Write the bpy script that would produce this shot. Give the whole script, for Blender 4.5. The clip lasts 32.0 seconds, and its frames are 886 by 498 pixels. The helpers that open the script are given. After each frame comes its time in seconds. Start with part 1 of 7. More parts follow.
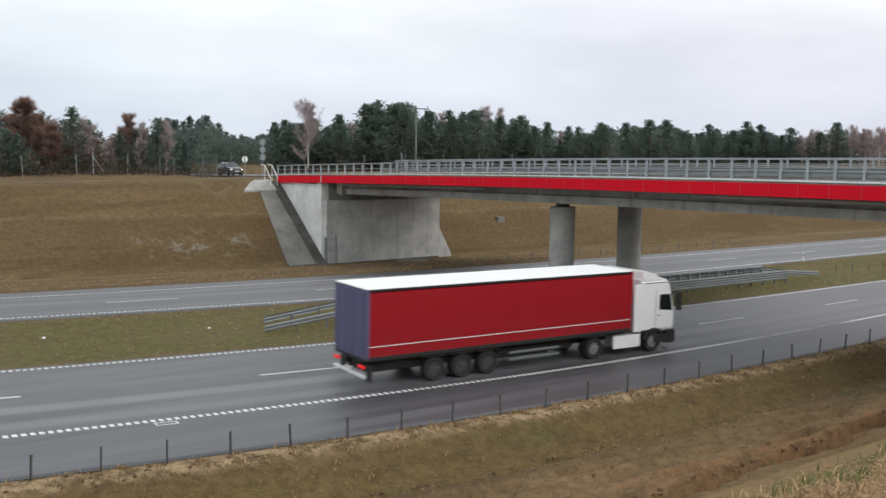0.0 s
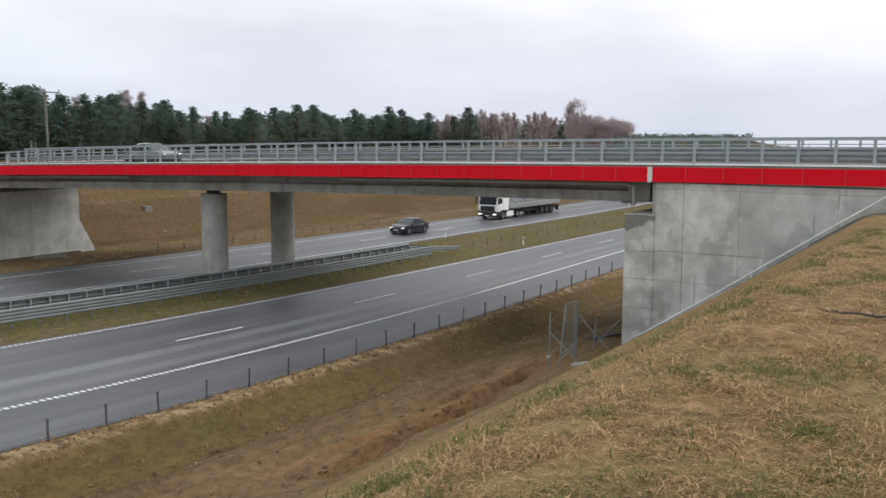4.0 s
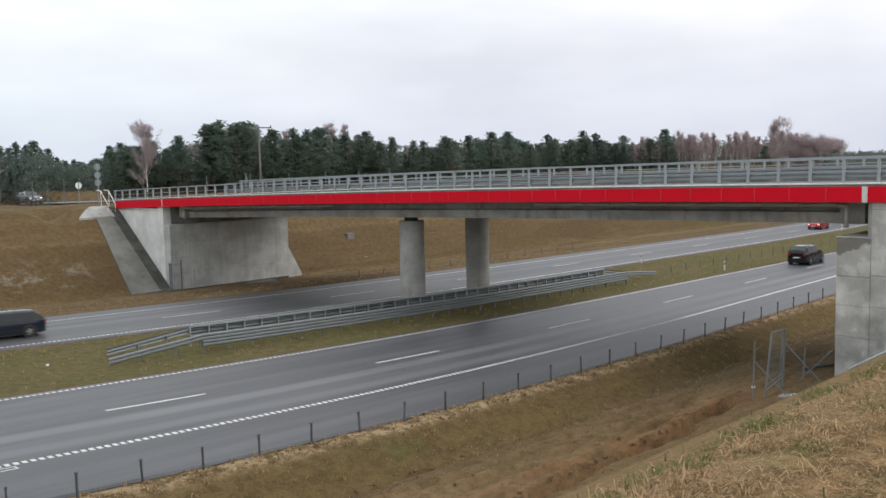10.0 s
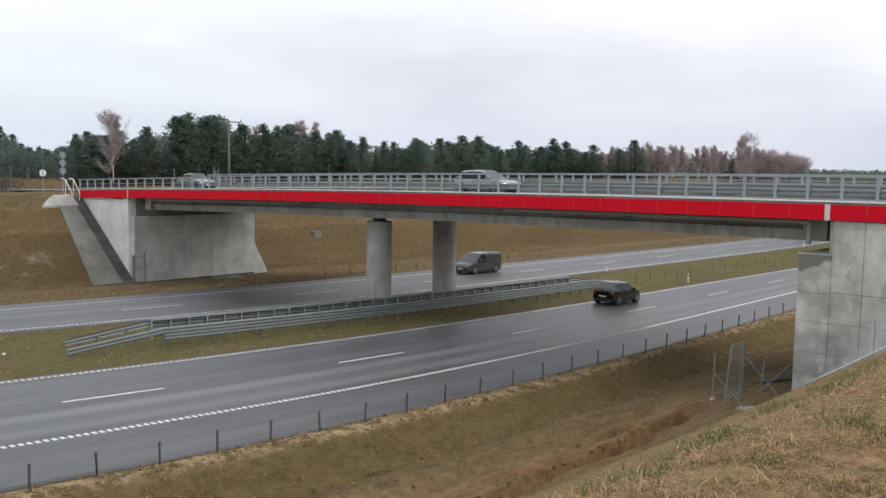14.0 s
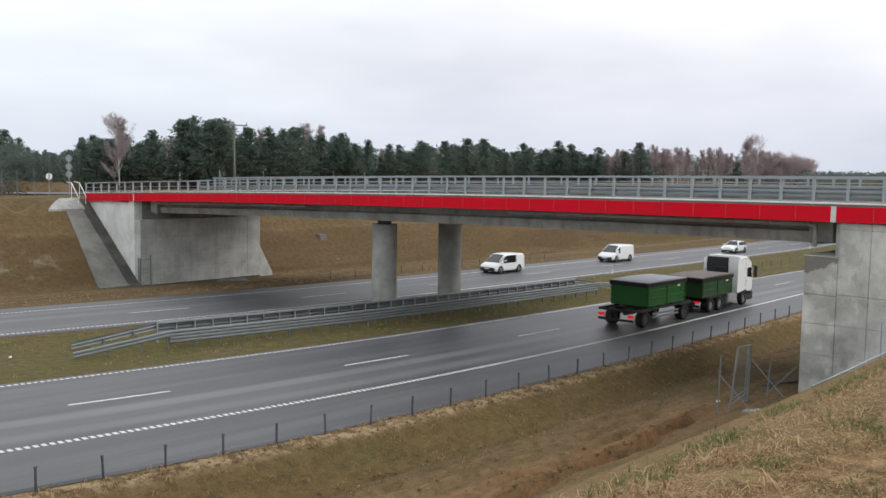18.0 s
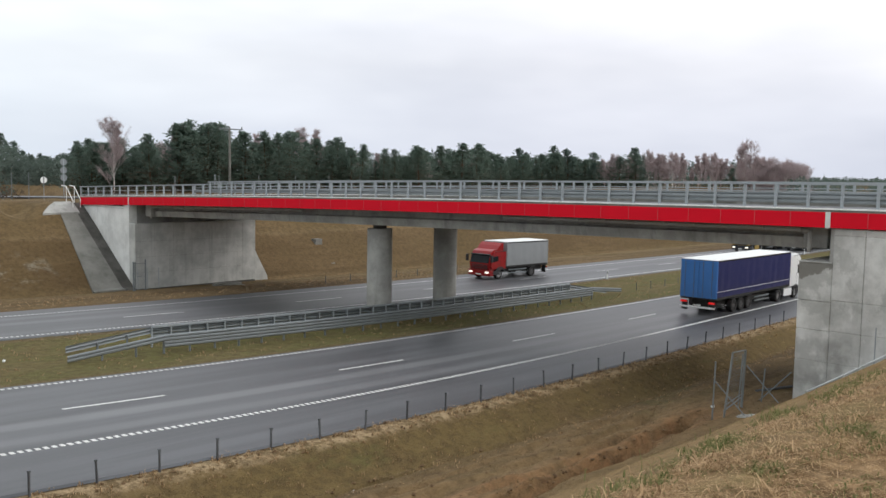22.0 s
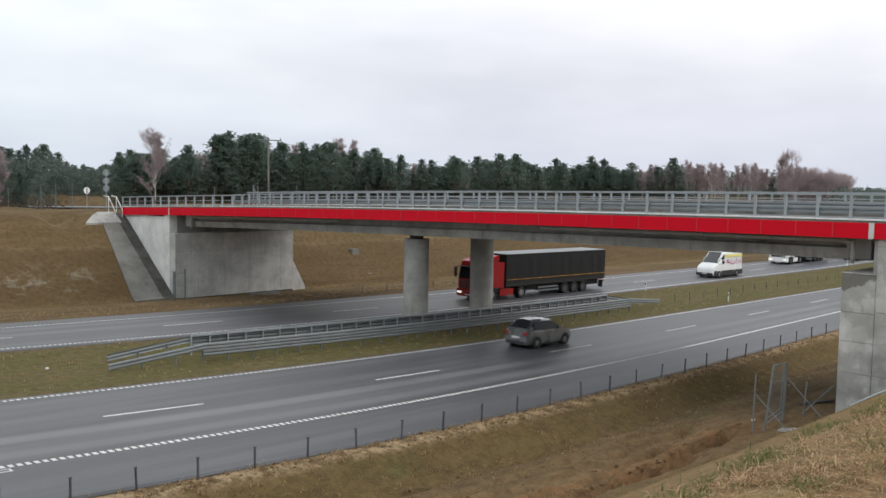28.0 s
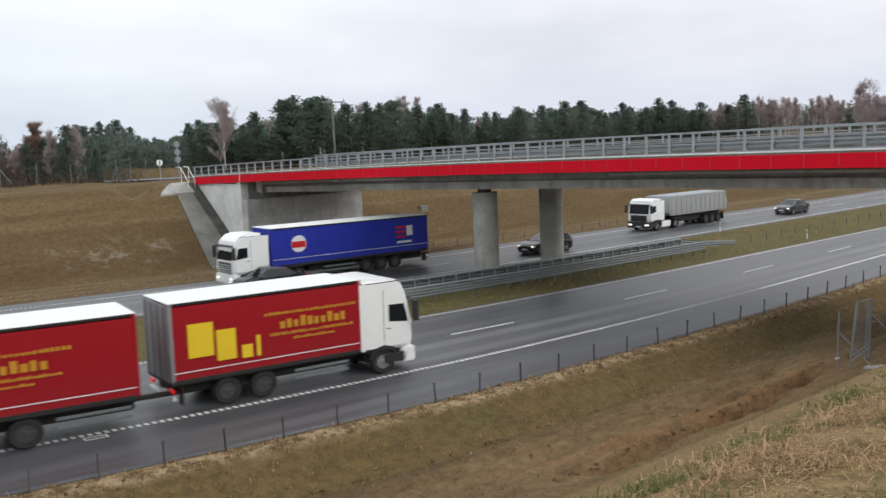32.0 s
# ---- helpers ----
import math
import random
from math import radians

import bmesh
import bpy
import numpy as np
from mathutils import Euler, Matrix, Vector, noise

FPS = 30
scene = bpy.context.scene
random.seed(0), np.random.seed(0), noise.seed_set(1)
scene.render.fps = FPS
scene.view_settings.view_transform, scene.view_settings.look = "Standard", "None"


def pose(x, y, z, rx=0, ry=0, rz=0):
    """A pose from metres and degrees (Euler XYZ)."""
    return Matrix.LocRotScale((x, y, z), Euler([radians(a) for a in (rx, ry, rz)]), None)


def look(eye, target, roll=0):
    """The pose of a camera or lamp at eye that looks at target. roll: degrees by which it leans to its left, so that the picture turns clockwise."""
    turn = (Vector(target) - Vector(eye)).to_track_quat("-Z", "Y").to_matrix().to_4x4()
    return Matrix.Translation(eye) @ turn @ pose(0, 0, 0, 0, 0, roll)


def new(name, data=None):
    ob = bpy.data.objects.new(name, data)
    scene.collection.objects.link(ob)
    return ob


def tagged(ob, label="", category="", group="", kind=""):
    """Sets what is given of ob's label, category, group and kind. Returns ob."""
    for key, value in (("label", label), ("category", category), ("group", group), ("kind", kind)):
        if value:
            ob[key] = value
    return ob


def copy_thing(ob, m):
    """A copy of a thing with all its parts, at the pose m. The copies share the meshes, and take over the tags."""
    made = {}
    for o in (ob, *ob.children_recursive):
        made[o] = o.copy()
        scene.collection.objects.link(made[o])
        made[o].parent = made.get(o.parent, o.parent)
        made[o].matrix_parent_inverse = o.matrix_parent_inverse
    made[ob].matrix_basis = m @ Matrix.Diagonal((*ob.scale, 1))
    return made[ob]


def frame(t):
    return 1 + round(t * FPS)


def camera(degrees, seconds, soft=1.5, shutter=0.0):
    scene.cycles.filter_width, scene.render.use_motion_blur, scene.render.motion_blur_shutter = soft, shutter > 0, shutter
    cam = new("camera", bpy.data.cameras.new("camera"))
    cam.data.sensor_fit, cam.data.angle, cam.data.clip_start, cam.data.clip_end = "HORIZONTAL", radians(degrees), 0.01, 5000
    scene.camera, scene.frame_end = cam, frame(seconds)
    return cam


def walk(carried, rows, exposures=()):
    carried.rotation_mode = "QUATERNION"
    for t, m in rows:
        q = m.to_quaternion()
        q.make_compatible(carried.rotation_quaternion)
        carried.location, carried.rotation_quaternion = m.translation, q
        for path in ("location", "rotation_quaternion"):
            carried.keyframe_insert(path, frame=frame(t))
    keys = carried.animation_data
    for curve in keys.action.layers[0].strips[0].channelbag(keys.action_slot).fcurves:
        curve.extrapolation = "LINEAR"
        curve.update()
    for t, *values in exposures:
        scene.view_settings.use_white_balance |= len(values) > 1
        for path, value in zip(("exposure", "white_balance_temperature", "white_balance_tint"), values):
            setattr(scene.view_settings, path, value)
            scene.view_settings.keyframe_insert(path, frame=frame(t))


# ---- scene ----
import itertools

# One lens for the whole clip; the camera is held by hand on the crest of the cutting and only turns.
EYE = (0.0, 0.0, 8.52)
cam = camera(50.83, 32.0, soft=1.5, shutter=0.18)


def turned(yaw, pitch, roll):
    """Yaw to the left of +Y, pitch up, roll, in degrees, as a camera pose at the eye."""
    r = (Matrix.Rotation(radians(yaw), 4, "Z") @ Matrix.Rotation(radians(pitch), 4, "X")
         @ Matrix.Rotation(radians(roll), 4, "Y") @ Matrix.Rotation(radians(90), 4, "X"))
    return Matrix.Translation(EYE) @ r


TURNS = """
0 -35.69 -6.44 -0.58
0.5 -32.84 -6.42 -1.86
1 -31.16 -6.06 -2.09
1.5 -34.96 -5.70 -2.59
2 -39.72 -5.31 -1.82
2.5 -43.71 -5.08 -1.47
3 -47.67 -5.67 -1.24
3.5 -52.81 -6.94 -0.98
4 -56.83 -7.22 -0.13
4.5 -60.65 -6.84 -0.23
6.5 -57.72 -7.31 0.85
7 -54.94 -7.24 1.59
7.5 -52.17 -6.61 1.16
8 -49.70 -6.23 1.12
8.5 -47.94 -5.67 1.07
9 -48.31 -5.67 0.84
9.5 -47.35 -5.68 1.38
10 -44.90 -5.54 1.37
10.5 -43.34 -5.34 1.20
11 -43.49 -5.48 0.86
11.5 -44.06 -5.60 0.28
12 -44.71 -5.54 -0.10
12.5 -45.93 -5.38 -0.67
13 -46.67 -5.34 -0.83
13.5 -46.91 -5.38 -0.84
14 -46.93 -5.40 -0.93
14.5 -46.92 -5.40 -0.96
16.5 -46.35 -5.28 -0.36
17 -46.38 -5.23 -0.24
17.5 -46.40 -5.26 -0.29
18 -46.60 -5.24 -0.81
18.5 -46.82 -5.20 -0.60
19 -46.92 -5.06 -0.67
19.5 -46.93 -4.99 -0.86
20 -46.90 -4.98 -1.08
20.5 -46.88 -4.97 -1.01
21 -46.92 -4.96 -0.98
21.5 -46.88 -4.94 -0.94
22 -46.89 -4.95 -0.98
22.5 -46.88 -4.96 -0.99
23 -46.80 -5.01 -0.79
23.5 -46.72 -5.00 -0.63
24 -46.69 -5.00 -0.60
24.5 -46.71 -5.03 -0.59
26.5 -46.66 -4.97 -0.74
27 -46.59 -4.96 -0.65
27.5 -45.61 -4.71 -0.35
28 -44.62 -4.35 -0.94
28.5 -44.24 -4.49 -0.32
29 -42.82 -4.29 1.17
29.3 -41.84 -4.89 -0.34
29.5 -41.83 -4.98 -2.92
29.7 -42.79 -2.60 -4.95
30 -42.41 -4.93 -1.38
30.2 -41.75 -5.92 -0.29
30.5 -41.01 -5.20 0.57
31 -39.51 -6.28 1.18
31.5 -38.19 -7.71 2.69
32 -40.29 -7.12 2.49
"""
walk(cam, [(v[0], turned(*v[1:])) for v in ([float(n) for n in row.split()] for row in TURNS.split("\n") if row.strip())],
     exposures=((0, 0), (27, 0), (28, -0.06), (29.5, -0.1), (30, -0.25), (31, -0.16), (32, 0)))
# ---- overcast daylight ----
SUN_TURN, SUN_UP = radians(150), radians(38)
world = bpy.data.worlds.new("overcast_sky")
scene.world = world
world.use_nodes = True
wt = world.node_tree
wt.nodes.clear()


def wn(kind, **kw):
    n = wt.nodes.new(kind)
    for k, v in kw.items():
        n.inputs[k].default_value = v
    return n


w_out, w_bg = wt.nodes.new("ShaderNodeOutputWorld"), wn("ShaderNodeBackground", Strength=1.24)
w_sky = wt.nodes.new("ShaderNodeTexSky")
w_sky.sky_type, w_sky.sun_disc = "NISHITA", False
w_sky.sun_elevation, w_sky.sun_rotation = SUN_UP, SUN_TURN
w_sky.air_density, w_sky.dust_density = 1.0, 3.0
w_dim = wt.nodes.new("ShaderNodeVectorMath")
w_dim.operation = "SCALE"
w_dim.inputs["Scale"].default_value = 0.07
w_co = wt.nodes.new("ShaderNodeTexCoord")
w_map = wt.nodes.new("ShaderNodeMapping")
w_map.inputs["Scale"].default_value = (1.0, 1.0, 3.6)
w_n1 = wn("ShaderNodeTexNoise", Scale=2.1, Detail=4.0, Roughness=0.52)
w_r1 = wt.nodes.new("ShaderNodeValToRGB")
w_r1.color_ramp.elements[0].position, w_r1.color_ramp.elements[0].color = 0.30, (0.70, 0.715, 0.765, 1)
w_r1.color_ramp.elements[1].position, w_r1.color_ramp.elements[1].color = 0.66, (0.93, 0.93, 0.95, 1)
w_sep = wt.nodes.new("ShaderNodeSeparateXYZ")
w_ramp = wt.nodes.new("ShaderNodeValToRGB")
for i, (p, c) in enumerate(((0.0, (0.80, 0.83, 0.90, 1)), (0.06, (0.84, 0.86, 0.92, 1)), (0.11, (0.93, 0.935, 0.965, 1)), (0.19, (1.2, 1.19, 1.19, 1)), (0.6, (1.2, 1.19, 1.19, 1)))):
    e = w_ramp.color_ramp.elements[i] if i < 2 else w_ramp.color_ramp.elements.new(p)
    e.position, e.color = p, c
w_mul = wt.nodes.new("ShaderNodeMix")
w_mul.data_type, w_mul.blend_type = "RGBA", "MULTIPLY"
w_mul.inputs[0].default_value = 1.0
w_mix = wt.nodes.new("ShaderNodeMix")
w_mix.data_type = "RGBA"
w_mix.inputs[0].default_value = 0.92
wt.links.new(w_co.outputs["Generated"], w_map.inputs[0])
wt.links.new(w_map.outputs[0], w_n1.inputs["Vector"])
wt.links.new(w_n1.outputs["Fac"], w_r1.inputs[0])
wt.links.new(w_co.outputs["Generated"], w_sep.inputs[0])
wt.links.new(w_sep.outputs["Z"], w_ramp.inputs[0])
w_side = wt.nodes.new("ShaderNodeValToRGB")
w_side.color_ramp.elements[0].position, w_side.color_ramp.elements[0].color = 0.25, (0.955, 1.01, 1.0, 1)
w_side.color_ramp.elements[1].position, w_side.color_ramp.elements[1].color = 0.80, (1.0, 1.0, 1.0, 1)
w_tint = wt.nodes.new("ShaderNodeMix")
w_tint.data_type, w_tint.blend_type = "RGBA", "MULTIPLY"
w_tint.inputs[0].default_value = 1.0
wt.links.new(w_sep.outputs["X"], w_side.inputs[0])
wt.links.new(w_r1.outputs[0], w_tint.inputs[6])
wt.links.new(w_side.outputs[0], w_tint.inputs[7])
wt.links.new(w_tint.outputs[2], w_mul.inputs[6])
wt.links.new(w_ramp.outputs[0], w_mul.inputs[7])
wt.links.new(w_sky.outputs[0], w_dim.inputs[0])
wt.links.new(w_dim.outputs[0], w_mix.inputs[6])
wt.links.new(w_mul.outputs[2], w_mix.inputs[7])
wt.links.new(w_mix.outputs[2], w_bg.inputs["Color"])
wt.links.new(w_bg.outputs[0], w_out.inputs[0])

sun = new("sun", bpy.data.lights.new("sun", "SUN"))
sun.data.energy, sun.data.angle, sun.data.color = 0.9, radians(40), (1.0, 0.96, 0.9)
sun.matrix_world = look((40 + 60 * math.sin(SUN_TURN), 30 + 60 * math.cos(SUN_TURN), 60 * math.tan(SUN_UP)), (40, 30, 0))
# ---- materials ----
class Shader:
    """A small helper to write node materials."""

    def __init__(self, name):
        self.m = bpy.data.materials.new(name)
        self.m.use_nodes = True
        self.t = self.m.node_tree
        self.b = self.t.nodes["Principled BSDF"]
        self.co = self.t.nodes.new("ShaderNodeTexCoord")

    def put(self, socket, value):
        if isinstance(value, bpy.types.NodeSocket):
            self.t.links.new(value, socket)
        elif isinstance(value, tuple) and len(value) == 3 and socket.type == "RGBA":
            socket.default_value = (*value, 1)
        else:
            socket.default_value = value

    def node(self, kind, out=0, **kw):
        n = self.t.nodes.new(kind)
        for k, v in kw.items():
            if k[0] == "_":
                self.put(n.inputs[int(k[1:])], v)
            else:
                self.put(n.inputs[k.replace("__", " ")], v)
        return n.outputs[out]

    def where(self, sx=1.0, sy=1.0, sz=1.0, space="Object"):
        n = self.t.nodes.new("ShaderNodeMapping")
        n.inputs["Scale"].default_value = (sx, sy, sz)
        self.t.links.new(self.co.outputs[space], n.inputs[0])
        return n.outputs[0]

    def noise(self, scale, detail=3.0, rough=0.55, at=None, dist=0.0):
        return self.node("ShaderNodeTexNoise", Vector=at if at is not None else self.where(), Scale=scale, Detail=detail, Roughness=rough, Distortion=dist)

    def math(self, op, a, b=0.0, clamp=False):
        n = self.t.nodes.new("ShaderNodeMath")
        n.operation, n.use_clamp = op, clamp
        self.put(n.inputs[0], a)
        self.put(n.inputs[1], b)
        return n.outputs[0]

    def span(self, v, a, b, lo=0.0, hi=1.0):
        n = self.t.nodes.new("ShaderNodeMapRange")
        n.interpolation_type = "SMOOTHSTEP"
        for i, x in enumerate((v, a, b, lo, hi)):
            self.put(n.inputs[i], x)
        return n.outputs[0]

    def band(self, v, a, b, soft):
        return self.math("MULTIPLY", self.span(v, a - soft, a + soft), self.span(v, b - soft, b + soft, 1.0, 0.0))

    def mix(self, f, a, b, blend="MIX"):
        n = self.t.nodes.new("ShaderNodeMix")
        n.data_type, n.blend_type = "RGBA", blend
        self.put(n.inputs[0], f)
        self.put(n.inputs[6], a)
        self.put(n.inputs[7], b)
        return n.outputs[2]

    def xyz(self, space="Object"):
        n = self.t.nodes.new("ShaderNodeSeparateXYZ")
        self.t.links.new(self.co.outputs[space], n.inputs[0])
        return n.outputs

    def rand(self):
        return self.t.nodes.new("ShaderNodeObjectInfo").outputs["Random"]

    def island(self):
        return self.t.nodes.new("ShaderNodeNewGeometry").outputs["Random Per Island"]

    def bump(self, h, strength=0.3, dist=0.02):
        self.t.links.new(self.node("ShaderNodeBump", Height=h, Strength=strength, Distance=dist), self.b.inputs["Normal"])

    def done(self, color=None, rough=None, metal=None, spec=None, coat=None):
        for key, v in (("Base Color", color), ("Roughness", rough), ("Metallic", metal), ("Specular IOR Level", spec), ("Coat Weight", coat)):
            if v is not None:
                self.put(self.b.inputs[key], v)
        return self.m


def plain(name, color, rough=0.6, metal=0.0, vary=0.15, scale=3.0, grain=40.0, bump=0.1, coat=0.0, dirt=None, spec=None):
    """A paint, plastic or metal with blotches, grain and, if asked for, road dirt towards its lower parts."""
    s = Shader(name)
    n1, n2 = s.noise(scale, 4), s.noise(grain, 2)
    dark = tuple(c * (1 - vary) for c in color)
    lite = tuple(min(1, c * (1 + vary)) for c in color)
    c = s.mix(n1, dark, lite)
    c = s.mix(s.math("MULTIPLY", n2, vary), c, dark)
    r = s.math("ADD", s.math("MULTIPLY", s.math("SUBTRACT", n1, 0.5), 0.25), rough, True)
    if dirt:
        low = s.span(s.xyz()[2], 3.0, 0.4, 0.12, 1.0)
        c = s.mix(s.math("MULTIPLY", s.math("MULTIPLY", s.span(s.noise(1.7, 5, 0.65), 0.3, 0.7, 0.35, 1.0), low), dirt), c, (0.085, 0.075, 0.062))
    if bump:
        s.bump(n2, bump, 0.004)
    return s.done(c, r, metal, spec, coat=coat)


def glass_dark(name, color, gloss):
    s = Shader(name)
    return s.done(s.mix(s.noise(1.5, 2), color, tuple(c * 1.8 for c in color)), 0.04, 0.0, gloss)


def glow(name, color, strength):
    s = Shader(name)
    s.put(s.b.inputs["Emission Color"], color)
    s.put(s.b.inputs["Emission Strength"], strength)
    return s.done(color, 0.25)


def along_road(s):
    """Metres across the motorway, following its bend; the sheets carry it as their first UV coordinate."""
    o = s.xyz()
    n = s.t.nodes.new("ShaderNodeSeparateXYZ")
    s.t.links.new(s.co.outputs["UV"], n.inputs[0])
    return n.outputs[0], o[0], o[1], o[2]


def asphalt_material(name, lanes, dark_zone):
    s = Shader(name)
    across, x, y, z = along_road(s)
    long = s.where(0.05, 1.3, 1.0)
    streak = s.noise(1.0, 5, 0.6, long)
    grain = s.noise(55.0, 2)
    blot = s.noise(0.13, 4)
    c = s.mix(s.span(streak, 0.3, 0.7), (0.044, 0.045, 0.050), (0.098, 0.100, 0.108))
    for a, b, k in lanes:
        c = s.mix(s.math("MULTIPLY", s.band(across, a, b, 0.22), k), c, (0.155, 0.157, 0.164))
    c = s.mix(s.math("MULTIPLY", s.span(blot, 0.45, 0.7), 0.35), c, (0.055, 0.055, 0.06))
    # The overpass's shade and dark reflection are painted in with the damp.
    damp_shade = s.math("MULTIPLY", s.band(x, dark_zone[0], dark_zone[1], 5.0), s.band(across, dark_zone[2], dark_zone[3], 1.6))
    damp_shade = s.math("MULTIPLY", damp_shade, s.span(s.noise(0.35, 4, 0.6, s.where(0.3, 1.0, 1.0)), 0.25, 0.6, 0.45, 1.0))
    c = s.mix(s.math("MULTIPLY", damp_shade, 0.72), c, (0.028, 0.028, 0.03))
    c = s.mix(s.math("MULTIPLY", s.span(grain, 0.5, 0.8), 0.25), c, (0.14, 0.14, 0.145))
    r = s.math("SUBTRACT", s.math("ADD", 0.40, s.math("MULTIPLY", streak, 0.16)), s.math("MULTIPLY", damp_shade, 0.08))
    s.bump(grain, 0.25, 0.006)
    return s.done(c, r, 0.0, 0.5)


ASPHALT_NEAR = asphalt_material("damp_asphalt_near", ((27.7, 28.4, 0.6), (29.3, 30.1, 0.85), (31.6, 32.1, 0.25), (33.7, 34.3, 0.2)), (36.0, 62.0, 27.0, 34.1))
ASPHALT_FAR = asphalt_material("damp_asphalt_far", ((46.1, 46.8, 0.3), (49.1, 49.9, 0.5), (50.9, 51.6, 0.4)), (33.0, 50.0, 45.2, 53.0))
ASPHALT_TOP = asphalt_material("grey_asphalt_overpass", (), (500.0, 501.0, 0.0, 1.0))
LINE_WHITE = plain("road_marking_paint", (0.78, 0.78, 0.76), 0.6, vary=0.12, scale=5, grain=60, dirt=0.25)


def ground_material():
    s = Shader("dry_autumn_grass_ground")
    across, x, y, z = along_road(s)
    big, mid, fine = s.noise(0.09, 5, 0.6), s.noise(0.7, 5, 0.65), s.noise(9.0, 4, 0.7)
    tuft = s.noise(2.6, 6, 0.75)
    dry = s.mix(mid, (0.112, 0.070, 0.034), (0.215, 0.143, 0.073))
    dry = s.mix(s.span(fine, 0.4, 0.75), dry, (0.225, 0.165, 0.092))
    lay = s.noise(1.0, 5, 0.65, s.where(0.05, 0.4, 0.5), 0.8)
    dry = s.mix(s.span(lay, 0.44, 0.58, 0.0, 0.75), dry, s.mix(tuft, (0.070, 0.045, 0.022), (0.13, 0.086, 0.042)))
    olive = s.mix(tuft, (0.096, 0.066, 0.030), (0.180, 0.125, 0.059))
    c = s.mix(s.span(big, 0.40, 0.70), dry, olive)
    # the far slope: a darker lower belt, a paler seam between the belts, straw along its crest and foot
    wob = s.math("ADD", across, s.math("MULTIPLY", s.math("SUBTRACT", s.noise(0.06, 3, 0.5), 0.5), 1.6))
    belt = s.math("MULTIPLY", s.band(wob, 68.6, 73.2, 0.5), s.span(mid, 0.25, 0.6, 0.5, 1.0))
    c = s.mix(s.math("MULTIPLY", belt, 0.5), c, s.mix(tuft, (0.075, 0.047, 0.022), (0.135, 0.088, 0.042)))
    seam = s.math("ADD", s.band(wob, 73.1, 73.4, 0.25), s.band(across, 77.0, 77.5, 0.25), True)
    c = s.mix(s.math("MULTIPLY", seam, s.span(mid, 0.3, 0.55, 0.05, 0.35)), c, (0.25, 0.185, 0.105))
    foot = s.math("MULTIPLY", s.band(wob, 63.0, 67.6, 0.7), s.span(s.noise(0.5, 5, 0.65, s.where(0.3, 1.0, 1.0)), 0.35, 0.6))
    c = s.mix(s.math("MULTIPLY", foot, 0.55), c, s.mix(tuft, (0.15, 0.105, 0.05), (0.28, 0.205, 0.105)))
    # thin matted grass on the crest where the camera stands
    crest = s.span(s.math("ADD", y, s.math("MULTIPLY", s.noise(0.8, 4, 0.6), 1.2)), 4.6, 3.5)
    c = s.mix(s.math("MULTIPLY", crest, 0.75), c, s.mix(s.span(s.noise(6.0, 6, 0.78), 0.3, 0.7), (0.150, 0.082, 0.038), (0.52, 0.342, 0.182)))
    c = s.mix(s.math("MULTIPLY", crest, s.math("MULTIPLY", s.span(s.noise(0.55, 4, 0.6), 0.46, 0.62), 0.5)), c, s.mix(s.noise(7.0, 5, 0.75), (0.095, 0.085, 0.028), (0.30, 0.26, 0.11)))
    bank = s.math("MULTIPLY", s.band(y, 3.6, 15.4, 0.8), s.span(across, 15.6, 14.6))
    c = s.mix(s.math("MULTIPLY", bank, 0.7), c, s.mix(tuft, (0.215, 0.135, 0.058), (0.385, 0.262, 0.128)))
    bald = s.span(s.noise(1.3, 6, 0.75), 0.54, 0.64)
    c = s.mix(s.math("MULTIPLY", s.math("MULTIPLY", crest, bald), 0.5), c, s.mix(fine, (0.055, 0.033, 0.018), (0.14, 0.083, 0.048)))
    # greener median and verge
    green = s.math("MULTIPLY", s.band(across, 34.1, 46.0, 0.8), s.span(mid, 0.2, 0.7, 0.55, 1.0))
    c = s.mix(green, c, s.mix(tuft, (0.078, 0.077, 0.026), (0.152, 0.140, 0.052)))
    rim = s.math("ADD", s.band(across, 35.3, 35.85, 0.15), s.band(across, 44.4, 45.05, 0.15), True)
    c = s.mix(s.math("MULTIPLY", rim, s.span(tuft, 0.35, 0.6, 0.3, 0.85)), c, s.mix(fine, (0.10, 0.068, 0.038), (0.20, 0.145, 0.085)))
    c = s.mix(s.math("MULTIPLY", s.band(across, 35.6, 44.7, 0.8), s.span(s.noise(0.35, 5, 0.65, s.where(0.4, 1.0, 1.0)), 0.46, 0.62, 0.0, 0.6)), c, s.mix(tuft, (0.115, 0.085, 0.04), (0.20, 0.15, 0.075)))
    ditch = s.math("MULTIPLY", s.band(across, 20.9, 22.7, 0.45), s.span(s.noise(0.4, 4), 0.3, 0.6, 0.45, 1.0))
    c = s.mix(ditch, c, s.mix(tuft, (0.100, 0.070, 0.028), (0.205, 0.144, 0.061)))
    moss = s.math("MULTIPLY", s.band(across, 17.6, 22.7, 0.7), s.span(s.noise(0.33, 5, 0.65, s.where(0.6, 1.0, 1.0)), 0.55, 0.66))
    c = s.mix(s.math("MULTIPLY", moss, 0.5), c, s.mix(tuft, (0.048, 0.060, 0.022), (0.115, 0.125, 0.045)))
    # bare soil of the eroded bank
    soil = s.math("MULTIPLY", s.band(across, 15.4, 19.6, 0.5), s.band(x, 14.0, 40.0, 4.0))
    soil = s.math("MULTIPLY", soil, s.span(s.noise(0.8, 5, 0.7, s.where(0.3, 1.0, 1.0)), 0.32, 0.58))
    c = s.mix(s.math("MULTIPLY", soil, 0.7), c, s.mix(s.noise(1.0, 6, 0.72, s.where(0.9, 3.2, 3.2)), (0.155, 0.096, 0.048), (0.35, 0.238, 0.128)))
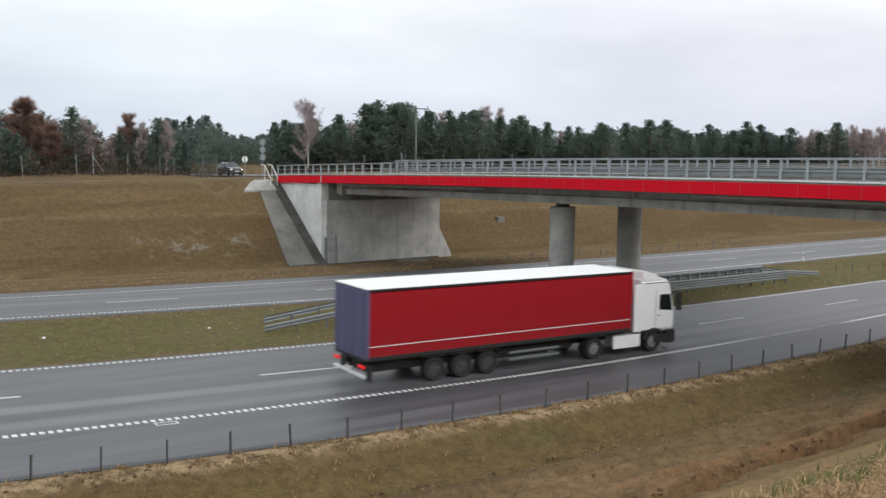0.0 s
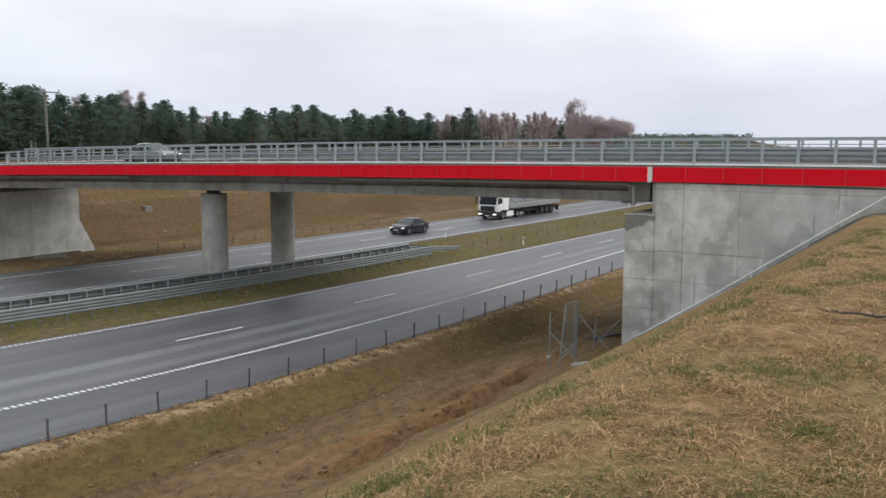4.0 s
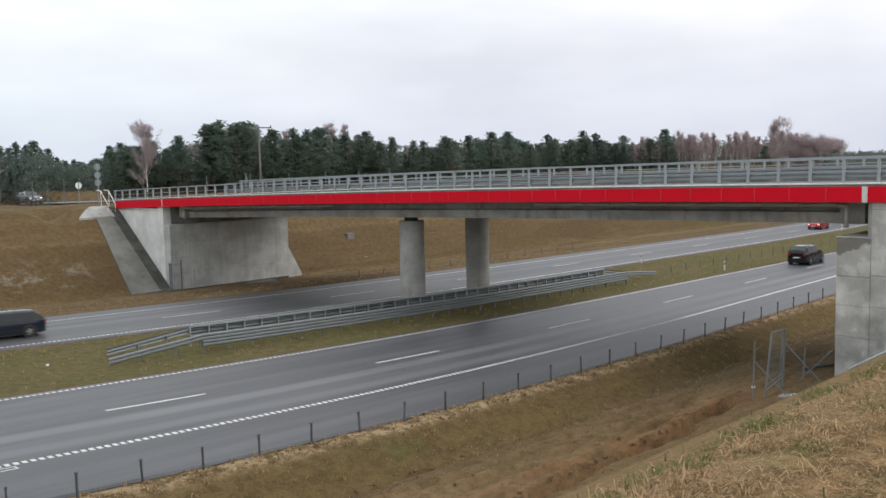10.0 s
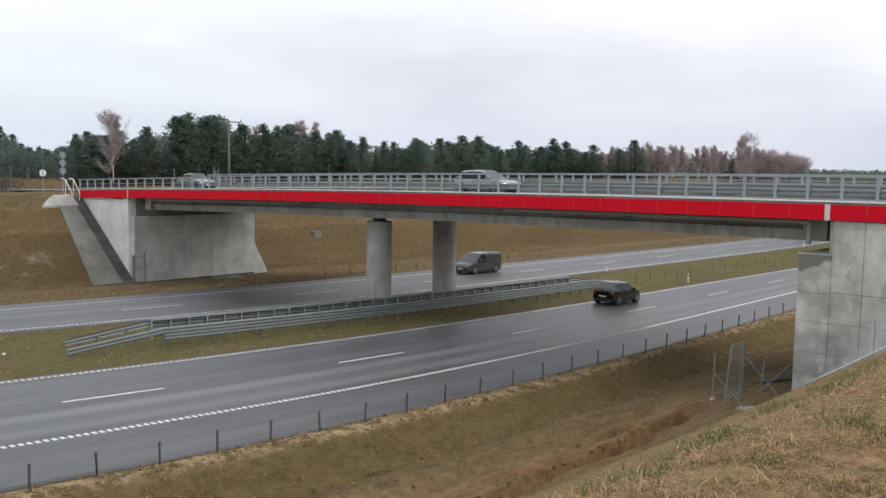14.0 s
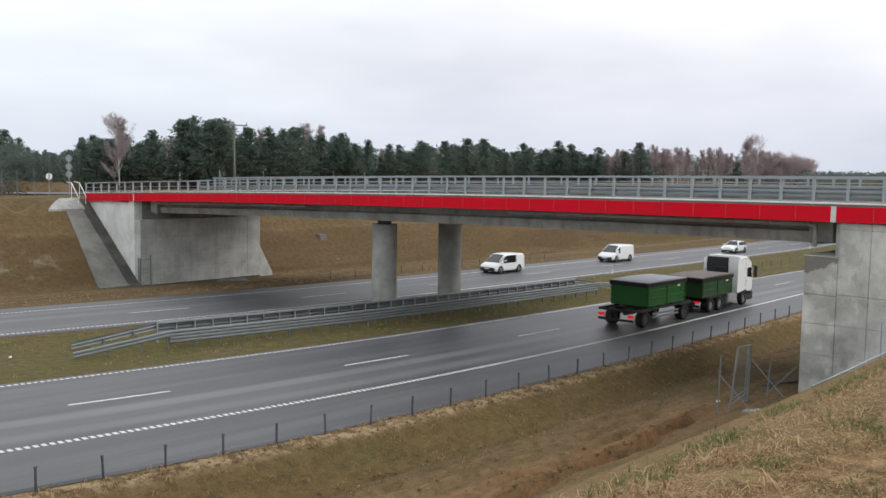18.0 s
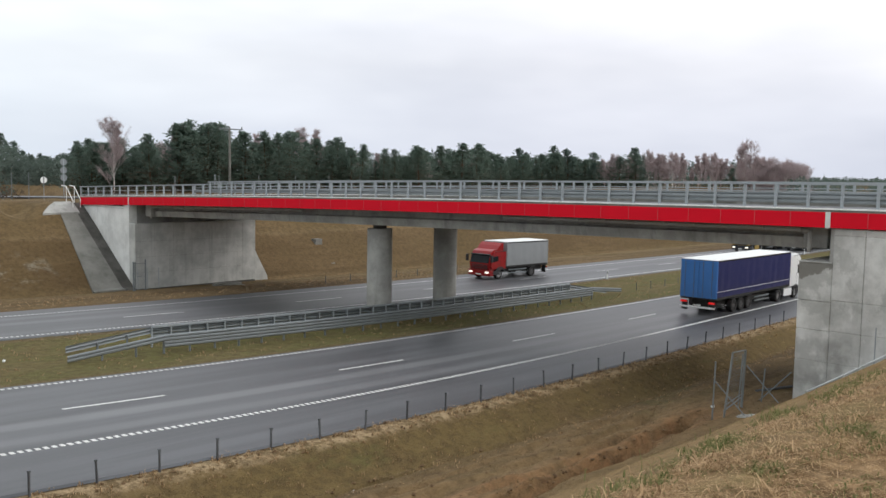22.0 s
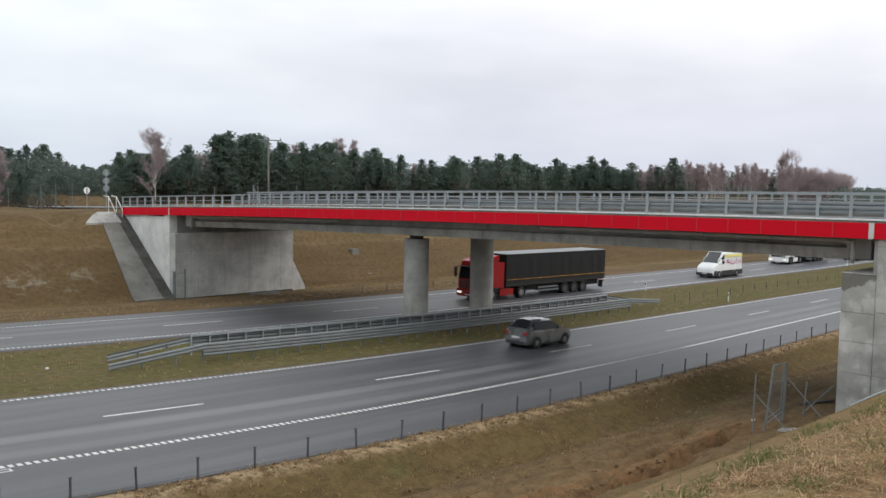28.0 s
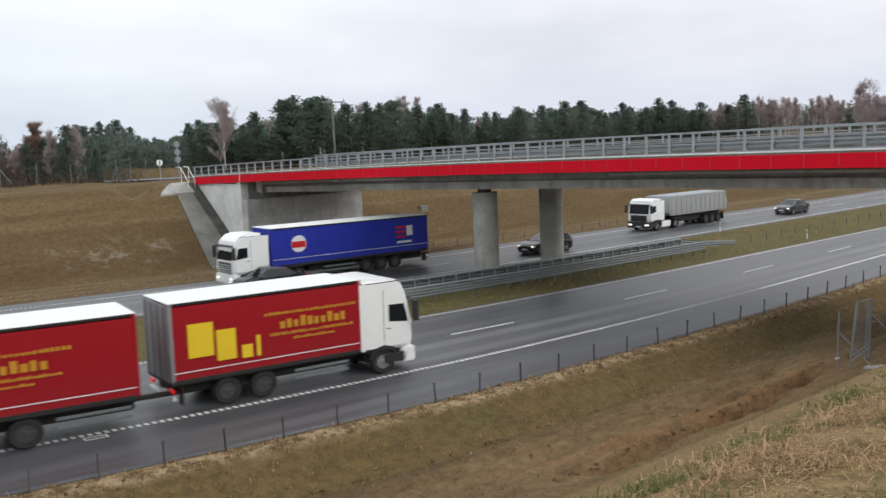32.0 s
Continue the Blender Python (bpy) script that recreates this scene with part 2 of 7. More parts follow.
    cut = s.math("MULTIPLY", s.band(across, 16.0, 17.6, 0.35), s.band(x, 18.0, 34.0, 2.5))
    c = s.mix(s.math("MULTIPLY", cut, s.span(mid, 0.3, 0.6, 0.1, 0.45)), c, s.mix(fine, (0.20, 0.088, 0.040), (0.42, 0.215, 0.105)))
    # dark patches drawn out along the bank imitate shade in its creases
    crease_shade = s.math("MULTIPLY", s.band(across, 15.2, 20.6, 0.4), s.span(s.noise(1.0, 6, 0.75, s.where(0.45, 2.2, 1.0)), 0.55, 0.66))
    c = s.mix(s.math("MULTIPLY", crease_shade, 0.6), c, (0.075, 0.048, 0.027))
    streak = s.math("MULTIPLY", s.band(across, 14.8, 22.8, 0.6), s.span(s.noise(1.0, 6, 0.72, s.where(0.35, 1.9, 1.9), 0.6), 0.50, 0.62))
    c = s.mix(s.math("MULTIPLY", streak, 0.3), c, s.mix(fine, (0.06, 0.042, 0.018), (0.12, 0.085, 0.038)))
    # sandy strip beside the hard shoulder
    sand = s.math("MULTIPLY", s.band(across, 22.75, 23.5, 0.2), s.span(s.noise(1.8, 6, 0.78), 0.42, 0.56))
    c = s.mix(sand, c, s.mix(fine, (0.29, 0.20, 0.108), (0.46, 0.35, 0.215)))
    pale = s.math("MULTIPLY", s.band(across, 69.0, 71.6, 0.7), s.math("MULTIPLY", s.band(x, 22.0, 31.5, 1.6), s.span(s.noise(0.9, 5, 0.7), 0.5, 0.68)))
    c = s.mix(s.math("MULTIPLY", pale, 0.5), c, (0.34, 0.31, 0.25))
    c = s.mix(s.math("MULTIPLY", s.span(tuft, 0.58, 0.34), 0.5), c, (0.065, 0.045, 0.023))
    h = s.math("ADD", s.math("MULTIPLY", tuft, 0.7), s.math("MULTIPLY", fine, 0.4))
    s.bump(h, 0.9, 0.16)
    return s.done(c, 0.95, 0.0, 0.15)


GROUND = ground_material()


def concrete_material(name, a, b, stain=0.5):
    s = Shader(name)
    n, f = s.noise(0.6, 6, 0.65), s.noise(14.0, 4, 0.6)
    run = s.noise(1.0, 5, 0.6, s.where(1.6, 1.6, 0.12))
    c = s.mix(s.span(n, 0.34, 0.66), a, b)
    c = s.mix(s.math("MULTIPLY", s.span(run, 0.5, 0.72), stain), c, tuple(v * 0.45 for v in a))
    c = s.mix(s.math("MULTIPLY", s.span(f, 0.55, 0.8), 0.25), c, tuple(v * 0.7 for v in a))
    s.bump(f, 0.3, 0.01)
    return s.done(c, 0.85, 0.0, 0.3)


CONCRETE = concrete_material("grey_cast_concrete", (0.28, 0.275, 0.26), (0.42, 0.415, 0.39))


def wall_concrete():
    """Board-cast wall with damp blotches, pale drips and lifts of different tone."""
    s = Shader("rain_stained_wall_concrete")
    n, f, big = s.noise(0.9, 6, 0.65), s.noise(14.0, 4, 0.6), s.noise(0.35, 3, 0.5)
    run = s.noise(1.0, 5, 0.6, s.where(1.3, 1.3, 0.22))
    c = s.mix(s.span(n, 0.3, 0.7), (0.43, 0.422, 0.40), (0.68, 0.672, 0.645))
    c = s.mix(s.math("MULTIPLY", s.rand(), 0.45), c, (0.40, 0.395, 0.375))
    c = s.mix(s.math("MULTIPLY", s.span(s.noise(0.55, 6, 0.62), 0.50, 0.56), 0.45), c, (0.27, 0.265, 0.245))
    c = s.mix(s.math("MULTIPLY", s.span(run, 0.52, 0.70), 0.4), c, (0.26, 0.255, 0.235))
    c = s.mix(s.math("MULTIPLY", s.span(big, 0.52, 0.66), 0.4), c, (0.32, 0.315, 0.29))
    c = s.mix(s.math("MULTIPLY", s.span(s.noise(2.2, 4, 0.6, s.where(1, 1, 0.5)), 0.60, 0.72), 0.35), c, (0.78, 0.775, 0.75))
    c = s.mix(s.math("MULTIPLY", s.span(f, 0.55, 0.8), 0.2), c, (0.24, 0.235, 0.22))
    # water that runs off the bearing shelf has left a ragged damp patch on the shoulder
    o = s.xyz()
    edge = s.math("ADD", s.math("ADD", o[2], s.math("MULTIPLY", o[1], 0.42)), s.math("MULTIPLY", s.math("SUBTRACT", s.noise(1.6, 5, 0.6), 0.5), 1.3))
    dark_zone = s.math("MULTIPLY", s.span(edge, 4.30, 4.36), s.math("MULTIPLY", s.band(o[1], -1.3, 0.3, 0.05), s.span(o[2], 5.1, 5.0)))
    c = s.mix(s.math("MULTIPLY", dark_zone, 0.75), c, (0.13, 0.12, 0.10))
    low = s.math("MULTIPLY", s.span(s.noise(0.5, 5, 0.6), 0.42, 0.56), s.math("MULTIPLY", s.span(o[2], 2.6, 1.8), s.span(o[1], -2.6, -2.3)))
    c = s.mix(s.math("MULTIPLY", low, 0.55), c, (0.20, 0.195, 0.18))
    s.bump(f, 0.3, 0.01)
    return s.done(c, 0.85, 0.0, 0.3)


CONCRETE_WALL = wall_concrete()
CONCRETE_FACE = concrete_material("board_marked_concrete", (0.37, 0.37, 0.354), (0.54, 0.54, 0.517), 0.3)
CONCRETE_PALE = concrete_material("pale_cast_concrete", (0.58, 0.582, 0.562), (0.76, 0.762, 0.742), 0.2)
CONCRETE_DARK = concrete_material("dark_cast_concrete", (0.055, 0.052, 0.046), (0.10, 0.095, 0.085))
CONCRETE_SLAB = concrete_material("sprayed_slope_concrete", (0.15, 0.146, 0.13), (0.22, 0.215, 0.195), 0.35)
SEAM = plain("pale_pink_sealant", (0.50, 0.07, 0.08), 0.8, vary=0.3, scale=2.0)
RED = plain("red_fascia_coating", (0.66, 0.005, 0.020), 0.75, vary=0.1, scale=1.2, bump=0.05, dirt=0.05, spec=0.15)
COPING = plain("white_coping_coat", (0.78, 0.78, 0.76), 0.7, vary=0.08, scale=1.5, dirt=0.2)
WHITE_PAINT = plain("white_painted_steel", (0.74, 0.75, 0.74), 0.5, vary=0.08)
GALV = plain("galvanised_steel", (0.34, 0.37, 0.39), 0.55, 0.35, vary=0.22, scale=1.5, bump=0.15)
GALV_MID = plain("dull_galvanised_beam", (0.22, 0.24, 0.25), 0.6, 0.3, vary=0.22, scale=1.5)
PIPE = plain("pale_grey_plastic_pipe", (0.40, 0.39, 0.37), 0.6, vary=0.15)
GALV_DARK = plain("weathered_galvanised_steel", (0.17, 0.19, 0.20), 0.6, 0.3, vary=0.25, scale=1.5)
POST = plain("rust_stained_steel_post", (0.125, 0.130, 0.140), 0.7, 0.3, vary=0.4, scale=8)
RUBBER = plain("black_tyre_rubber", (0.014, 0.014, 0.015), 0.85, vary=0.3, dirt=0.15)
RIM = plain("grey_wheel_rim", (0.34, 0.34, 0.35), 0.45, 0.4, vary=0.2, dirt=0.3)
RIM_DARK = plain("dark_steel_wheel", (0.09, 0.09, 0.095), 0.5, 0.5, vary=0.2, dirt=0.3)
CHASSIS = plain("dark_chassis_steel", (0.014, 0.0135, 0.013), 0.8, 0.0, vary=0.4, dirt=0.12)
PLASTIC = plain("black_plastic_trim", (0.022, 0.022, 0.024), 0.55, vary=0.2)
GLASS = glass_dark("tinted_vehicle_glass", (0.009, 0.011, 0.013), 0.15)
SCREEN = glass_dark("curved_screen_glass", (0.012, 0.014, 0.016), 1.0)
LAMP_WHITE = glow("lit_headlamp", (1.0, 0.93, 0.82), 1.0)
LAMP_RED = glow("lit_tail_lamp", (0.6, 0.012, 0.012), 0.6)
LENS_RED = plain("red_lamp_lens", (0.35, 0.01, 0.01), 0.2, vary=0.1)
LENS_CLEAR = plain("clear_lamp_lens", (0.65, 0.66, 0.66), 0.15, 0.3, vary=0.1)
PLATE = plain("white_number_plate", (0.65, 0.65, 0.62), 0.4, vary=0.05)
BARK = plain("grey_brown_bark", (0.09, 0.07, 0.055), 0.9, vary=0.4, scale=1.5)
BARK_PINE = plain("orange_brown_pine_bark", (0.13, 0.075, 0.045), 0.9, vary=0.4, scale=1.0)
BIRCH = plain("white_birch_bark", (0.55, 0.50, 0.47), 0.8, vary=0.35, scale=2.0)


def leaf_material(name, a, b, thin=0.4):
    s = Shader(name)
    c = s.mix(s.island(), a, b)
    c = s.mix(s.math("MULTIPLY", s.rand(), 0.25), c, tuple(v * 0.65 for v in a))
    s.done(c, 0.9, 0.0, 0.1)
    # thin leaves and blades let some light through
    through_leaf = s.node("ShaderNodeBsdfTranslucent", Color=c)
    both = s.t.nodes.new("ShaderNodeMixShader")
    both.inputs[0].default_value = thin
    s.t.links.new(s.b.outputs[0], both.inputs[1])
    s.t.links.new(through_leaf, both.inputs[2])
    s.t.links.new(both.outputs[0], s.t.nodes["Material Output"].inputs[0])
    return s.m


PINE = leaf_material("dark_green_pine_needles", (0.168, 0.228, 0.184), (0.184, 0.248, 0.198), 0.55)
SPRUCE = leaf_material("blue_green_spruce_needles", (0.142, 0.198, 0.174), (0.160, 0.220, 0.188), 0.5)
BRUSH = leaf_material("dull_brown_undergrowth", (0.19, 0.135, 0.075), (0.36, 0.27, 0.165))
SCRUB = leaf_material("grey_brown_scrub", (0.085, 0.07, 0.056), (0.15, 0.122, 0.10))
THICKET = leaf_material("dark_brown_thicket", (0.15, 0.105, 0.086), (0.23, 0.160, 0.130), 0.5)
CLOD = leaf_material("dark_soil_clods", (0.10, 0.062, 0.035), (0.21, 0.14, 0.08), 0.0)
# The haze of distance is mixed into this needle colour.
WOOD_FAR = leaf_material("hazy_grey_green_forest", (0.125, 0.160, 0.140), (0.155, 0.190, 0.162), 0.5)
TWIG = leaf_material("bare_reddish_twigs", (0.40, 0.325, 0.325), (0.54, 0.455, 0.455), 0.5)
RUSSET = leaf_material("withered_russet_leaves", (0.235, 0.148, 0.120), (0.34, 0.228, 0.185), 0.5)
STRAW = leaf_material("dry_straw_blades", (0.18, 0.108, 0.054), (0.70, 0.50, 0.30))
BLADE = leaf_material("green_grass_blades", (0.105, 0.120, 0.040), (0.27, 0.265, 0.115))
# ---- mesh helpers ----
def part(name, bm, material, parent=None, label="", smooth=False):
    """Link a bmesh as one mesh object, under a thing or a part if one is given."""
    me = bpy.data.meshes.new(name)
    bm.normal_update()
    bm.to_mesh(me)
    bm.free()
    me.materials.append(material)
    if smooth:
        me.polygons.foreach_set("use_smooth", [True] * len(me.polygons))
    ob = new(name, me)
    if parent is not None:
        ob.parent = parent
    if label:
        tagged(ob, label)
    return ob


def shared(name, me, parent, loc=(0, 0, 0), rot=(0, 0, 0)):
    """One more piece on a mesh that other pieces share."""
    ob = new(name, me)
    ob.parent, ob.location, ob.rotation_euler = parent, loc, rot
    return ob


def holder(name, loc=(0, 0, 0), **tags):
    ob = new(name)
    ob.empty_display_size, ob.location = 0.3, loc
    return tagged(ob, **tags)


def from_arrays(name, verts, faces, material, parent=None, smooth=False):
    me = bpy.data.meshes.new(name)
    me.from_pydata(verts, [], faces)
    me.materials.append(material)
    if smooth:
        me.polygons.foreach_set("use_smooth", [True] * len(me.polygons))
    ob = new(name, me)
    if parent is not None:
        ob.parent = parent
    return ob


def box(bm, x0, x1, y0, y1, z0, z1, bevel=0.0, m=None):
    v = [bm.verts.new((x, y, z)) for x in (x0, x1) for y in (y0, y1) for z in (z0, z1)]
    f = [bm.faces.new([v[i] for i in q]) for q in ((0, 1, 3, 2), (4, 6, 7, 5), (0, 4, 5, 1), (2, 3, 7, 6), (0, 2, 6, 4), (1, 5, 7, 3))]
    if bevel:
        r = bmesh.ops.bevel(bm, geom=list({e for q in f for e in q.edges}), offset=bevel, segments=2 if bevel > 0.03 else 1, affect="EDGES")
        v = list({w for q in r["faces"] for w in q.verts})
    if m is not None:
        bmesh.ops.transform(bm, matrix=m, verts=v)
    return bm


def boxes(rows, bevel=0.0):
    bm = bmesh.new()
    for r in rows:
        box(bm, *r, bevel=bevel)
    return bm


def tube(bm, a, b, r, r2=None, n=8, caps=True):
    a, b = Vector(a), Vector(b)
    d = (b - a).normalized()
    u = d.cross(Vector((0, 0, 1)) if abs(d.z) < 0.9 else Vector((1, 0, 0))).normalized()
    w = d.cross(u)
    r2 = r if r2 is None else r2
    ra, rb = ([bm.verts.new(p + (u * math.cos(t) + w * math.sin(t)) * q) for t in (2 * math.pi * i / n for i in range(n))] for p, q in ((a, r), (b, r2)))
    for i in range(n):
        bm.faces.new((ra[i], ra[(i + 1) % n], rb[(i + 1) % n], rb[i]))
    if caps:
        bm.faces.new(ra[::-1])
        bm.faces.new(rb)
    return bm


def prism(bm, outline, y0, y1):
    """An outline in x and z, drawn out along y."""
    a, b = ([bm.verts.new((x, y, z)) for x, z in outline] for y in (y0, y1))
    n = len(outline)
    for i in range(n):
        bm.faces.new((a[i], a[(i + 1) % n], b[(i + 1) % n], b[i]))
    bm.faces.new(a[::-1])
    bm.faces.new(b)
    bmesh.ops.recalc_face_normals(bm, faces=bm.faces[:])
    return bm


def sweep(bm, points, outline, closed=True):
    """Carry an outline (across, up) along a line of points; across lies to the left of the line."""
    rings = []
    for i, p in enumerate(points):
        a, b = Vector(points[max(0, i - 1)]), Vector(points[min(len(points) - 1, i + 1)])
        d = b - a
        n = Vector((-d.y, d.x, 0)).normalized()
        rings.append([bm.verts.new(Vector(p) + n * u + Vector((0, 0, w))) for u, w in outline])
    k = len(outline)
    for r, s in zip(rings, rings[1:]):
        for i in range(k if closed else k - 1):
            bm.faces.new((r[i], s[i], s[(i + 1) % k], r[(i + 1) % k]))
    if closed:
        bm.faces.new(rings[0])
        bm.faces.new(rings[-1][::-1])
    bmesh.ops.recalc_face_normals(bm, faces=bm.faces[:])
    return bm


# ---- the lie of the land ----
GRADE, CROSS = -0.0142, 0.009


def road_z(x, y):
    x = min(max(x, -120.0), 320.0)
    return GRADE * x + CROSS * (min(max(y, 0), 90) - 40)


def ramp(v, rows):
    """Straight pieces through (at, value) pairs."""
    if v <= rows[0][0]:
        return rows[0][1]
    for (a, p), (b, q) in zip(rows, rows[1:]):
        if v <= b:
            return p + (q - p) * (v - a) / (b - a)
    return rows[-1][1]


def sway(lane, x):
    """How far the motorway's bend carries a line to the side: tightest on the near side, nearly straight beneath the overpass."""
    k = min(max(lane, 20.0), 55.0)
    x = min(max(x, -140.0), 330.0)
    x0 = min(26 + 1.15 * (k - 23.5), 45.0)
    if x < x0:
        c = ramp(k, ((23.5, 0.0040), (27, 0.0033), (31, 0.0032), (35, 0.0022), (46, 0.0020), (52, 0.0015)))
        u = x0 - max(x, 0.0)
        return c * u * u + 2 * c * u * (max(x, 0.0) - x)
    u = x - x0
    c = ramp(k, ((31, 0.0015), (35, 0.0008)))
    v = min(u, 20.0)
    return c * v * v + 2 * c * 20 * (u - v) + 0.0008 * max(0.0, u - 50) ** 2


def road_y(lane, x):
    """y of a line that runs along the motorway, lane metres across at the overpass."""
    return lane + sway(lane, x)


def lane_at(x, y):
    """The line along the motorway on which a spot lies."""
    lane = y
    for _ in range(6):
        lane = y - sway(lane, x)
    return lane


def lane_map(ob, lanes):
    """Write the metres across the motorway of every vertex into the sheet's UV map."""
    uv = ob.data.uv_layers.new(name="across_road")
    ids = [0] * len(ob.data.loops)
    ob.data.loops.foreach_get("vertex_index", ids)
    uv.data.foreach_set("uv", [c for i in ids for c in (lanes[i], 0.0)])
    return ob


def fall(x, y):
    """The plain sinks a little towards the horizon, and more where the motorway runs down into a valley."""
    r = math.hypot(x, y)
    valley = min(max((math.degrees(math.atan2(x, y)) - 74.8) / 1.5, 0.0), 1.0)
    return 0.006 * max(0.0, r - 350.0) + 0.021 * valley * max(0.0, r - 200.0)


def on_road(lane, x, up=0.0):
    y = road_y(lane, x)
    return Vector((x, y, road_z(x, y) + up - fall(x, y)))


def deck_z(y):
    """Height of the overpass along its length."""
    if y > 76:
        return 5.5 - 0.03 * (y - 76)
    return 7.04 - 0.0177 * (y - 12) - 0.000192 * (y - 12) * (y - 43)


TOE = 15.1
PROFILE = ((15.1, -0.05), (16.4, -0.2), (18.4, -0.36), (20.2, -0.62), (20.8, -0.9), (21.2, -0.88), (22.2, -0.42), (22.9, -0.08), (23.45, -0.045), (23.9, -0.14), (35.0, -0.14), (35.6, -0.06), (37.6, -0.14), (40.5, -0.22),
           (43.8, -0.12), (45.1, -0.05), (45.6, -0.14), (53.6, -0.14), (54.25, -0.05), (57.0, -0.16), (60.0, -0.4), (66.0, -1.0), (67.9, -1.3))


def profile(lane):
    for (a, p), (b, q) in zip(PROFILE, PROFILE[1:]):
        if lane <= b:
            return p + (q - p) * (lane - a) / (b - a)
    return PROFILE[-1][1]


def soft_min(a, b, k):
    h = min(max(0.5 + 0.5 * (b - a) / k, 0), 1)
    return b * (1 - h) + a * h - k * h * (1 - h)


def erosion(x, lane):
    """Rills that rain has cut along the foot of the bank, and ridges between them."""
    z = 0.0
    for mid, drift, x0, x1, deep, wide in ((16.6, 0.085, 17.0, 34.0, 1.6, 0.22), (17.3, 0.05, 19.0, 31.0, 0.3, 0.16), (18.3, 0.03, 16.0, 34.0, 0.3, 0.2), (16.1, 0.06, 22.0, 31.0, 0.22, 0.16), (19.3, 0.02, 12.0, 32.0, 0.26, 0.2), (20.75, 0.0, 4.0, 33.0, 0.3, 0.16)):
        if x0 < x < x1:
            d = lane - (mid + drift * (x - 27) + 0.28 * noise.noise((x * 0.4, mid, 2.0)) + 0.12 * noise.noise((x * 1.5, mid, 3.0)))
            ends = min(1, (x - x0) / 2.5, (x1 - x) / 2.5)
            cut = deep * (0.7 + 0.9 * noise.noise((x * 0.6, mid, 5.0)))
            z -= ends * max(0.0, cut) * math.exp(-(d / wide) ** 2 * (2.6 if d > 0 else 0.35))
    ridge = 0.16 * noise.noise((x * 0.22, lane * 1.5, 11.0)) + 0.08 * noise.noise((x * 0.9, lane * 2.4, 8.0)) + 0.05 * noise.noise((x * 2.4, lane * 4.0, 9.0))
    return z + ridge * math.exp(-((lane - 17.6) / 2.4) ** 4)


def land(x, y, rough=True):
    """Height of the ground."""
    d = min(max(x, -140.0), 330.0) - 40.0
    lane = lane_at(x, y)
    base = road_z(x, y)
    if lane < TOE + 2.0:
        t = min(max((x - 20) / 17, 0), 1)
        t = t * t * (3 - 2 * t)
        foot = base + profile(max(lane, TOE))
        across = y - 0.0007 * max(0.0, d * d - 1600.0)
        bank = soft_min(-0.66 - 0.27 * t + (0.592 + 0.072 * t) * (15.2 - across), 6.97 - 0.05 * min(max(x - 10, 0), 26) - 2.0 * min(max((x - 55) / 60, 0), 1) + 0.012 * min(max(-y, 0), 60), 0.3)
        # the approach embankment carries the road up to the overpass
        bank = max(bank, deck_z(max(y, -40.0)) - 0.13 - 0.6 * max(0.0, abs(x - 42.9) - 6.0) - 0.65 * max(0.0, y - 1.4))
        if rough:
            bank += 0.04 * noise.noise((x * 0.9, y * 0.9, 1.0)) + 0.03 * noise.noise((x * 2.7, y * 2.7, 4.0))
            foot += erosion(x, lane) + 0.035 * noise.noise((x * 1.1, y * 1.1, 5.0)) + 0.07 * noise.noise((x * 0.5, y * 0.8, 6.0))
        z = max(bank, foot)
    elif lane > 67.9:
        z = soft_min(base - 1.3 + 0.735 * (lane - 67.9), 5.15 - 0.012 * max(0, 28 - x), 0.8)
        if lane > 80 and 33 < x < 53:
            z = min(z, deck_z(y) - 0.15)
        z -= 1.1 * math.exp(-((x - 31.4) / 1.3) ** 2 - ((y - 77.4) / 1.5) ** 2)
        if rough:
            z += 0.10 * noise.noise((x * 0.3, y * 0.3, 7.0)) + 0.05 * noise.noise((x, y, 2.0))
    else:
        z = base + profile(lane)
        if rough and not (23.6 < lane < 35.3 or 45.4 < lane < 53.9):
            if lane < 21.5:
                z += erosion(x, lane)
            z += 0.035 * noise.noise((x * 1.1, y * 1.1, 5.0)) + (0.07 * noise.noise((x * 0.5, y * 0.8, 6.0)) if lane < 22.5 or lane > 57 else 0)
    return z - fall(x, y)


def lines(*spans):
    """Grid lines from (start, end, step) spans."""
    out = []
    for a, b, s in spans:
        n = max(1, round((b - a) / s))
        out += [a + (b - a) * i / n for i in range(n)]
    return out + [spans[-1][1]]


def build_ground():
    # strips that follow the bend, so that every edge of the road lies on a line of the sheet
    xs = lines((-3000, -600, 400), (-600, -100, 20), (-100, -10, 6), (-10, 8, 0.6), (8, 14, 0.4), (14, 36, 0.25), (36, 42, 0.5), (42, 130, 1.5), (130, 340, 10), (340, 900, 20), (900, 4000, 400))
    ls = lines((-2600, -500, 300), (-500, -60, 40), (-60, -8, 4), (-8, 13.6, 0.42), (13.6, 15.5, 0.24), (15.5, 20.0, 0.11), (20.0, 21.5, 0.16), (21.5, 23.9, 0.3), (23.9, 35.0, 2.8), (35.0, 45.6, 0.6), (45.6, 53.6, 2.5), (53.6, 67.9, 0.7), (67.9, 82, 0.6), (82, 130, 4), (130, 400, 30), (400, 4200, 380))
    verts, w = [], len(ls)
    for x in xs:
        for k in ls:
            y = road_y(k, x)
            verts.append((x, y, land(x, y)))
    lanes = ls * len(xs)
    faces = [(i * w + j, (i + 1) * w + j, (i + 1) * w + j + 1, i * w + j + 1) for i in range(len(xs) - 1) for j in range(w - 1)]
    g = lane_map(from_arrays("ground", verts, faces, GROUND, smooth=True), lanes)
    return tagged(g, "dry brown autumn grass on the sides of a road cutting", "ground", kind="structure")


build_ground()


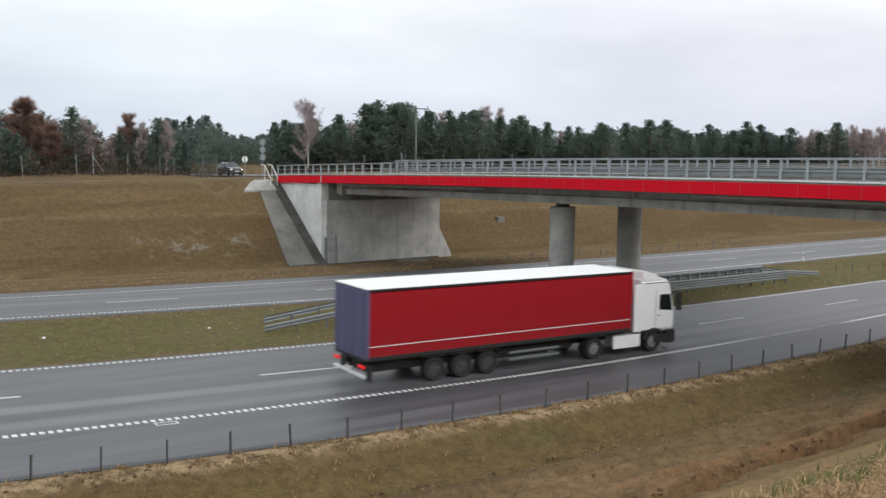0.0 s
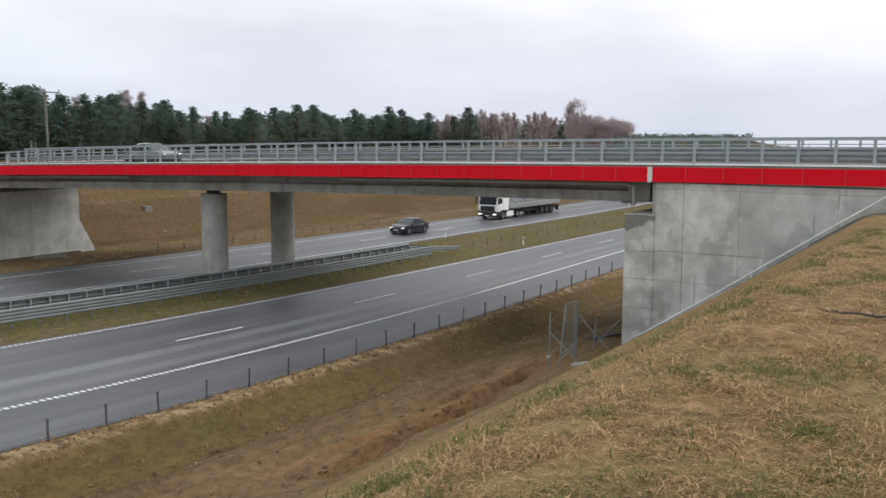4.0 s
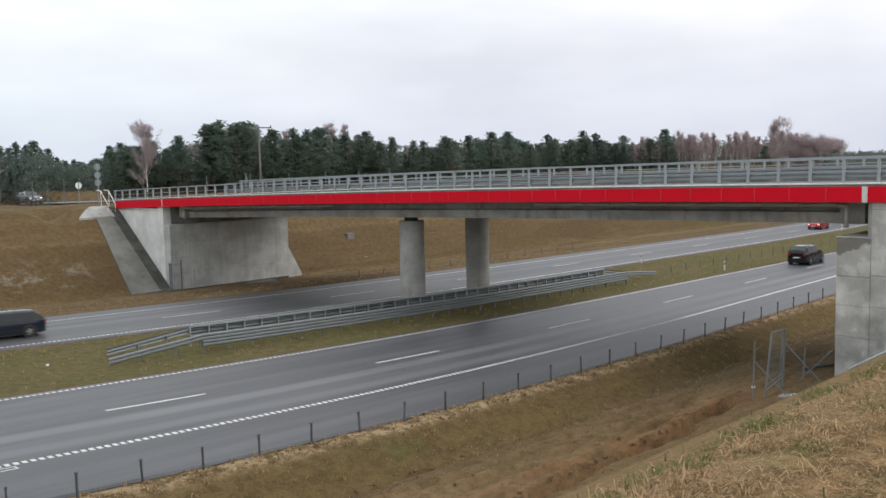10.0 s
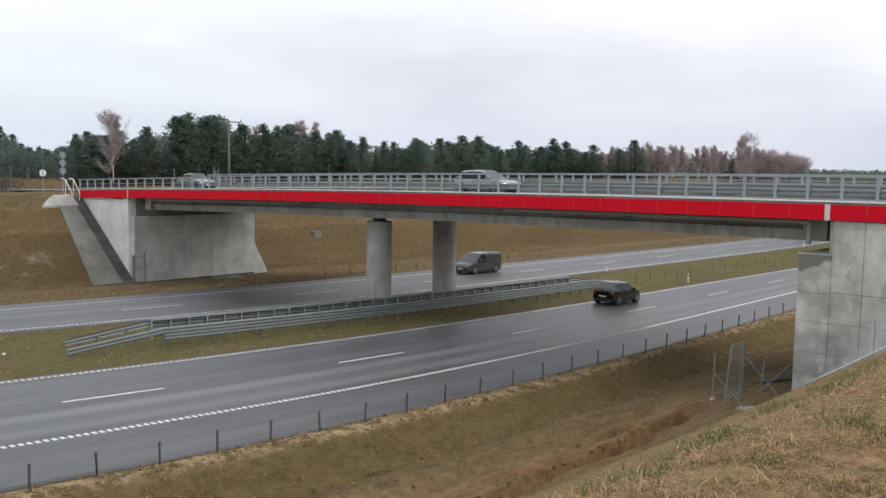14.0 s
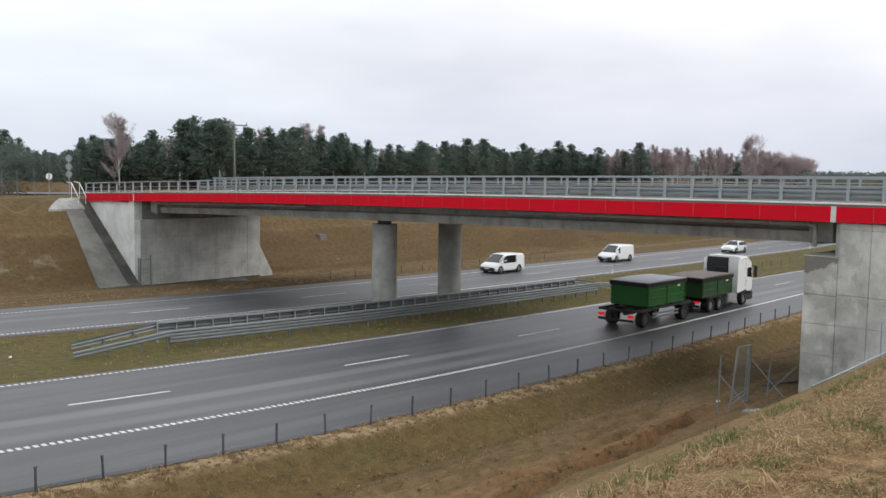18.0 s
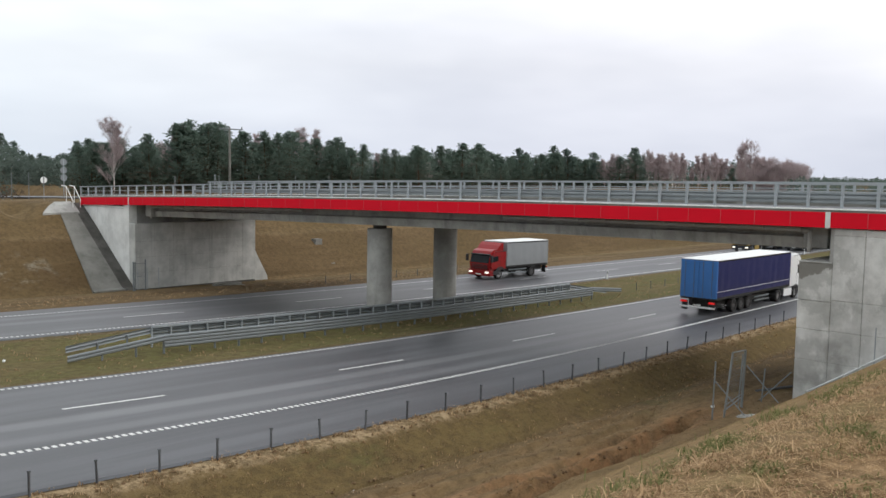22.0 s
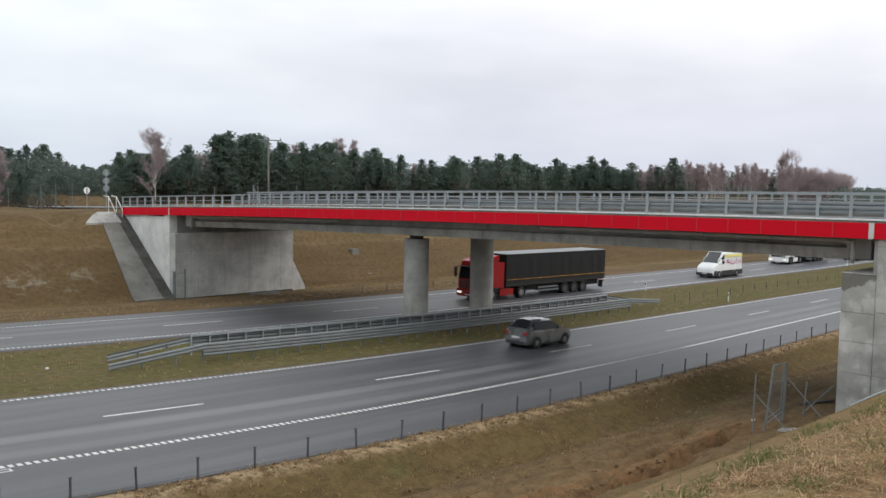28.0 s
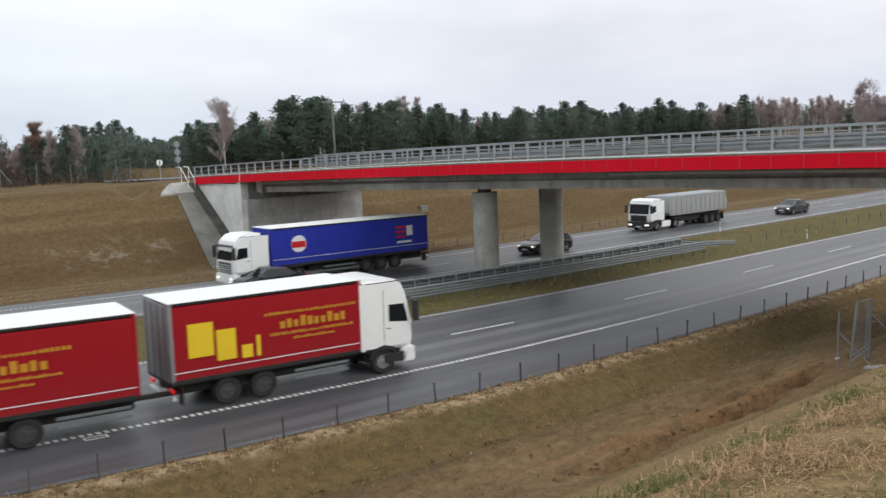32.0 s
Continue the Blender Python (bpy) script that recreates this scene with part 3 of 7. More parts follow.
def carriageway(name, a, b, material, label):
    xs = lines((-700, -140, 20), (-140, -10, 5), (-10, 130, 1.0), (130, 340, 5), (340, 900, 20))
    rows = [a, a + 0.12, b - 0.12, b]
    verts, faces = [], []
    for x in xs:
        for i, k in enumerate(rows):
            p = on_road(k, x, -0.05 if i in (0, 3) else 0.0)
            verts.append(p)
    for i in range(len(xs) - 1):
        for j in range(3):
            q = i * 4 + j
            faces.append((q, q + 4, q + 5, q + 1))
    road = lane_map(from_arrays(name, verts, faces, material), rows * len(xs))
    return tagged(road, label, "road", kind="structure")


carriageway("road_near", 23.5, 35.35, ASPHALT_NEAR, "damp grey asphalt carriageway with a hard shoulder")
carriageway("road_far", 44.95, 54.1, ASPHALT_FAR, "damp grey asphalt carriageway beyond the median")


def marking(bm, lane, x0, x1, width, up=0.006, step=3.0):
    n = max(1, round((x1 - x0) / step))
    prev = None
    for i in range(n + 1):
        x = x0 + (x1 - x0) * i / n
        r = [bm.verts.new(on_road(lane + s * width / 2, x, up)) for s in (-1, 1)]
        if prev:
            bm.faces.new((prev[0], r[0], r[1], prev[1]))
        prev = r


def build_markings():
    # dotted profile lines along the edges: a thin line with raised blocks
    for name, lane, block, gap, w, lab in (("edge_marking", 27.0, 0.145, 0.10, 0.24, "white dotted edge marking beside the hard shoulder"),
                                           ("edge_marking", 34.9, 0.145, 0.10, 0.2, "white dotted edge marking beside the median"),
                                           ("edge_marking", 45.5, 0.145, 0.10, 0.2, "white dotted edge marking beside the median"),
                                           ("edge_marking", 52.3, 0.145, 0.10, 0.18, "white dotted edge marking on the far side")):
        bm = bmesh.new()
        x = -30.0
        while x < 46:
            marking(bm, lane, x, x + block, w, 0.008)
            x += block + gap
        marking(bm, lane, -600, -30, w * 0.6)
        marking(bm, lane, 46, 800, w * 0.8)
        tagged(part(name, bm, LINE_WHITE), lab, "road marking", kind="structure")
    for lane, first in ((30.87, 14.6), (48.8, 26.1)):
        base = holder("lane_marking", label="broken white line between the lanes", category="road marking", kind="structure")
        for i in range(-6, 16):
            bm = bmesh.new()
            x = first + 12 * i
            marking(bm, lane, x, x + 3.8, 0.12, 0.006, 1.0)
            part("dash", bm, LINE_WHITE, base)
    bm = bmesh.new()
    for q in ((9.2, 9.9, 26.71, 26.77), (9.2, 9.26, 26.51, 26.74), (9.84, 9.9, 26.51, 26.74), (9.2, 9.9, 26.49, 26.55)):
        c = [bm.verts.new(on_road(k, x, 0.009)) for x, k in ((q[0], q[2]), (q[1], q[2]), (q[1], q[3]), (q[0], q[3]))]
        bm.faces.new(c)
    tagged(part("survey_marking", bm, LINE_WHITE), "small white painted box beside the edge line", "road marking", kind="structure")


build_markings()

# ---- the overpass ----
BX0, BX1 = 36.8, 49.0          # outer faces of the two fascias
Y_NEAR, Y_FAR = 13.9, 68.6     # ends of the deck
WING_NEAR, WING_FAR = 1.5, 76.9


def deck_line(x, y0, y1, up=0.0, step=1.5):
    n = max(1, round((y1 - y0) / step))
    return [(x, y0 + (y1 - y0) * i / n, deck_z(y0 + (y1 - y0) * i / n) + up) for i in range(n + 1)]


def build_overpass():
    o = holder("overpass_bridge", (42.9, 41, 0), label="concrete road overpass with a red fascia and steel railings", category="bridge", kind="structure")
    inv = Matrix.Translation((-42.9, -41, 0))

    def add(name, bm, mat, parent=o, label="", smooth=False):
        bmesh.ops.transform(bm, matrix=inv, verts=bm.verts[:])
        return part(name, bm, mat, parent, label, smooth)

    # deck slab and the two ribs under it (line runs +y, so "across" is -x)
    add("deck_slab", sweep(bmesh.new(), deck_line(42.9, Y_NEAR, Y_FAR), [(-5.9, -0.12), (5.9, -0.12), (5.9, -0.40), (3.9, -0.72), (-3.9, -0.72), (-5.9, -0.40)]), CONCRETE)
    for x in (39.75, 46.05):
        add("girder", sweep(bmesh.new(), deck_line(x, Y_NEAR + 0.6, Y_FAR + 0.4), [(-1.0, -0.6), (1.0, -0.6), (1.0, -0.98), (1.32, -1.06), (1.2, -1.52), (-1.2, -1.52), (-1.32, -1.06), (-1.0, -0.98)]), CONCRETE, label="cast concrete rib under the deck")
    for y in (Y_NEAR + 1.0, Y_FAR - 0.6):
        z = deck_z(y)
        add("cross_beam", boxes([(38.2, 47.6, y - 0.5, y + 0.5, z - 1.48, z - 0.5)], 0.03), CONCRETE)
    # drain pipe slung under the overhang
    for y0, y1 in ((15.3, 31.0), (48.0, 66.5)):
        pts = deck_line(37.75, y0, y1, -0.72)
        bm = bmesh.new()
        for a, b in zip(pts, pts[1:]):
            tube(bm, a, b, 0.09, n=8)
        e = pts[0] if y0 < 20 else pts[-1]
        s = -1 if y0 < 20 else 1
        tube(bm, e, (e[0], e[1] + s * 0.35, e[2] - 0.05), 0.09)
        tube(bm, (e[0], e[1] + s * 0.35, e[2] + 0.02), (e[0], e[1] + s * 0.35, e[2] - 0.9), 0.09)
        add("drain_pipe", bm, PIPE, label="grey drain pipe under the overhang", smooth=True)
    # kerbs, footway and carriageway on top
    top0, top1 = -12.0, 130.0
    add("roadway", sweep(bmesh.new(), deck_line(42.9, top0, top1, 0, 3), [(-4.0, 0.0), (4.0, 0.0), (4.0, -0.11), (-4.0, -0.11)]), ASPHALT_TOP, label="grey asphalt on the overpass")
    for x, w in ((37.85, 1.02), (47.95, 1.02)):
        add("kerb", sweep(bmesh.new(), deck_line(x, WING_NEAR, WING_FAR), [(-w, 0.14), (w, 0.14), (w, -0.119), (-w, -0.119)]), CONCRETE_SLAB, label="grey concrete kerb strip under the railing")
    # fascia panels, one by one, with pale joints between them
    for side, x in ((-1, BX0), (1, BX1)):
        y, step = Y_NEAR - 12.0, 1.5
        while y < WING_FAR - 0.2:
            y1 = min(y + step, WING_FAR)
            a, b = (x, x + 0.06) if side < 0 else (x - 0.06, x)
            bm = bmesh.new()
            for u, w in ((y + 0.012, y1 - 0.012),):
                v = [bm.verts.new((p, q, deck_z(q) + k)) for p in (a, b) for q in (u, w) for k in (-0.56, 0.05)]
                for q in ((0, 1, 3, 2), (4, 6, 7, 5), (0, 4, 5, 1), (2, 3, 7, 6), (0, 2, 6, 4), (1, 5, 7, 3)):
                    bm.faces.new([v[i] for i in q])
            add("fascia_panel", bm, RED)
            if side < 0 and abs(y - Y_NEAR) > 0.4 and y > WING_NEAR + 1:
                add("panel_seam", boxes([(x - 0.003, x + 0.02, y - 0.012, y + 0.012, deck_z(y) - 0.55, deck_z(y) + 0.04)]), SEAM)
            y = y1
        add("fascia_joint", boxes([(x - 0.03 if side < 0 else x + 0.002, x - 0.002 if side < 0 else x + 0.03, Y_NEAR - 0.1, Y_NEAR + 0.1, deck_z(Y_NEAR) - 0.57, deck_z(Y_NEAR) + 0.06)]), CONCRETE_PALE, label="pale cover strip over the deck joint")
        add("fascia_joint", boxes([(x - 0.03 if side < 0 else x + 0.002, x - 0.002 if side < 0 else x + 0.03, Y_FAR - 0.05, Y_FAR + 0.05, deck_z(Y_FAR) - 0.57, deck_z(Y_FAR) + 0.06)]), CONCRETE_PALE, label="pale cover strip over the deck joint")
        xi = x + 0.08 if side < 0 else x - 0.08
        add("fascia_back", sweep(bmesh.new(), deck_line(xi, WING_NEAR, WING_FAR), [(-0.018, -0.52), (0.018, -0.52), (0.018, 0.1), (-0.018, 0.1)]), CONCRETE_PALE)
        cap = x + 0.2 if side < 0 else x - 0.2
        add("coping", sweep(bmesh.new(), deck_line(cap, WING_NEAR, WING_FAR, 0.14), [(-0.2, 0.0), (0.2, 0.0), (0.2, 0.05), (-0.2, 0.05)]), COPING, label="pale coping above the fascia")
    # columns
    for x in (39.62, 45.62):
        bm = bmesh.new()
        y = 42.5
        z0, z1 = road_z(x, y) - 0.4, deck_z(y) - 1.78
        tube(bm, (x, y, z0), (x, y, z1), 0.78, n=40)
        col = add("column", bm, CONCRETE, label="round cast concrete column", smooth=False)
        bm = bmesh.new()
        tube(bm, (x, y, z1), (x, y, z1 + 0.27), 0.42, n=20)
        add("bearing", bm, CONCRETE_DARK, col, "dark bearing between column and deck")
    return o


build_overpass()


def railing(x, side, y0, y1, barrier, name, label):
    """Steel bridge railing along the deck; with barrier beams on the part that carries them."""
    r = holder(name, (x, (y0 + y1) / 2, 0), label=label, category="railing", kind="structure")
    ym = (y0 + y1) / 2
    high = 1.0 if barrier else 0.80
    bm = boxes([(-0.05, 0.05, -0.055, 0.055, 0, high)], 0.008)
    post = part("post", bm, GALV, r)
    n = round((y1 - y0) / 1.333)
    for i in range(n + 1):
        y = y0 + (y1 - y0) * i / n
        loc = (0, y - ym, deck_z(y) + 0.18)
        if i == 0:
            post.location = loc
        else:
            shared("post", post.data, r, loc)
    tops = ((high - 0.03, 0.045), (0.66, 0.024)) if barrier else ((high - 0.02, 0.04), (0.40, 0.018), (0.10, 0.025))
    for up, rad in tops:
        bm = sweep(bmesh.new(), [(0, p[1] - ym, p[2]) for p in deck_line(0, y0 - 0.2, y1 + 0.2, 0.18 + up)], [(-rad, -rad), (rad, -rad), (rad, rad), (-rad, rad)])
        part("rail", bm, GALV, r)
    if barrier:
        s = 0.12 * side
        for up in (0.33,):
            w = [(s + 0.00, -0.14), (s + 0.05, -0.11), (s + 0.05, -0.05), (s, 0.0), (s + 0.05, 0.05), (s + 0.05, 0.11), (s, 0.14), (s - 0.012, 0.14), (s + 0.03, 0.09), (s - 0.012, 0.0), (s + 0.03, -0.09), (s - 0.012, -0.14)]
            part("barrier_beam", sweep(bmesh.new(), [(0, p[1] - ym, p[2]) for p in deck_line(0, y0 - 0.2, y1 + 0.2, 0.18 + up)], w), GALV_MID, r, "galvanised corrugated beam")
    return r


railing(37.15, -1, WING_NEAR, 57.6, True, "bridge_railing", "galvanised steel bridge railing with a crash barrier beam")
railing(37.05, -1, 58.3, 77.2, False, "bridge_handrail", "galvanised steel handrail over the far wing wall")
railing(48.65, 1, -8.0, 78.0, True, "bridge_railing", "galvanised steel bridge railing on the other edge of the deck")


def build_abutment(far):
    y_face, s = (68.0, 1) if far else (15.0, -1)
    a = holder("abutment", (43, y_face, 0), label="cast concrete abutment with a wing wall" if far else "stained grey concrete abutment with a stepped shoulder", category="abutment", kind="structure")

    def add(name, rows, mat, label="", bevel=0.02, parent=a):
        bm = boxes([(x0 - 43, x1 - 43, min(p, q), max(p, q), z0, z1) for x0, x1, p, q, z0, z1 in rows], bevel)
        return part(name, bm, mat, parent, label)

    zd = deck_z(y_face)
    ledge = zd - 2.05 if far else 4.95
    front = add("front_wall", [(37.0, 48.4, 0, 0.95 * s, -2.5, ledge)], CONCRETE_FACE if far else CONCRETE)
    add("back_wall", [(37.03, 48.37, 1.15 * s, 2.0 * s, -2.0, zd - 0.56)], CONCRETE)
    # formwork joints stand out as thin recessed-looking strips set proud by a few millimetres
    if far:
        for x in (38.7, 40.4, 42.1, 43.8, 45.5, 47.2):
            add("form_joint", [(x - 0.012, x + 0.012, -0.006, 0.1, -1.4, ledge - 0.03)], CONCRETE, bevel=0, parent=front)
        for z in (-0.2, 1.05, 2.3):
            add("form_joint", [(37.02, 48.38, -0.005, 0.1, z - 0.012, z + 0.012)], CONCRETE, bevel=0, parent=front)
        # a dark strip paints in the shade along the wall's foot
        add("damp_foot", [(37.02, 48.38, -0.015, 0.1, -2.0, -1.5)], CONCRETE_DARK, bevel=0, parent=front)
        part("skirt", prism(bmesh.new(), [(5.42, -2.2), (6.9, -2.2), (6.75, -1.3), (5.42, 1.1)], 0.05, 0.6), CONCRETE_FACE, front, "sloping pale concrete skirt at the foot of the wall")
        add("pale_panel", [(47.1, 48.42, -0.02, 0.5, -1.3, ledge + 0.02)], CONCRETE_FACE, parent=front)
    # wing wall in cast lifts
    y_end = (WING_FAR - y_face) if far else (WING_NEAR - y_face)
    if far:
        bays = [(0.955, 1.7, -2.0, zd - 0.58), (1.72, y_end, -1.9, deck_z(WING_FAR) - 0.62)]
        for p, q, z0, z1 in bays:
            add("wing_wall_panel", [(37.0, 37.7, p, q, z0, z1)], CONCRETE_PALE, "smooth pale concrete of the wing wall")
        add("wing_wall_cap", [(36.98, 37.7, 1.15, y_end, deck_z(WING_FAR) - 0.6, zd - 0.75)], CONCRETE_PALE)
    else:
        heights = (-2.5, 1.1, 2.38, 3.6, 6.17, zd - 0.56)
        cuts = (-1.30, -2.5, -4.75, -8.4, -11.6, y_end)
        for i, (p, q) in enumerate(zip(cuts, cuts[1:])):
            for j, (z0, z1) in enumerate(zip(heights, heights[1:])):
                k = 0.004 * ((i * 3 + j * 2) % 3)
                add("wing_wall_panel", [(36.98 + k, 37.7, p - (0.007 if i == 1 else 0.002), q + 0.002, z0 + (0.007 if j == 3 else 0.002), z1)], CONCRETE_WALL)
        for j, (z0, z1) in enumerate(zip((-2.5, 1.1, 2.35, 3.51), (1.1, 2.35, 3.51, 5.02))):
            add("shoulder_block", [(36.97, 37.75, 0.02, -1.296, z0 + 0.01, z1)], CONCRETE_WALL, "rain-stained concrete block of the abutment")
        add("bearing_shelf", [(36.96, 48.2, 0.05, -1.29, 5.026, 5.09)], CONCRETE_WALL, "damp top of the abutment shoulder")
    return a


build_abutment(True)
build_abutment(False)


def slope_strip(name, far, x0, x1, y0, y1, up, material, label, category, thick=0.15, narrow=0.0):
    """A strip of paving that lies on the slope of the cutting."""
    n = 14
    verts, faces = [], []
    for i in range(n + 1):
        y = y0 + (y1 - y0) * i / n
        for x in (x0 + narrow * i / n, x1):
            z = max(land(q, y, False) for q in (x0, x1)) + up
            verts += [(x, y, z), (x, y, z - thick - up)]
    for i in range(n):
        q = i * 4
        faces += [(q, q + 4, q + 6, q + 2), (q, q + 1, q + 5, q + 4), (q + 2, q + 6, q + 7, q + 3)]
    faces += [(0, 2, 3, 1), (n * 4, n * 4 + 1, n * 4 + 3, n * 4 + 2)]
    return tagged(from_arrays(name, verts, faces, material), label, category, kind="structure")


slope_strip("slope_paving", True, 33.45, 36.0, 67.7, 75.7, 0.10, CONCRETE_SLAB, "grey sprayed concrete apron on the embankment slope", "slope paving", narrow=1.1)
slope_strip("slope_head", True, 33.1, 36.2, 75.75, 77.3, 0.14, CONCRETE, "pale concrete head of the slope paving", "slope paving", narrow=1.7)
slope_strip("slope_gutter", True, 36.02, 36.97, 67.6, 77.2, 0.05, CONCRETE_DARK, "dark damp stepped gutter beside the wing wall", "gutter")
slope_strip("slope_paving", False, 34.0, 35.65, 2.2, 7.0, 0.10, CONCRETE_SLAB, "grey sprayed concrete apron on the embankment slope", "slope paving")
slope_strip("slope_gutter", False, 35.78, 36.95, 6.6, 15.0, 0.05, CONCRETE_DARK, "dark damp gutter beside the wing wall", "gutter")


def slope_stairs():
    """Dark concrete steps up to the road beside the near wing wall."""
    t = holder("slope_stairs", (36.3, 4.6, 5.4), label="dark damp concrete steps beside the wing wall", category="stairs", kind="structure")
    n = 13
    for i in range(n):
        y1, z1 = 6.5 - 0.29 * i, 4.55 + 0.17 * i
        part("step", boxes([(-0.55, 0.62, y1 - 0.33 - 4.6, y1 - 4.6, z1 - 5.4 - 0.6, z1 - 5.4 + 0.17)], 0.015), CONCRETE_DARK, t)


slope_stairs()


def stair_rail(rows, posts, label, r=0.04):
    """A white tubular rail through rows of x, y, z, with posts of x, y, foot, top."""
    base = Vector(rows[len(rows) // 2])
    h = holder("stair_handrail", base, label=label, category="handrail")
    ring = [(r * math.cos(k * 0.785), r * math.sin(k * 0.785)) for k in range(8)]
    part("rail", sweep(bmesh.new(), [Vector(p) - base for p in rows], ring), WHITE_PAINT, h, smooth=True)
    for x, y, z0, z1 in posts:
        part("post", tube(bmesh.new(), Vector((x, y, z0)) - base, Vector((x, y, z1)) - base, 0.028), WHITE_PAINT, h)


stair_rail([(36.6, 14.3, -0.08), (36.6, 13.0, 0.75), (36.6, 11.0, 2.09), (36.6, 9.0, 3.46), (36.6, 7.0, 4.83), (36.6, 5.0, 6.18), (36.6, 3.5, 7.22), (36.6, 2.3, 8.1)],
           [(36.6, y, 0.683 * (13.8 - y) - 0.5, 0.683 * (14.12 - y)) for y in (12.9, 9.6, 6.4)] + [(36.6, 3.56, 6.2, 7.17), (36.6, 2.4, 6.6, 8.0)], "white painted tubular handrail down the slope beside the wall")
stair_rail([(35.6, 4.7, 5.15), (35.6, 3.6, 6.25), (35.6, 2.6, 7.25)], [(35.6, 4.6, 4.6, 5.25), (35.6, 2.7, 6.0, 7.15)], "short white tubular handrail on the outer side of the steps", 0.03)
stair_rail([(36.6, 76.3, 5.3), (36.6, 77.0, 5.95), (36.6, 77.5, 6.45), (36.6, 78.4, 6.5)], [(36.6, 76.4, 4.6, 5.38), (36.6, 77.5, 5.0, 6.45)], "white painted tubular handrail at the head of the far steps")
stair_rail([(35.9, 76.2, 5.2), (35.9, 77.0, 5.95), (35.9, 77.5, 6.45), (35.9, 78.4, 6.5)], [(35.9, 76.3, 4.6, 5.28), (35.9, 77.5, 5.0, 6.45)], "white painted tubular handrail at the head of the far steps", 0.035)
# ---- crash barriers in the median ----
W_BEAM = [(0.0, -0.155), (0.05, -0.11), (0.05, -0.05), (0.0, 0.0), (0.05, 0.05), (0.05, 0.11), (0.0, 0.155), (-0.012, 0.155), (0.034, 0.10), (0.034, 0.06), (-0.012, 0.0), (0.034, -0.06), (0.034, -0.10), (-0.012, -0.155)]


def median_barrier(lane, x0, x1, ramp0, ramp1, face, double):
    mid = on_road(lane, (x0 + x1) / 2)
    b = holder("median_barrier", mid, label="galvanised steel crash barrier on posts in the grass median", category="crash barrier")

    def line(a, c, up, shift=0.0):
        n = max(2, round((c - a) / 2))
        return [on_road(lane + shift, a + (c - a) * i / n, up) - mid for i in range(n + 1)]

    w = [(face * (u + 0.09), v) for u, v in W_BEAM]
    for up in (0.62, 0.30):
        path = line(x0, x1, up)
        p0, p1 = on_road(lane + ramp0[1], ramp0[0], 0.05) - mid, on_road(lane + ramp1[1], ramp1[0], 0.05) - mid
        part("beam", sweep(bmesh.new(), path, w), GALV_MID if double else GALV_DARK, b)
        if up > 0.5:
            part("end_ramp", sweep(bmesh.new(), [p0, p0.lerp(path[0], 0.5), path[0]], w), GALV_MID, b, "beam sloping down to the ground")
            part("end_ramp", sweep(bmesh.new(), [path[-1], p1], w), GALV_MID, b, "beam sloping down to the ground")
    post = part("post", boxes([(-0.035, 0.035, -0.05, 0.05, -0.5, 0.78)], 0.006), GALV_DARK if double else GALV, b)
    n = round((x1 - x0) / (1.333 if double else 1.0))
    for i in range(n + 1):
        x = x0 + (x1 - x0) * i / n
        loc = on_road(lane, x) - mid
        if i == 0:
            post.location = loc
        else:
            shared("post", post.data, b, loc)
    for t in (0.35, 0.7):
        q = (on_road(lane + ramp0[1], ramp0[0]) - mid).lerp(on_road(lane, x0) - mid, t)
        bm = boxes([(-0.03, 0.03, -0.05, 0.05, -0.4, 0.72 * t)])
        part("post", bm, GALV_DARK, b).location = q
    if not double:
        part("hand_beam", sweep(bmesh.new(), line(x0, x1, 0.8), [(-0.05, -0.05), (0.05, -0.05), (0.05, 0.05), (-0.05, 0.05)]), GALV, b, "square top beam")


median_barrier(38.6, 22.9, 57.6, (18.4, 0.05), (63.2, 1.0), -1, True)
median_barrier(40.5, 23.4, 57.4, (19.3, 0.05), (61.5, -0.8), 1, False)


def post_row(name, lane, x0, n, step, high, material, label, category, group, width=0.045, widen=0.0):
    proto = None
    for i in range(n):
        x = x0 + step * i + widen * max(0, i - 8) ** 2
        y = road_y(lane, x)
        p = Vector((x, y, land(x, y)))
        lean = pose(*p, random.uniform(-3, 3), random.uniform(-3, 3), random.uniform(-15, 15))
        if proto is None:
            proto = holder(name, p, label=label, category=category, group=group)
            part("profile", boxes([(-width, -width + 0.012, -width, width, -0.4, high), (-width, width, -width, -width + 0.012, -0.4, high), (-width, width, width - 0.012, width, -0.4, high)]), material, proto)
            part("cap", boxes([(-width - 0.012, width + 0.012, -width - 0.012, width + 0.012, high, high + 0.035)]), material, proto)
            proto.matrix_world = lean
        else:
            copy_thing(proto, lean)


post_row("barrier_post", 23.36, -9.8, 56, 1.64, 0.66, POST, "dark rust-stained steel post beside the hard shoulder, no rail yet", "post", "posts along the hard shoulder", 0.026, 0.0155)
post_row("barrier_post", 39.6, 65.8, 22, 2.4, 0.6, POST, "dark steel post in the grass median, no rail yet", "post", "posts in the median", 0.02)
post_row("barrier_post", 56.6, 47.0, 12, 2.6, 0.55, POST, "short dark steel post on the far verge", "post", "posts on the far verge", 0.022)


def marker_post(x, lane):
    y = road_y(lane, x)
    z = land(x, y)
    b = holder("delineator_post", (x, y, z), label="white plastic roadside marker post with a dark band", category="marker post", group="marker posts")
    part("body", prism(bmesh.new(), [(-0.04, -0.2), (0.04, -0.2), (0.04, 0.68), (-0.015, 0.76), (-0.04, 0.73)], -0.03, 0.03), WHITE_PAINT, b)
    part("band", boxes([(-0.044, 0.044, -0.034, 0.034, 0.5, 0.61)]), PLASTIC, b, "dark reflector band")


for q in ((69.8, 44.9), (69.6, 36.75), (-1.0, 57.4), (118, 44.9), (118, 36.8)):
    marker_post(*q)


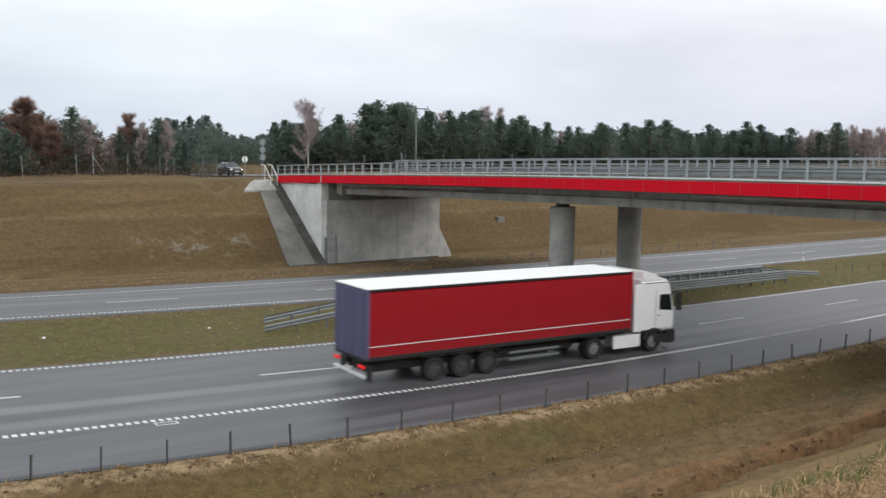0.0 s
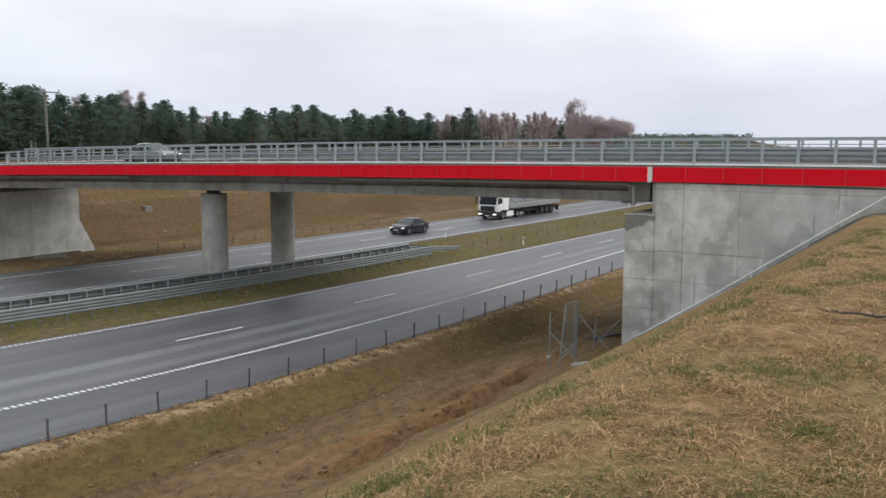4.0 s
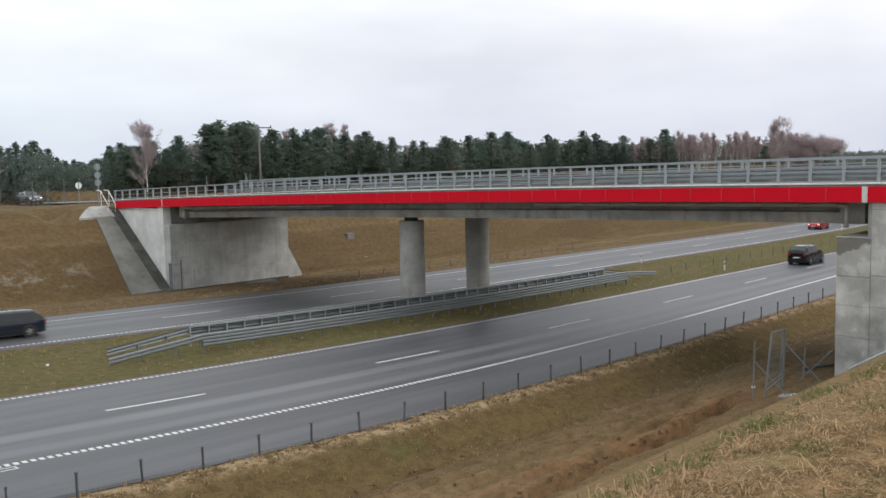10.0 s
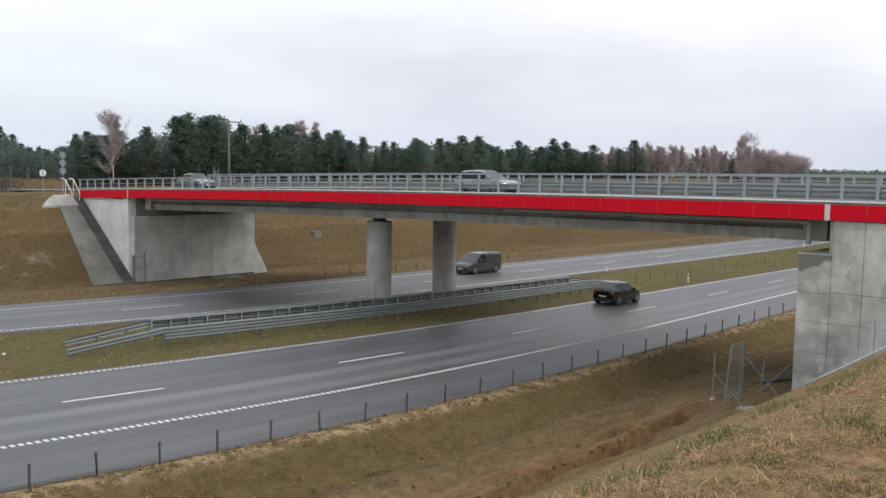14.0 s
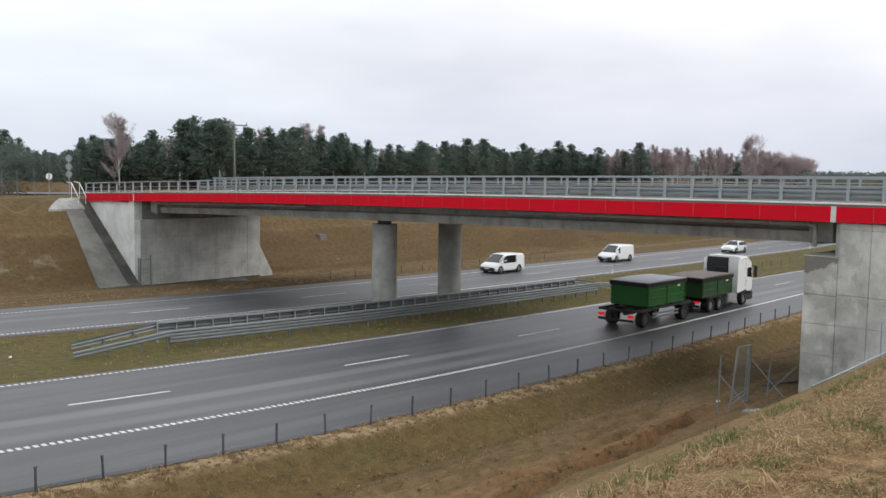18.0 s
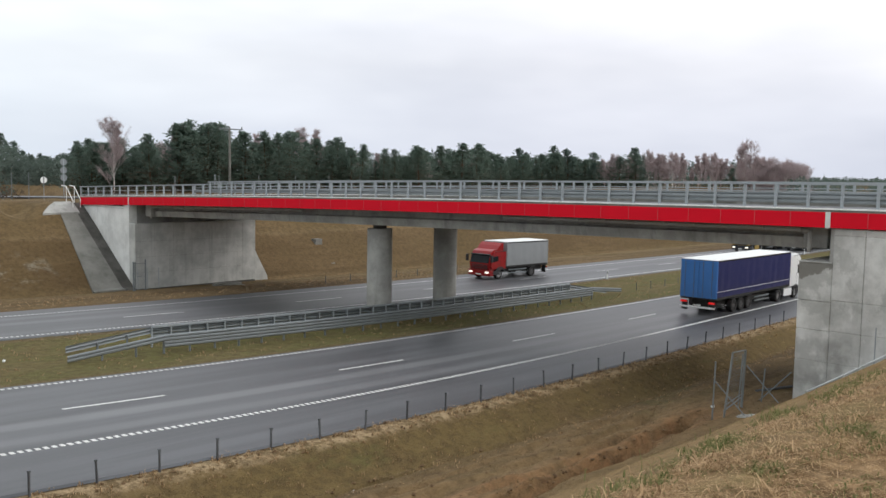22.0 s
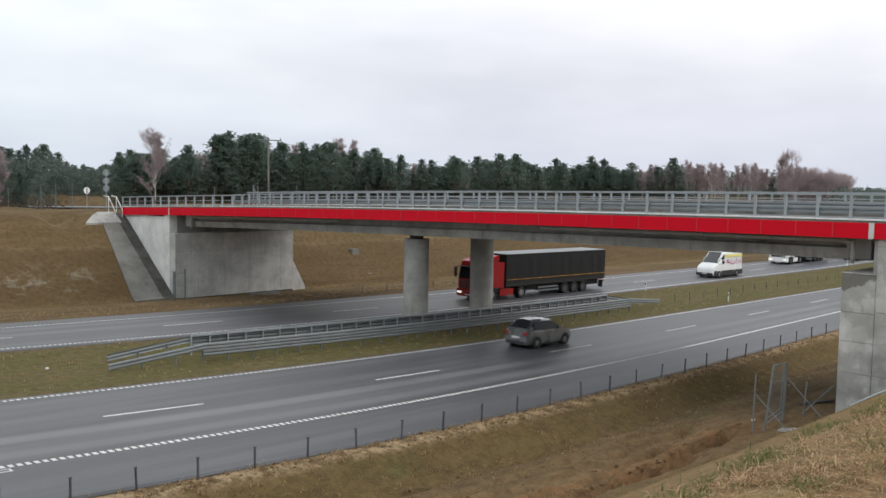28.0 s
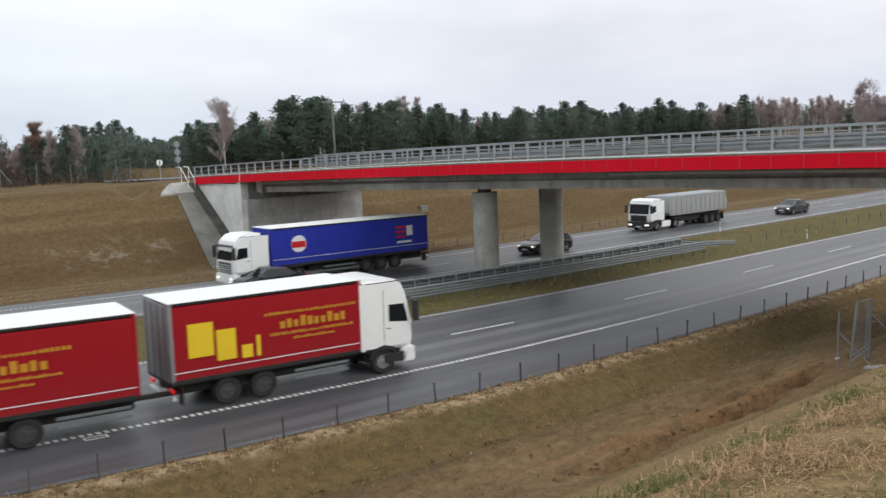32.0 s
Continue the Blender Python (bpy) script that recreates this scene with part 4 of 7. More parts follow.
# ---- unfinished fence and gate by the near abutment ----
def fence_corner():
    """Gate frame with a leaning mesh leaf, and the braced posts of a fence that has no wire yet."""

    def thing(label, category, name, x, y):
        h = holder(name, (x, y, land(x, y)), label=label, category=category)
        o = Vector((x, y, land(x, y)))

        def pole(part_name, a, b, r=0.03, n=8):
            return part(part_name, tube(bmesh.new(), Vector(a) - o, Vector(b) - o, r, n=n), GALV_MID, h)
        return h, pole

    h, pole = thing("slim galvanised gate post held by one slanting brace", "gate post", "gate_post", 32.9, 16.45)
    pole("post", (32.9, 16.45, -1.3), (32.86, 16.37, 1.33), 0.032)
    pole("brace", (32.9, 16.4, 0.58), (33.35, 15.35, -0.66), 0.024)
    part("insulator", boxes([(-0.05, 0.12, -0.05, 0.05, 0.48, 0.56)], 0.02), WHITE_PAINT, h)
    h, pole = thing("unfinished grey wire-mesh gate with a leaning frame", "gate", "fence_gate", 34.2, 16.35)
    lb, lt, rb, rt = Vector((33.3, 16.2, -0.95)), Vector((33.5, 16.0, 1.64)), Vector((35.4, 16.45, -0.6)), Vector((35.35, 16.35, 1.45))
    pole("post", lb - Vector((0, 0, 0.4)), lt, 0.042)
    pole("post", rb - Vector((0, 0, 0.7)), rt, 0.055)
    pole("post", rb + Vector((-0.3, 0.0, -0.5)), rt + Vector((-0.22, 0, -0.12)), 0.03)
    pole("top_rail", lt, rt, 0.03)
    pole("bottom_rail", lb.lerp(lt, 0.12), rb.lerp(rt, 0.05), 0.03)
    pole("bottom_rail", lb.lerp(lt, 0.20), rb.lerp(rt, 0.12), 0.022)
    for i in range(15):
        t = (i + 0.5) / 15
        pole("mesh_wire", lb.lerp(rb, t) + (lt - lb) * 0.12, lt.lerp(rt, t), 0.003, 4)
    for i in range(18):
        t = 0.16 + 0.82 * (i + 0.5) / 18
        pole("mesh_wire", lb.lerp(lt, t), rb.lerp(rt, t), 0.003, 4)
    h, pole = thing("galvanised fence post with two crossing braces, no wire yet", "fence post", "braced_fence_post", 37.4, 16.5)
    pole("post", (37.0, 16.35, -1.3), (37.05, 16.25, 0.45), 0.032)
    pole("brace", (36.5, 16.8, 0.59), (36.75, 15.38, -0.9), 0.024)
    pole("brace", (37.58, 15.36, 0.38), (37.08, 16.5, -0.98), 0.024)
    h, pole = thing("thin galvanised fence post at the corner of the abutment", "fence post", "end_fence_post", 38.4, 15.35)
    pole("post", (38.4, 15.35, -1.3), (38.45, 15.3, 1.9), 0.03)
    h, pole = thing("dark steel drain pipe lying behind the fence posts", "pipe", "lying_pipe", 40.0, 16.6)
    part("pipe", tube(bmesh.new(), (-1.6, 0.6, 0.05), (2.8, -1.0, 0.06), 0.06), POST, h)
    b = holder("post_footing", (33.5, 15.45, land(33.5, 15.45)), label="pale concrete footing with a loose board at the brace", category="footing")
    part("block", boxes([(-0.35, 0.15, -0.2, 0.15, -0.2, 0.06)], 0.04), CONCRETE, b)
    part("slab", boxes([(-0.1, 0.42, -0.32, -0.08, -0.1, 0.05)], 0.02), CONCRETE, b)


fence_corner()
for y, h in ((7.4, 1.2), (11.87, 1.5)):
    b = holder("marker_stake", (36.75, y, land(36.75, y)), label="thin grey steel stake on the slope beside the wall", category="stake")
    bm = bmesh.new()
    tube(bm, (0, 0, -0.3), (0, 0, h), 0.022, n=6)
    part("rod", bm, GALV, b)
for x in (36.6, 37.4, 38.4):
    b = holder("marker_stake", (x, 66.9, land(x, 66.9)), label="thin grey steel stake before the far abutment", category="stake")
    bm = bmesh.new()
    tube(bm, (0, 0, -0.3), (0, 0, 1.7), 0.03, n=6)
    part("rod", bm, GALV, b)


def crest_things():
    """Pale steel post on the crest beside the stairs, and a dead branch among debris."""
    x, y = 8.75, 0.63
    h = holder("steel_post", (x, y, land(x, y)), label="grey galvanised steel post standing on the grassy crest", category="post")
    part("pole", boxes([(-0.05, 0.05, -0.06, 0.06, -0.4, 1.5)], 0.012), GALV, h)
    part("cap", boxes([(-0.06, 0.06, -0.07, 0.07, 1.5, 1.53)], 0.008), GALV_MID, h)
    rng = random.Random(31)
    x, y = 8.35, 0.95
    h = holder("dead_branch", (x, y, land(x, y)), label="dead brown branch with side twigs lying in the grass", category="branch")
    pts = [Vector((-0.1 + rng.gauss(0, 0.02), 0.45 - 0.13 * k, 0.03 + rng.uniform(0, 0.03))) for k in range(9)]
    bm = bmesh.new()
    for i, (a, b) in enumerate(zip(pts, pts[1:])):
        tube(bm, a, b, 0.012 - 0.0008 * i, 0.0112 - 0.0008 * i, n=6)
    part("stem", bm, BARK, h, smooth=True)
    for k in range(26):
        a = pts[rng.randrange(9)] + Vector((rng.gauss(0, 0.05), rng.gauss(0, 0.06), 0))
        b = a + Vector((rng.gauss(0, 0.14), rng.gauss(0, 0.14), rng.uniform(-0.01, 0.06)))
        part("twig", tube(bmesh.new(), a, b, 0.005, 0.002, n=4), BARK, h)


crest_things()


# ---- small things on the far slope and on top of it ----
def slope_box():
    x, y = 58.6, 72.0
    z = land(x, y)
    b = holder("drain_head", (x, y, z), label="small pale concrete drain head in the far slope", category="drain")
    part("body", boxes([(-0.45, 0.45, -0.35, 0.35, -0.5, 0.30)], 0.05), CONCRETE_SLAB, b)
    part("channel", boxes([(-0.25, 0.25, -2.6, -0.4, -2.4, -1.9)], 0.03), CONCRETE_SLAB, b)


slope_box()
b = holder("drain_head", (42.5, 63.5, land(42.5, 63.5)), label="low concrete culvert head in the verge before the far abutment", category="drain")
part("body", boxes([(-1.2, 1.2, -0.35, 0.35, -0.3, 0.22)], 0.05), CONCRETE_SLAB, b)
part("channel", boxes([(0.4, 1.0, -3.2, -0.3, -0.4, 0.1)], 0.03), CONCRETE_SLAB, b)


def road_signs():
    p = Vector((38.7, 84.0, 5.2))
    s = holder("road_sign_post", p, label="grey backs of three round road signs on a post", category="road sign")
    bm = bmesh.new()
    tube(bm, (0, 0, -0.4), (0, 0, 3.6), 0.04)
    part("pole", bm, GALV, s)
    for z in (3.3, 2.55, 1.85):
        bm = bmesh.new()
        tube(bm, (0, -0.02, z), (0, 0.02, z), 0.31, n=24)
        part("disc", bm, GALV_MID, s, "plain grey back of a round sign")
    p = Vector((36.85, 84.0, 5.2))
    s = holder("road_sign_post", p, label="round white road sign with a black diagonal bar", category="road sign")
    bm = bmesh.new()
    tube(bm, (0, 0, -0.4), (0, 0, 1.85), 0.03)
    part("pole", bm, GALV, s)
    bm = bmesh.new()
    tube(bm, (0, -0.02, 1.65), (0, 0.02, 1.65), 0.30, n=24)
    d = part("disc", bm, WHITE_PAINT, s)
    bm = boxes([(-0.04, 0.04, -0.026, -0.022, 1.40, 1.90)])
    part("diagonal_bar", bm, PLASTIC, d)


road_signs()


def slim_posts():
    """Slim grey posts beside the approach road, one of them stayed like a tripod."""
    for x, top in ((28.6, 7.1), (34.0, 7.39), (35.5, 7.45)):
        z = land(x, 84.0)
        s = holder("slim_post", (x, 84.0, z), label="slim grey steel post in the grass beside the approach road", category="post")
        part("pole", tube(bmesh.new(), (0, 0, -0.3), (0, 0, top - z), 0.035), GALV_DARK, s)
        part("cap", tube(bmesh.new(), (0, 0, top - z), (0, 0, top - z + 0.05), 0.045, 0.03), GALV_MID, s)
    z = land(32.7, 84.0)
    s = holder("stayed_post", (32.7, 84.0, z), label="slim grey steel post held by two slanting stays", category="post")
    part("pole", tube(bmesh.new(), (0, 0, -0.3), (0, 0, 7.35 - z), 0.035), GALV_DARK, s)
    for q in (-0.65, 0.65):
        part("stay", tube(bmesh.new(), (q, 0.1, -0.1), (0, 0, (7.35 - z) * 0.6), 0.022), GALV_DARK, s)


slim_posts()


def small_gate():
    """Narrow fence gate at the foot of the far abutment."""
    y, z = 65.2, land(35.8, 65.2)
    g = holder("small_gate", (35.8, y, z), label="narrow galvanised steel mesh gate at the foot of the far abutment", category="gate")
    for x, top in ((-0.50, 2.25), (-0.36, 2.2), (0.50, 2.4)):
        part("post", tube(bmesh.new(), (x, 0, -0.3), (x, 0, top), 0.055), GALV_DARK, g)
    for h in (0.15, 1.1, 2.1):
        part("rail", tube(bmesh.new(), (-0.36, 0, h), (0.5, 0, h), 0.018), GALV_MID, g)
    for k in range(1, 8):
        x = -0.36 + 0.86 * k / 8
        part("mesh_wire", tube(bmesh.new(), (x, 0, 0.15), (x, 0, 2.1), 0.006, n=4), GALV_DARK, g)


small_gate()


def utility_pole(x, y, high):
    z = land(x, y)
    u = holder("utility_pole", (x, y, z), label="grey concrete utility pole with a wide crossarm and insulators", category="utility pole")
    bm = bmesh.new()
    tube(bm, (0, 0, -0.5), (0, 0, high), 0.19, 0.12, n=10)
    part("pole", bm, CONCRETE_SLAB, u)
    c = part("crossarm", boxes([(-1.5, 1.9, -0.06, 0.06, high - 0.25, high - 0.1)], 0.01), GALV_DARK, u)
    part("brace", tube(bmesh.new(), (-0.9, 0, high - 0.2), (0, 0, high - 1.2), 0.03), GALV_DARK, u)
    for q in (-1.4, 0.0, 1.8):
        bm = bmesh.new()
        tube(bm, (q, 0, high - 0.1), (q, 0, high + 0.18), 0.06, 0.04)
        part("insulator", bm, CONCRETE_DARK, c)


utility_pole(66.0, 98.0, 7.9)


def fence_posts():
    proto = None
    spots = [(x, 92.0 + 0.1 * x) for x in range(4, 36, 5)] + [(x, 84.0 + 0.12 * x) for x in range(54, 90, 6)]
    for i, (x, y) in enumerate(spots):
        m = pose(x, y, land(x, y), 0, random.uniform(-3, 3), 0)
        if proto is None:
            proto = holder("fence_post", (x, y, land(x, y)), label="thin grey steel fence post along the edge of the wood", category="fence post", group="fence posts by the wood")
            part("tube", tube(bmesh.new(), (0, 0, -0.4), (0, 0, 2.1), 0.032, n=8), GALV, proto)
            proto.matrix_world = m
        else:
            copy_thing(proto, m)
    for x, y in ((25.6, 94.6), (59.0, 90.5)):
        f = holder("fence_brace_post", (x, y, land(x, y)), label="braced steel fence corner post", category="fence post")
        part("tube", tube(bmesh.new(), (0, 0, -0.4), (0, 0, 2.2), 0.05), GALV, f)
        part("brace", tube(bmesh.new(), (0.0, 0, 1.8), (1.2, 0, 0), 0.035), GALV, f)


fence_posts()
random.seed(4)


def litter(x, lane, size, mat, name, label, category):
    y = road_y(lane, x)
    b = tagged(part(name, boxes([(-size, size, -size * 0.7, size * 0.7, -0.03, size)], size * 0.35), mat), label, category)
    b.location, b.rotation_euler = (x, y, land(x, y)), (0.2, 0.1, random.uniform(0, 3))


YELLOW = plain("faded_yellow_plastic", (0.75, 0.62, 0.12), 0.5)
litter(16.6, 40.6, 0.08, WHITE_PAINT, "litter_scrap", "small white scrap of litter in the median grass", "litter")
litter(9.4, 40.9, 0.08, WHITE_PAINT, "litter_scrap", "small white scrap of litter in the median grass", "litter")
litter(15.1, 20.6, 0.09, YELLOW, "litter_cup", "small crushed yellow plastic cup in the ditch", "litter")
litter(18.3, 20.6, 0.07, WHITE_PAINT, "litter_scrap", "small white scrap of litter in the ditch", "litter")
# ---- trees ----
def needle_clump(verts, faces, c, size, n, rng, droop=0.0):
    for _ in range(n):
        d = Vector((rng.gauss(0, 1), rng.gauss(0, 1), rng.gauss(0, 0.7) - droop)).normalized()
        u = d.cross(Vector((rng.gauss(0, 1), rng.gauss(0, 1), rng.gauss(0, 1)))).normalized()
        a = c + d * size * rng.uniform(0.0, 0.3)
        b = c + d * size * rng.uniform(0.8, 1.4)
        w = size * rng.uniform(0.3, 0.65)
        k = len(verts)
        verts += [a - u * w * 0.5, a + u * w * 0.5, b]
        faces.append((k, k + 1, k + 2))


def limb(verts, faces, a, b, r0, r1):
    d = (b - a)
    u = d.cross(Vector((0.3, 0.2, 1))).normalized()
    w = d.cross(u).normalized()
    k = len(verts)
    for p, r in ((a, r0), (b, r1)):
        for t in (0, 2.094, 4.189):
            verts.append(p + (u * math.cos(t) + w * math.sin(t)) * r)
    for i in range(3):
        faces.append((k + i, k + (i + 1) % 3, k + 3 + (i + 1) % 3, k + 3 + i))


def soft_crown(verts, faces, material, parent, mid, flat):
    """A crown whose leaves are shaded by the way they look out of it, as a mass of small needles is."""
    outs = [(v - Vector((0, 0, mid))) * Vector((1, 1, flat)) + Vector((0, 0, 0.5)) for v in verts]
    outs = [o.normalized() for o in outs]
    turned_faces = []
    for f in faces:
        a, b, c = (verts[i] for i in f[:3])
        n = (b - a).cross(c - a)
        turned_faces.append(f if n.dot(outs[f[0]]) > 0 else f[::-1])
    ob = from_arrays("crown", verts, turned_faces, material, parent, smooth=True)
    ob.data.normals_split_custom_set_from_vertices(outs)
    return ob


def pine_tree(name, high, seed, slim, mat, low, label):
    rng = random.Random(seed)
    t = holder(name, (0, 0, -200), label=label, category="tree", group="trees at the edge of the wood")
    tv, tf, cv, cf = [], [], [], []
    top = Vector((rng.uniform(-0.3, 0.3), rng.uniform(-0.3, 0.3), high))
    limb(tv, tf, Vector((0, 0, -0.3)), top * 0.5 + Vector((0.1, 0, 0)), 0.13, 0.09)
    limb(tv, tf, top * 0.5 + Vector((0.1, 0, 0)), top, 0.09, 0.02)
    lobes = [(rng.uniform(0, 6.283), rng.uniform(0.2, 1.0), rng.uniform(0.12, 0.3)) for _ in range(5)]
    n = 180
    for i in range(n):
        f = low + (0.99 - low) * (i + rng.random()) / n
        u = (f - low) / (1 - low)
        ang = rng.uniform(0, 6.283)
        swell = 1.0 + sum(k * math.cos(ang - p) * math.exp(-((u - q) / 0.16) ** 2) for p, q, k in lobes)
        spread = slim * high * (0.62 + 0.6 * u if u < 0.24 else (1.0 - ((u - 0.24) / 0.78)) ** 0.85 * 0.80 + 0.012) * rng.uniform(0.45, 1.15) * swell + 0.1
        base = top * f
        tip = base + Vector((math.cos(ang) * spread, math.sin(ang) * spread, spread * rng.uniform(-0.1, 0.45)))
        if i % 2:
            limb(tv, tf, base, tip, 0.025, 0.006)
        for q in (0.15, 0.38, 0.58, 0.74, 0.88, 0.98):
            needle_clump(cv, cf, base.lerp(tip, q) + Vector((rng.gauss(0, 0.16), rng.gauss(0, 0.16), rng.gauss(0, 0.12))), rng.uniform(0.12, 0.20), 15 if q > 0.3 else 8, rng)
    needle_clump(cv, cf, top, 0.35, 8, rng)
    from_arrays("trunk", tv, tf, BARK_PINE, t)
    soft_crown(cv, cf, mat, t, high * 0.45, 0.35)
    return t


def twigs(verts, faces, c, d, n, size, rng):
    for _ in range(n):
        v = (d + Vector((rng.gauss(0, 0.5), rng.gauss(0, 0.5), rng.gauss(0.1, 0.4)))).normalized()
        u = v.cross(Vector((rng.gauss(0, 1), rng.gauss(0, 1), rng.gauss(0, 1)))).normalized() * rng.uniform(0.006, 0.010)
        a = c + Vector((rng.gauss(0, 0.1), rng.gauss(0, 0.1), rng.gauss(0, 0.1)))
        b = a + v * size * rng.uniform(0.5, 1.2)
        k = len(verts)
        verts += [a - u, a + u, b]
        faces.append((k, k + 1, k + 2))


def bare_tree(name, high, seed, bark, leaf, label, leaves=0, wide=0.22, group="trees at the edge of the wood"):
    rng = random.Random(seed)
    t = holder(name, (0, 0, -200), label=label, category="tree", group=group)
    tv, tf, cv, cf = [], [], [], []

    def grow(a, d, length, r, depth):
        b = a + d * length
        limb(tv if depth < 2 else cv, tf if depth < 2 else cf, a, b, r, r * 0.5)
        if depth >= 2:
            twigs(cv, cf, b, d, 11, 0.55, rng)
            twigs(cv, cf, a.lerp(b, 0.5), d, 7, 0.45, rng)
            for _ in range(leaves):
                needle_clump(cv, cf, a.lerp(b, rng.random()), 0.13, 3, rng)
        if depth == 3:
            return
        for i in range(5):
            f = rng.uniform(0.25, 1.0)
            side = Vector((rng.gauss(0, 1), rng.gauss(0, 1), rng.uniform(0.1, 0.9)))
            nd = (d * 0.9 + side.normalized() * rng.uniform(0.35, 0.6)).normalized()
            grow(a.lerp(b, f), nd, length * rng.uniform(0.42, 0.6), max(r * 0.5, 0.009), depth + 1)

    a = Vector((0, 0, -0.3))
    steps = 4
    for k in range(steps):
        b = a + Vector((rng.gauss(0, 0.12), rng.gauss(0, 0.12), high * 0.21))
        limb(tv, tf, a, b, 0.10 - 0.02 * k, 0.085 - 0.02 * k)
        for i in range(8 if k else 1):
            ang = rng.uniform(0, 6.283)
            d = Vector((math.cos(ang) * 0.42, math.sin(ang) * 0.42, rng.uniform(0.7, 1.2))).normalized()
            grow(a.lerp(b, rng.uniform(0.2, 1.0)), d, high * wide * rng.uniform(0.55, 1.0) * (0.8, 0.92, 0.82, 0.62)[k], 0.032, 1)
        a = b
    grow(a, Vector((0, 0, 1)), high * 0.12, 0.03, 1)
    from_arrays("trunk", tv, tf, bark, t)
    from_arrays("crown", cv, cf, leaf, t)
    return t


PINES = [pine_tree("pine_tree", 9.6, 11, 0.36, PINE, 0.03, "dark green bushy pine at the edge of the wood"),
         pine_tree("pine_tree", 10.4, 12, 0.31, PINE, 0.10, "tall dark green pine at the edge of the wood"),
         pine_tree("pine_tree", 8.2, 13, 0.42, PINE, 0.02, "young broad dark green pine tree"),
         pine_tree("pine_tree", 9.0, 14, 0.34, PINE, 0.06, "dark green pine at the edge of the wood"),
         pine_tree("spruce_tree", 9.4, 15, 0.26, SPRUCE, 0.03, "narrow blue-green spruce at the wood")]
BARES = [bare_tree("birch_tree", 11.4, 21, BIRCH, TWIG, "leafless birch with a white trunk and reddish twigs", 0, 0.34),
         bare_tree("birch_tree", 10.0, 22, BIRCH, TWIG, "slender leafless birch with fine reddish twigs"),
         bare_tree("bare_tree", 9.0, 23, BARK, TWIG, "leafless broad-crowned tree with reddish-brown twigs", 0, 0.26),
         bare_tree("oak_tree", 8.6, 24, BARK, RUSSET, "tree with withered russet leaves still hanging", 3, 0.26)]


# bearing from the eye in degrees, and height of the tree line there
TREE_LINE = ((-12, 8.5), (5, 7.0), (7, 8.8), (8.5, 9.1), (10, 8), (12.3, 8.6), (13.2, 7), (14.8, 7.4), (16.2, 4.4), (17, 7), (18, 5.5), (19.3, 6.6), (21, 7.4), (22, 6.7), (23.1, 4.5), (24.6, 4.9), (26.1, 7.2),
             (28.6, 7), (30.1, 7.5), (31.4, 9.5), (32.9, 9.8), (35, 8.1), (36.2, 9), (37.5, 8.7), (40.4, 8), (42, 7.6), (43.5, 6.2), (46.2, 7.8), (49, 7.9), (51, 7.2), (53.8, 8), (55.5, 6.7), (57, 7.3), (59, 8.2), (60.8, 7.2), (63, 7.6), (66.5, 6.8), (67.7, 6), (68.8, 3.0), (75, 2.5))


def tree_line(b):
    for (p, q), (r, s) in zip(TREE_LINE, TREE_LINE[1:]):
        if b <= r:
            return q + (s - q) * (b - p) / (r - p)
    return 2.5


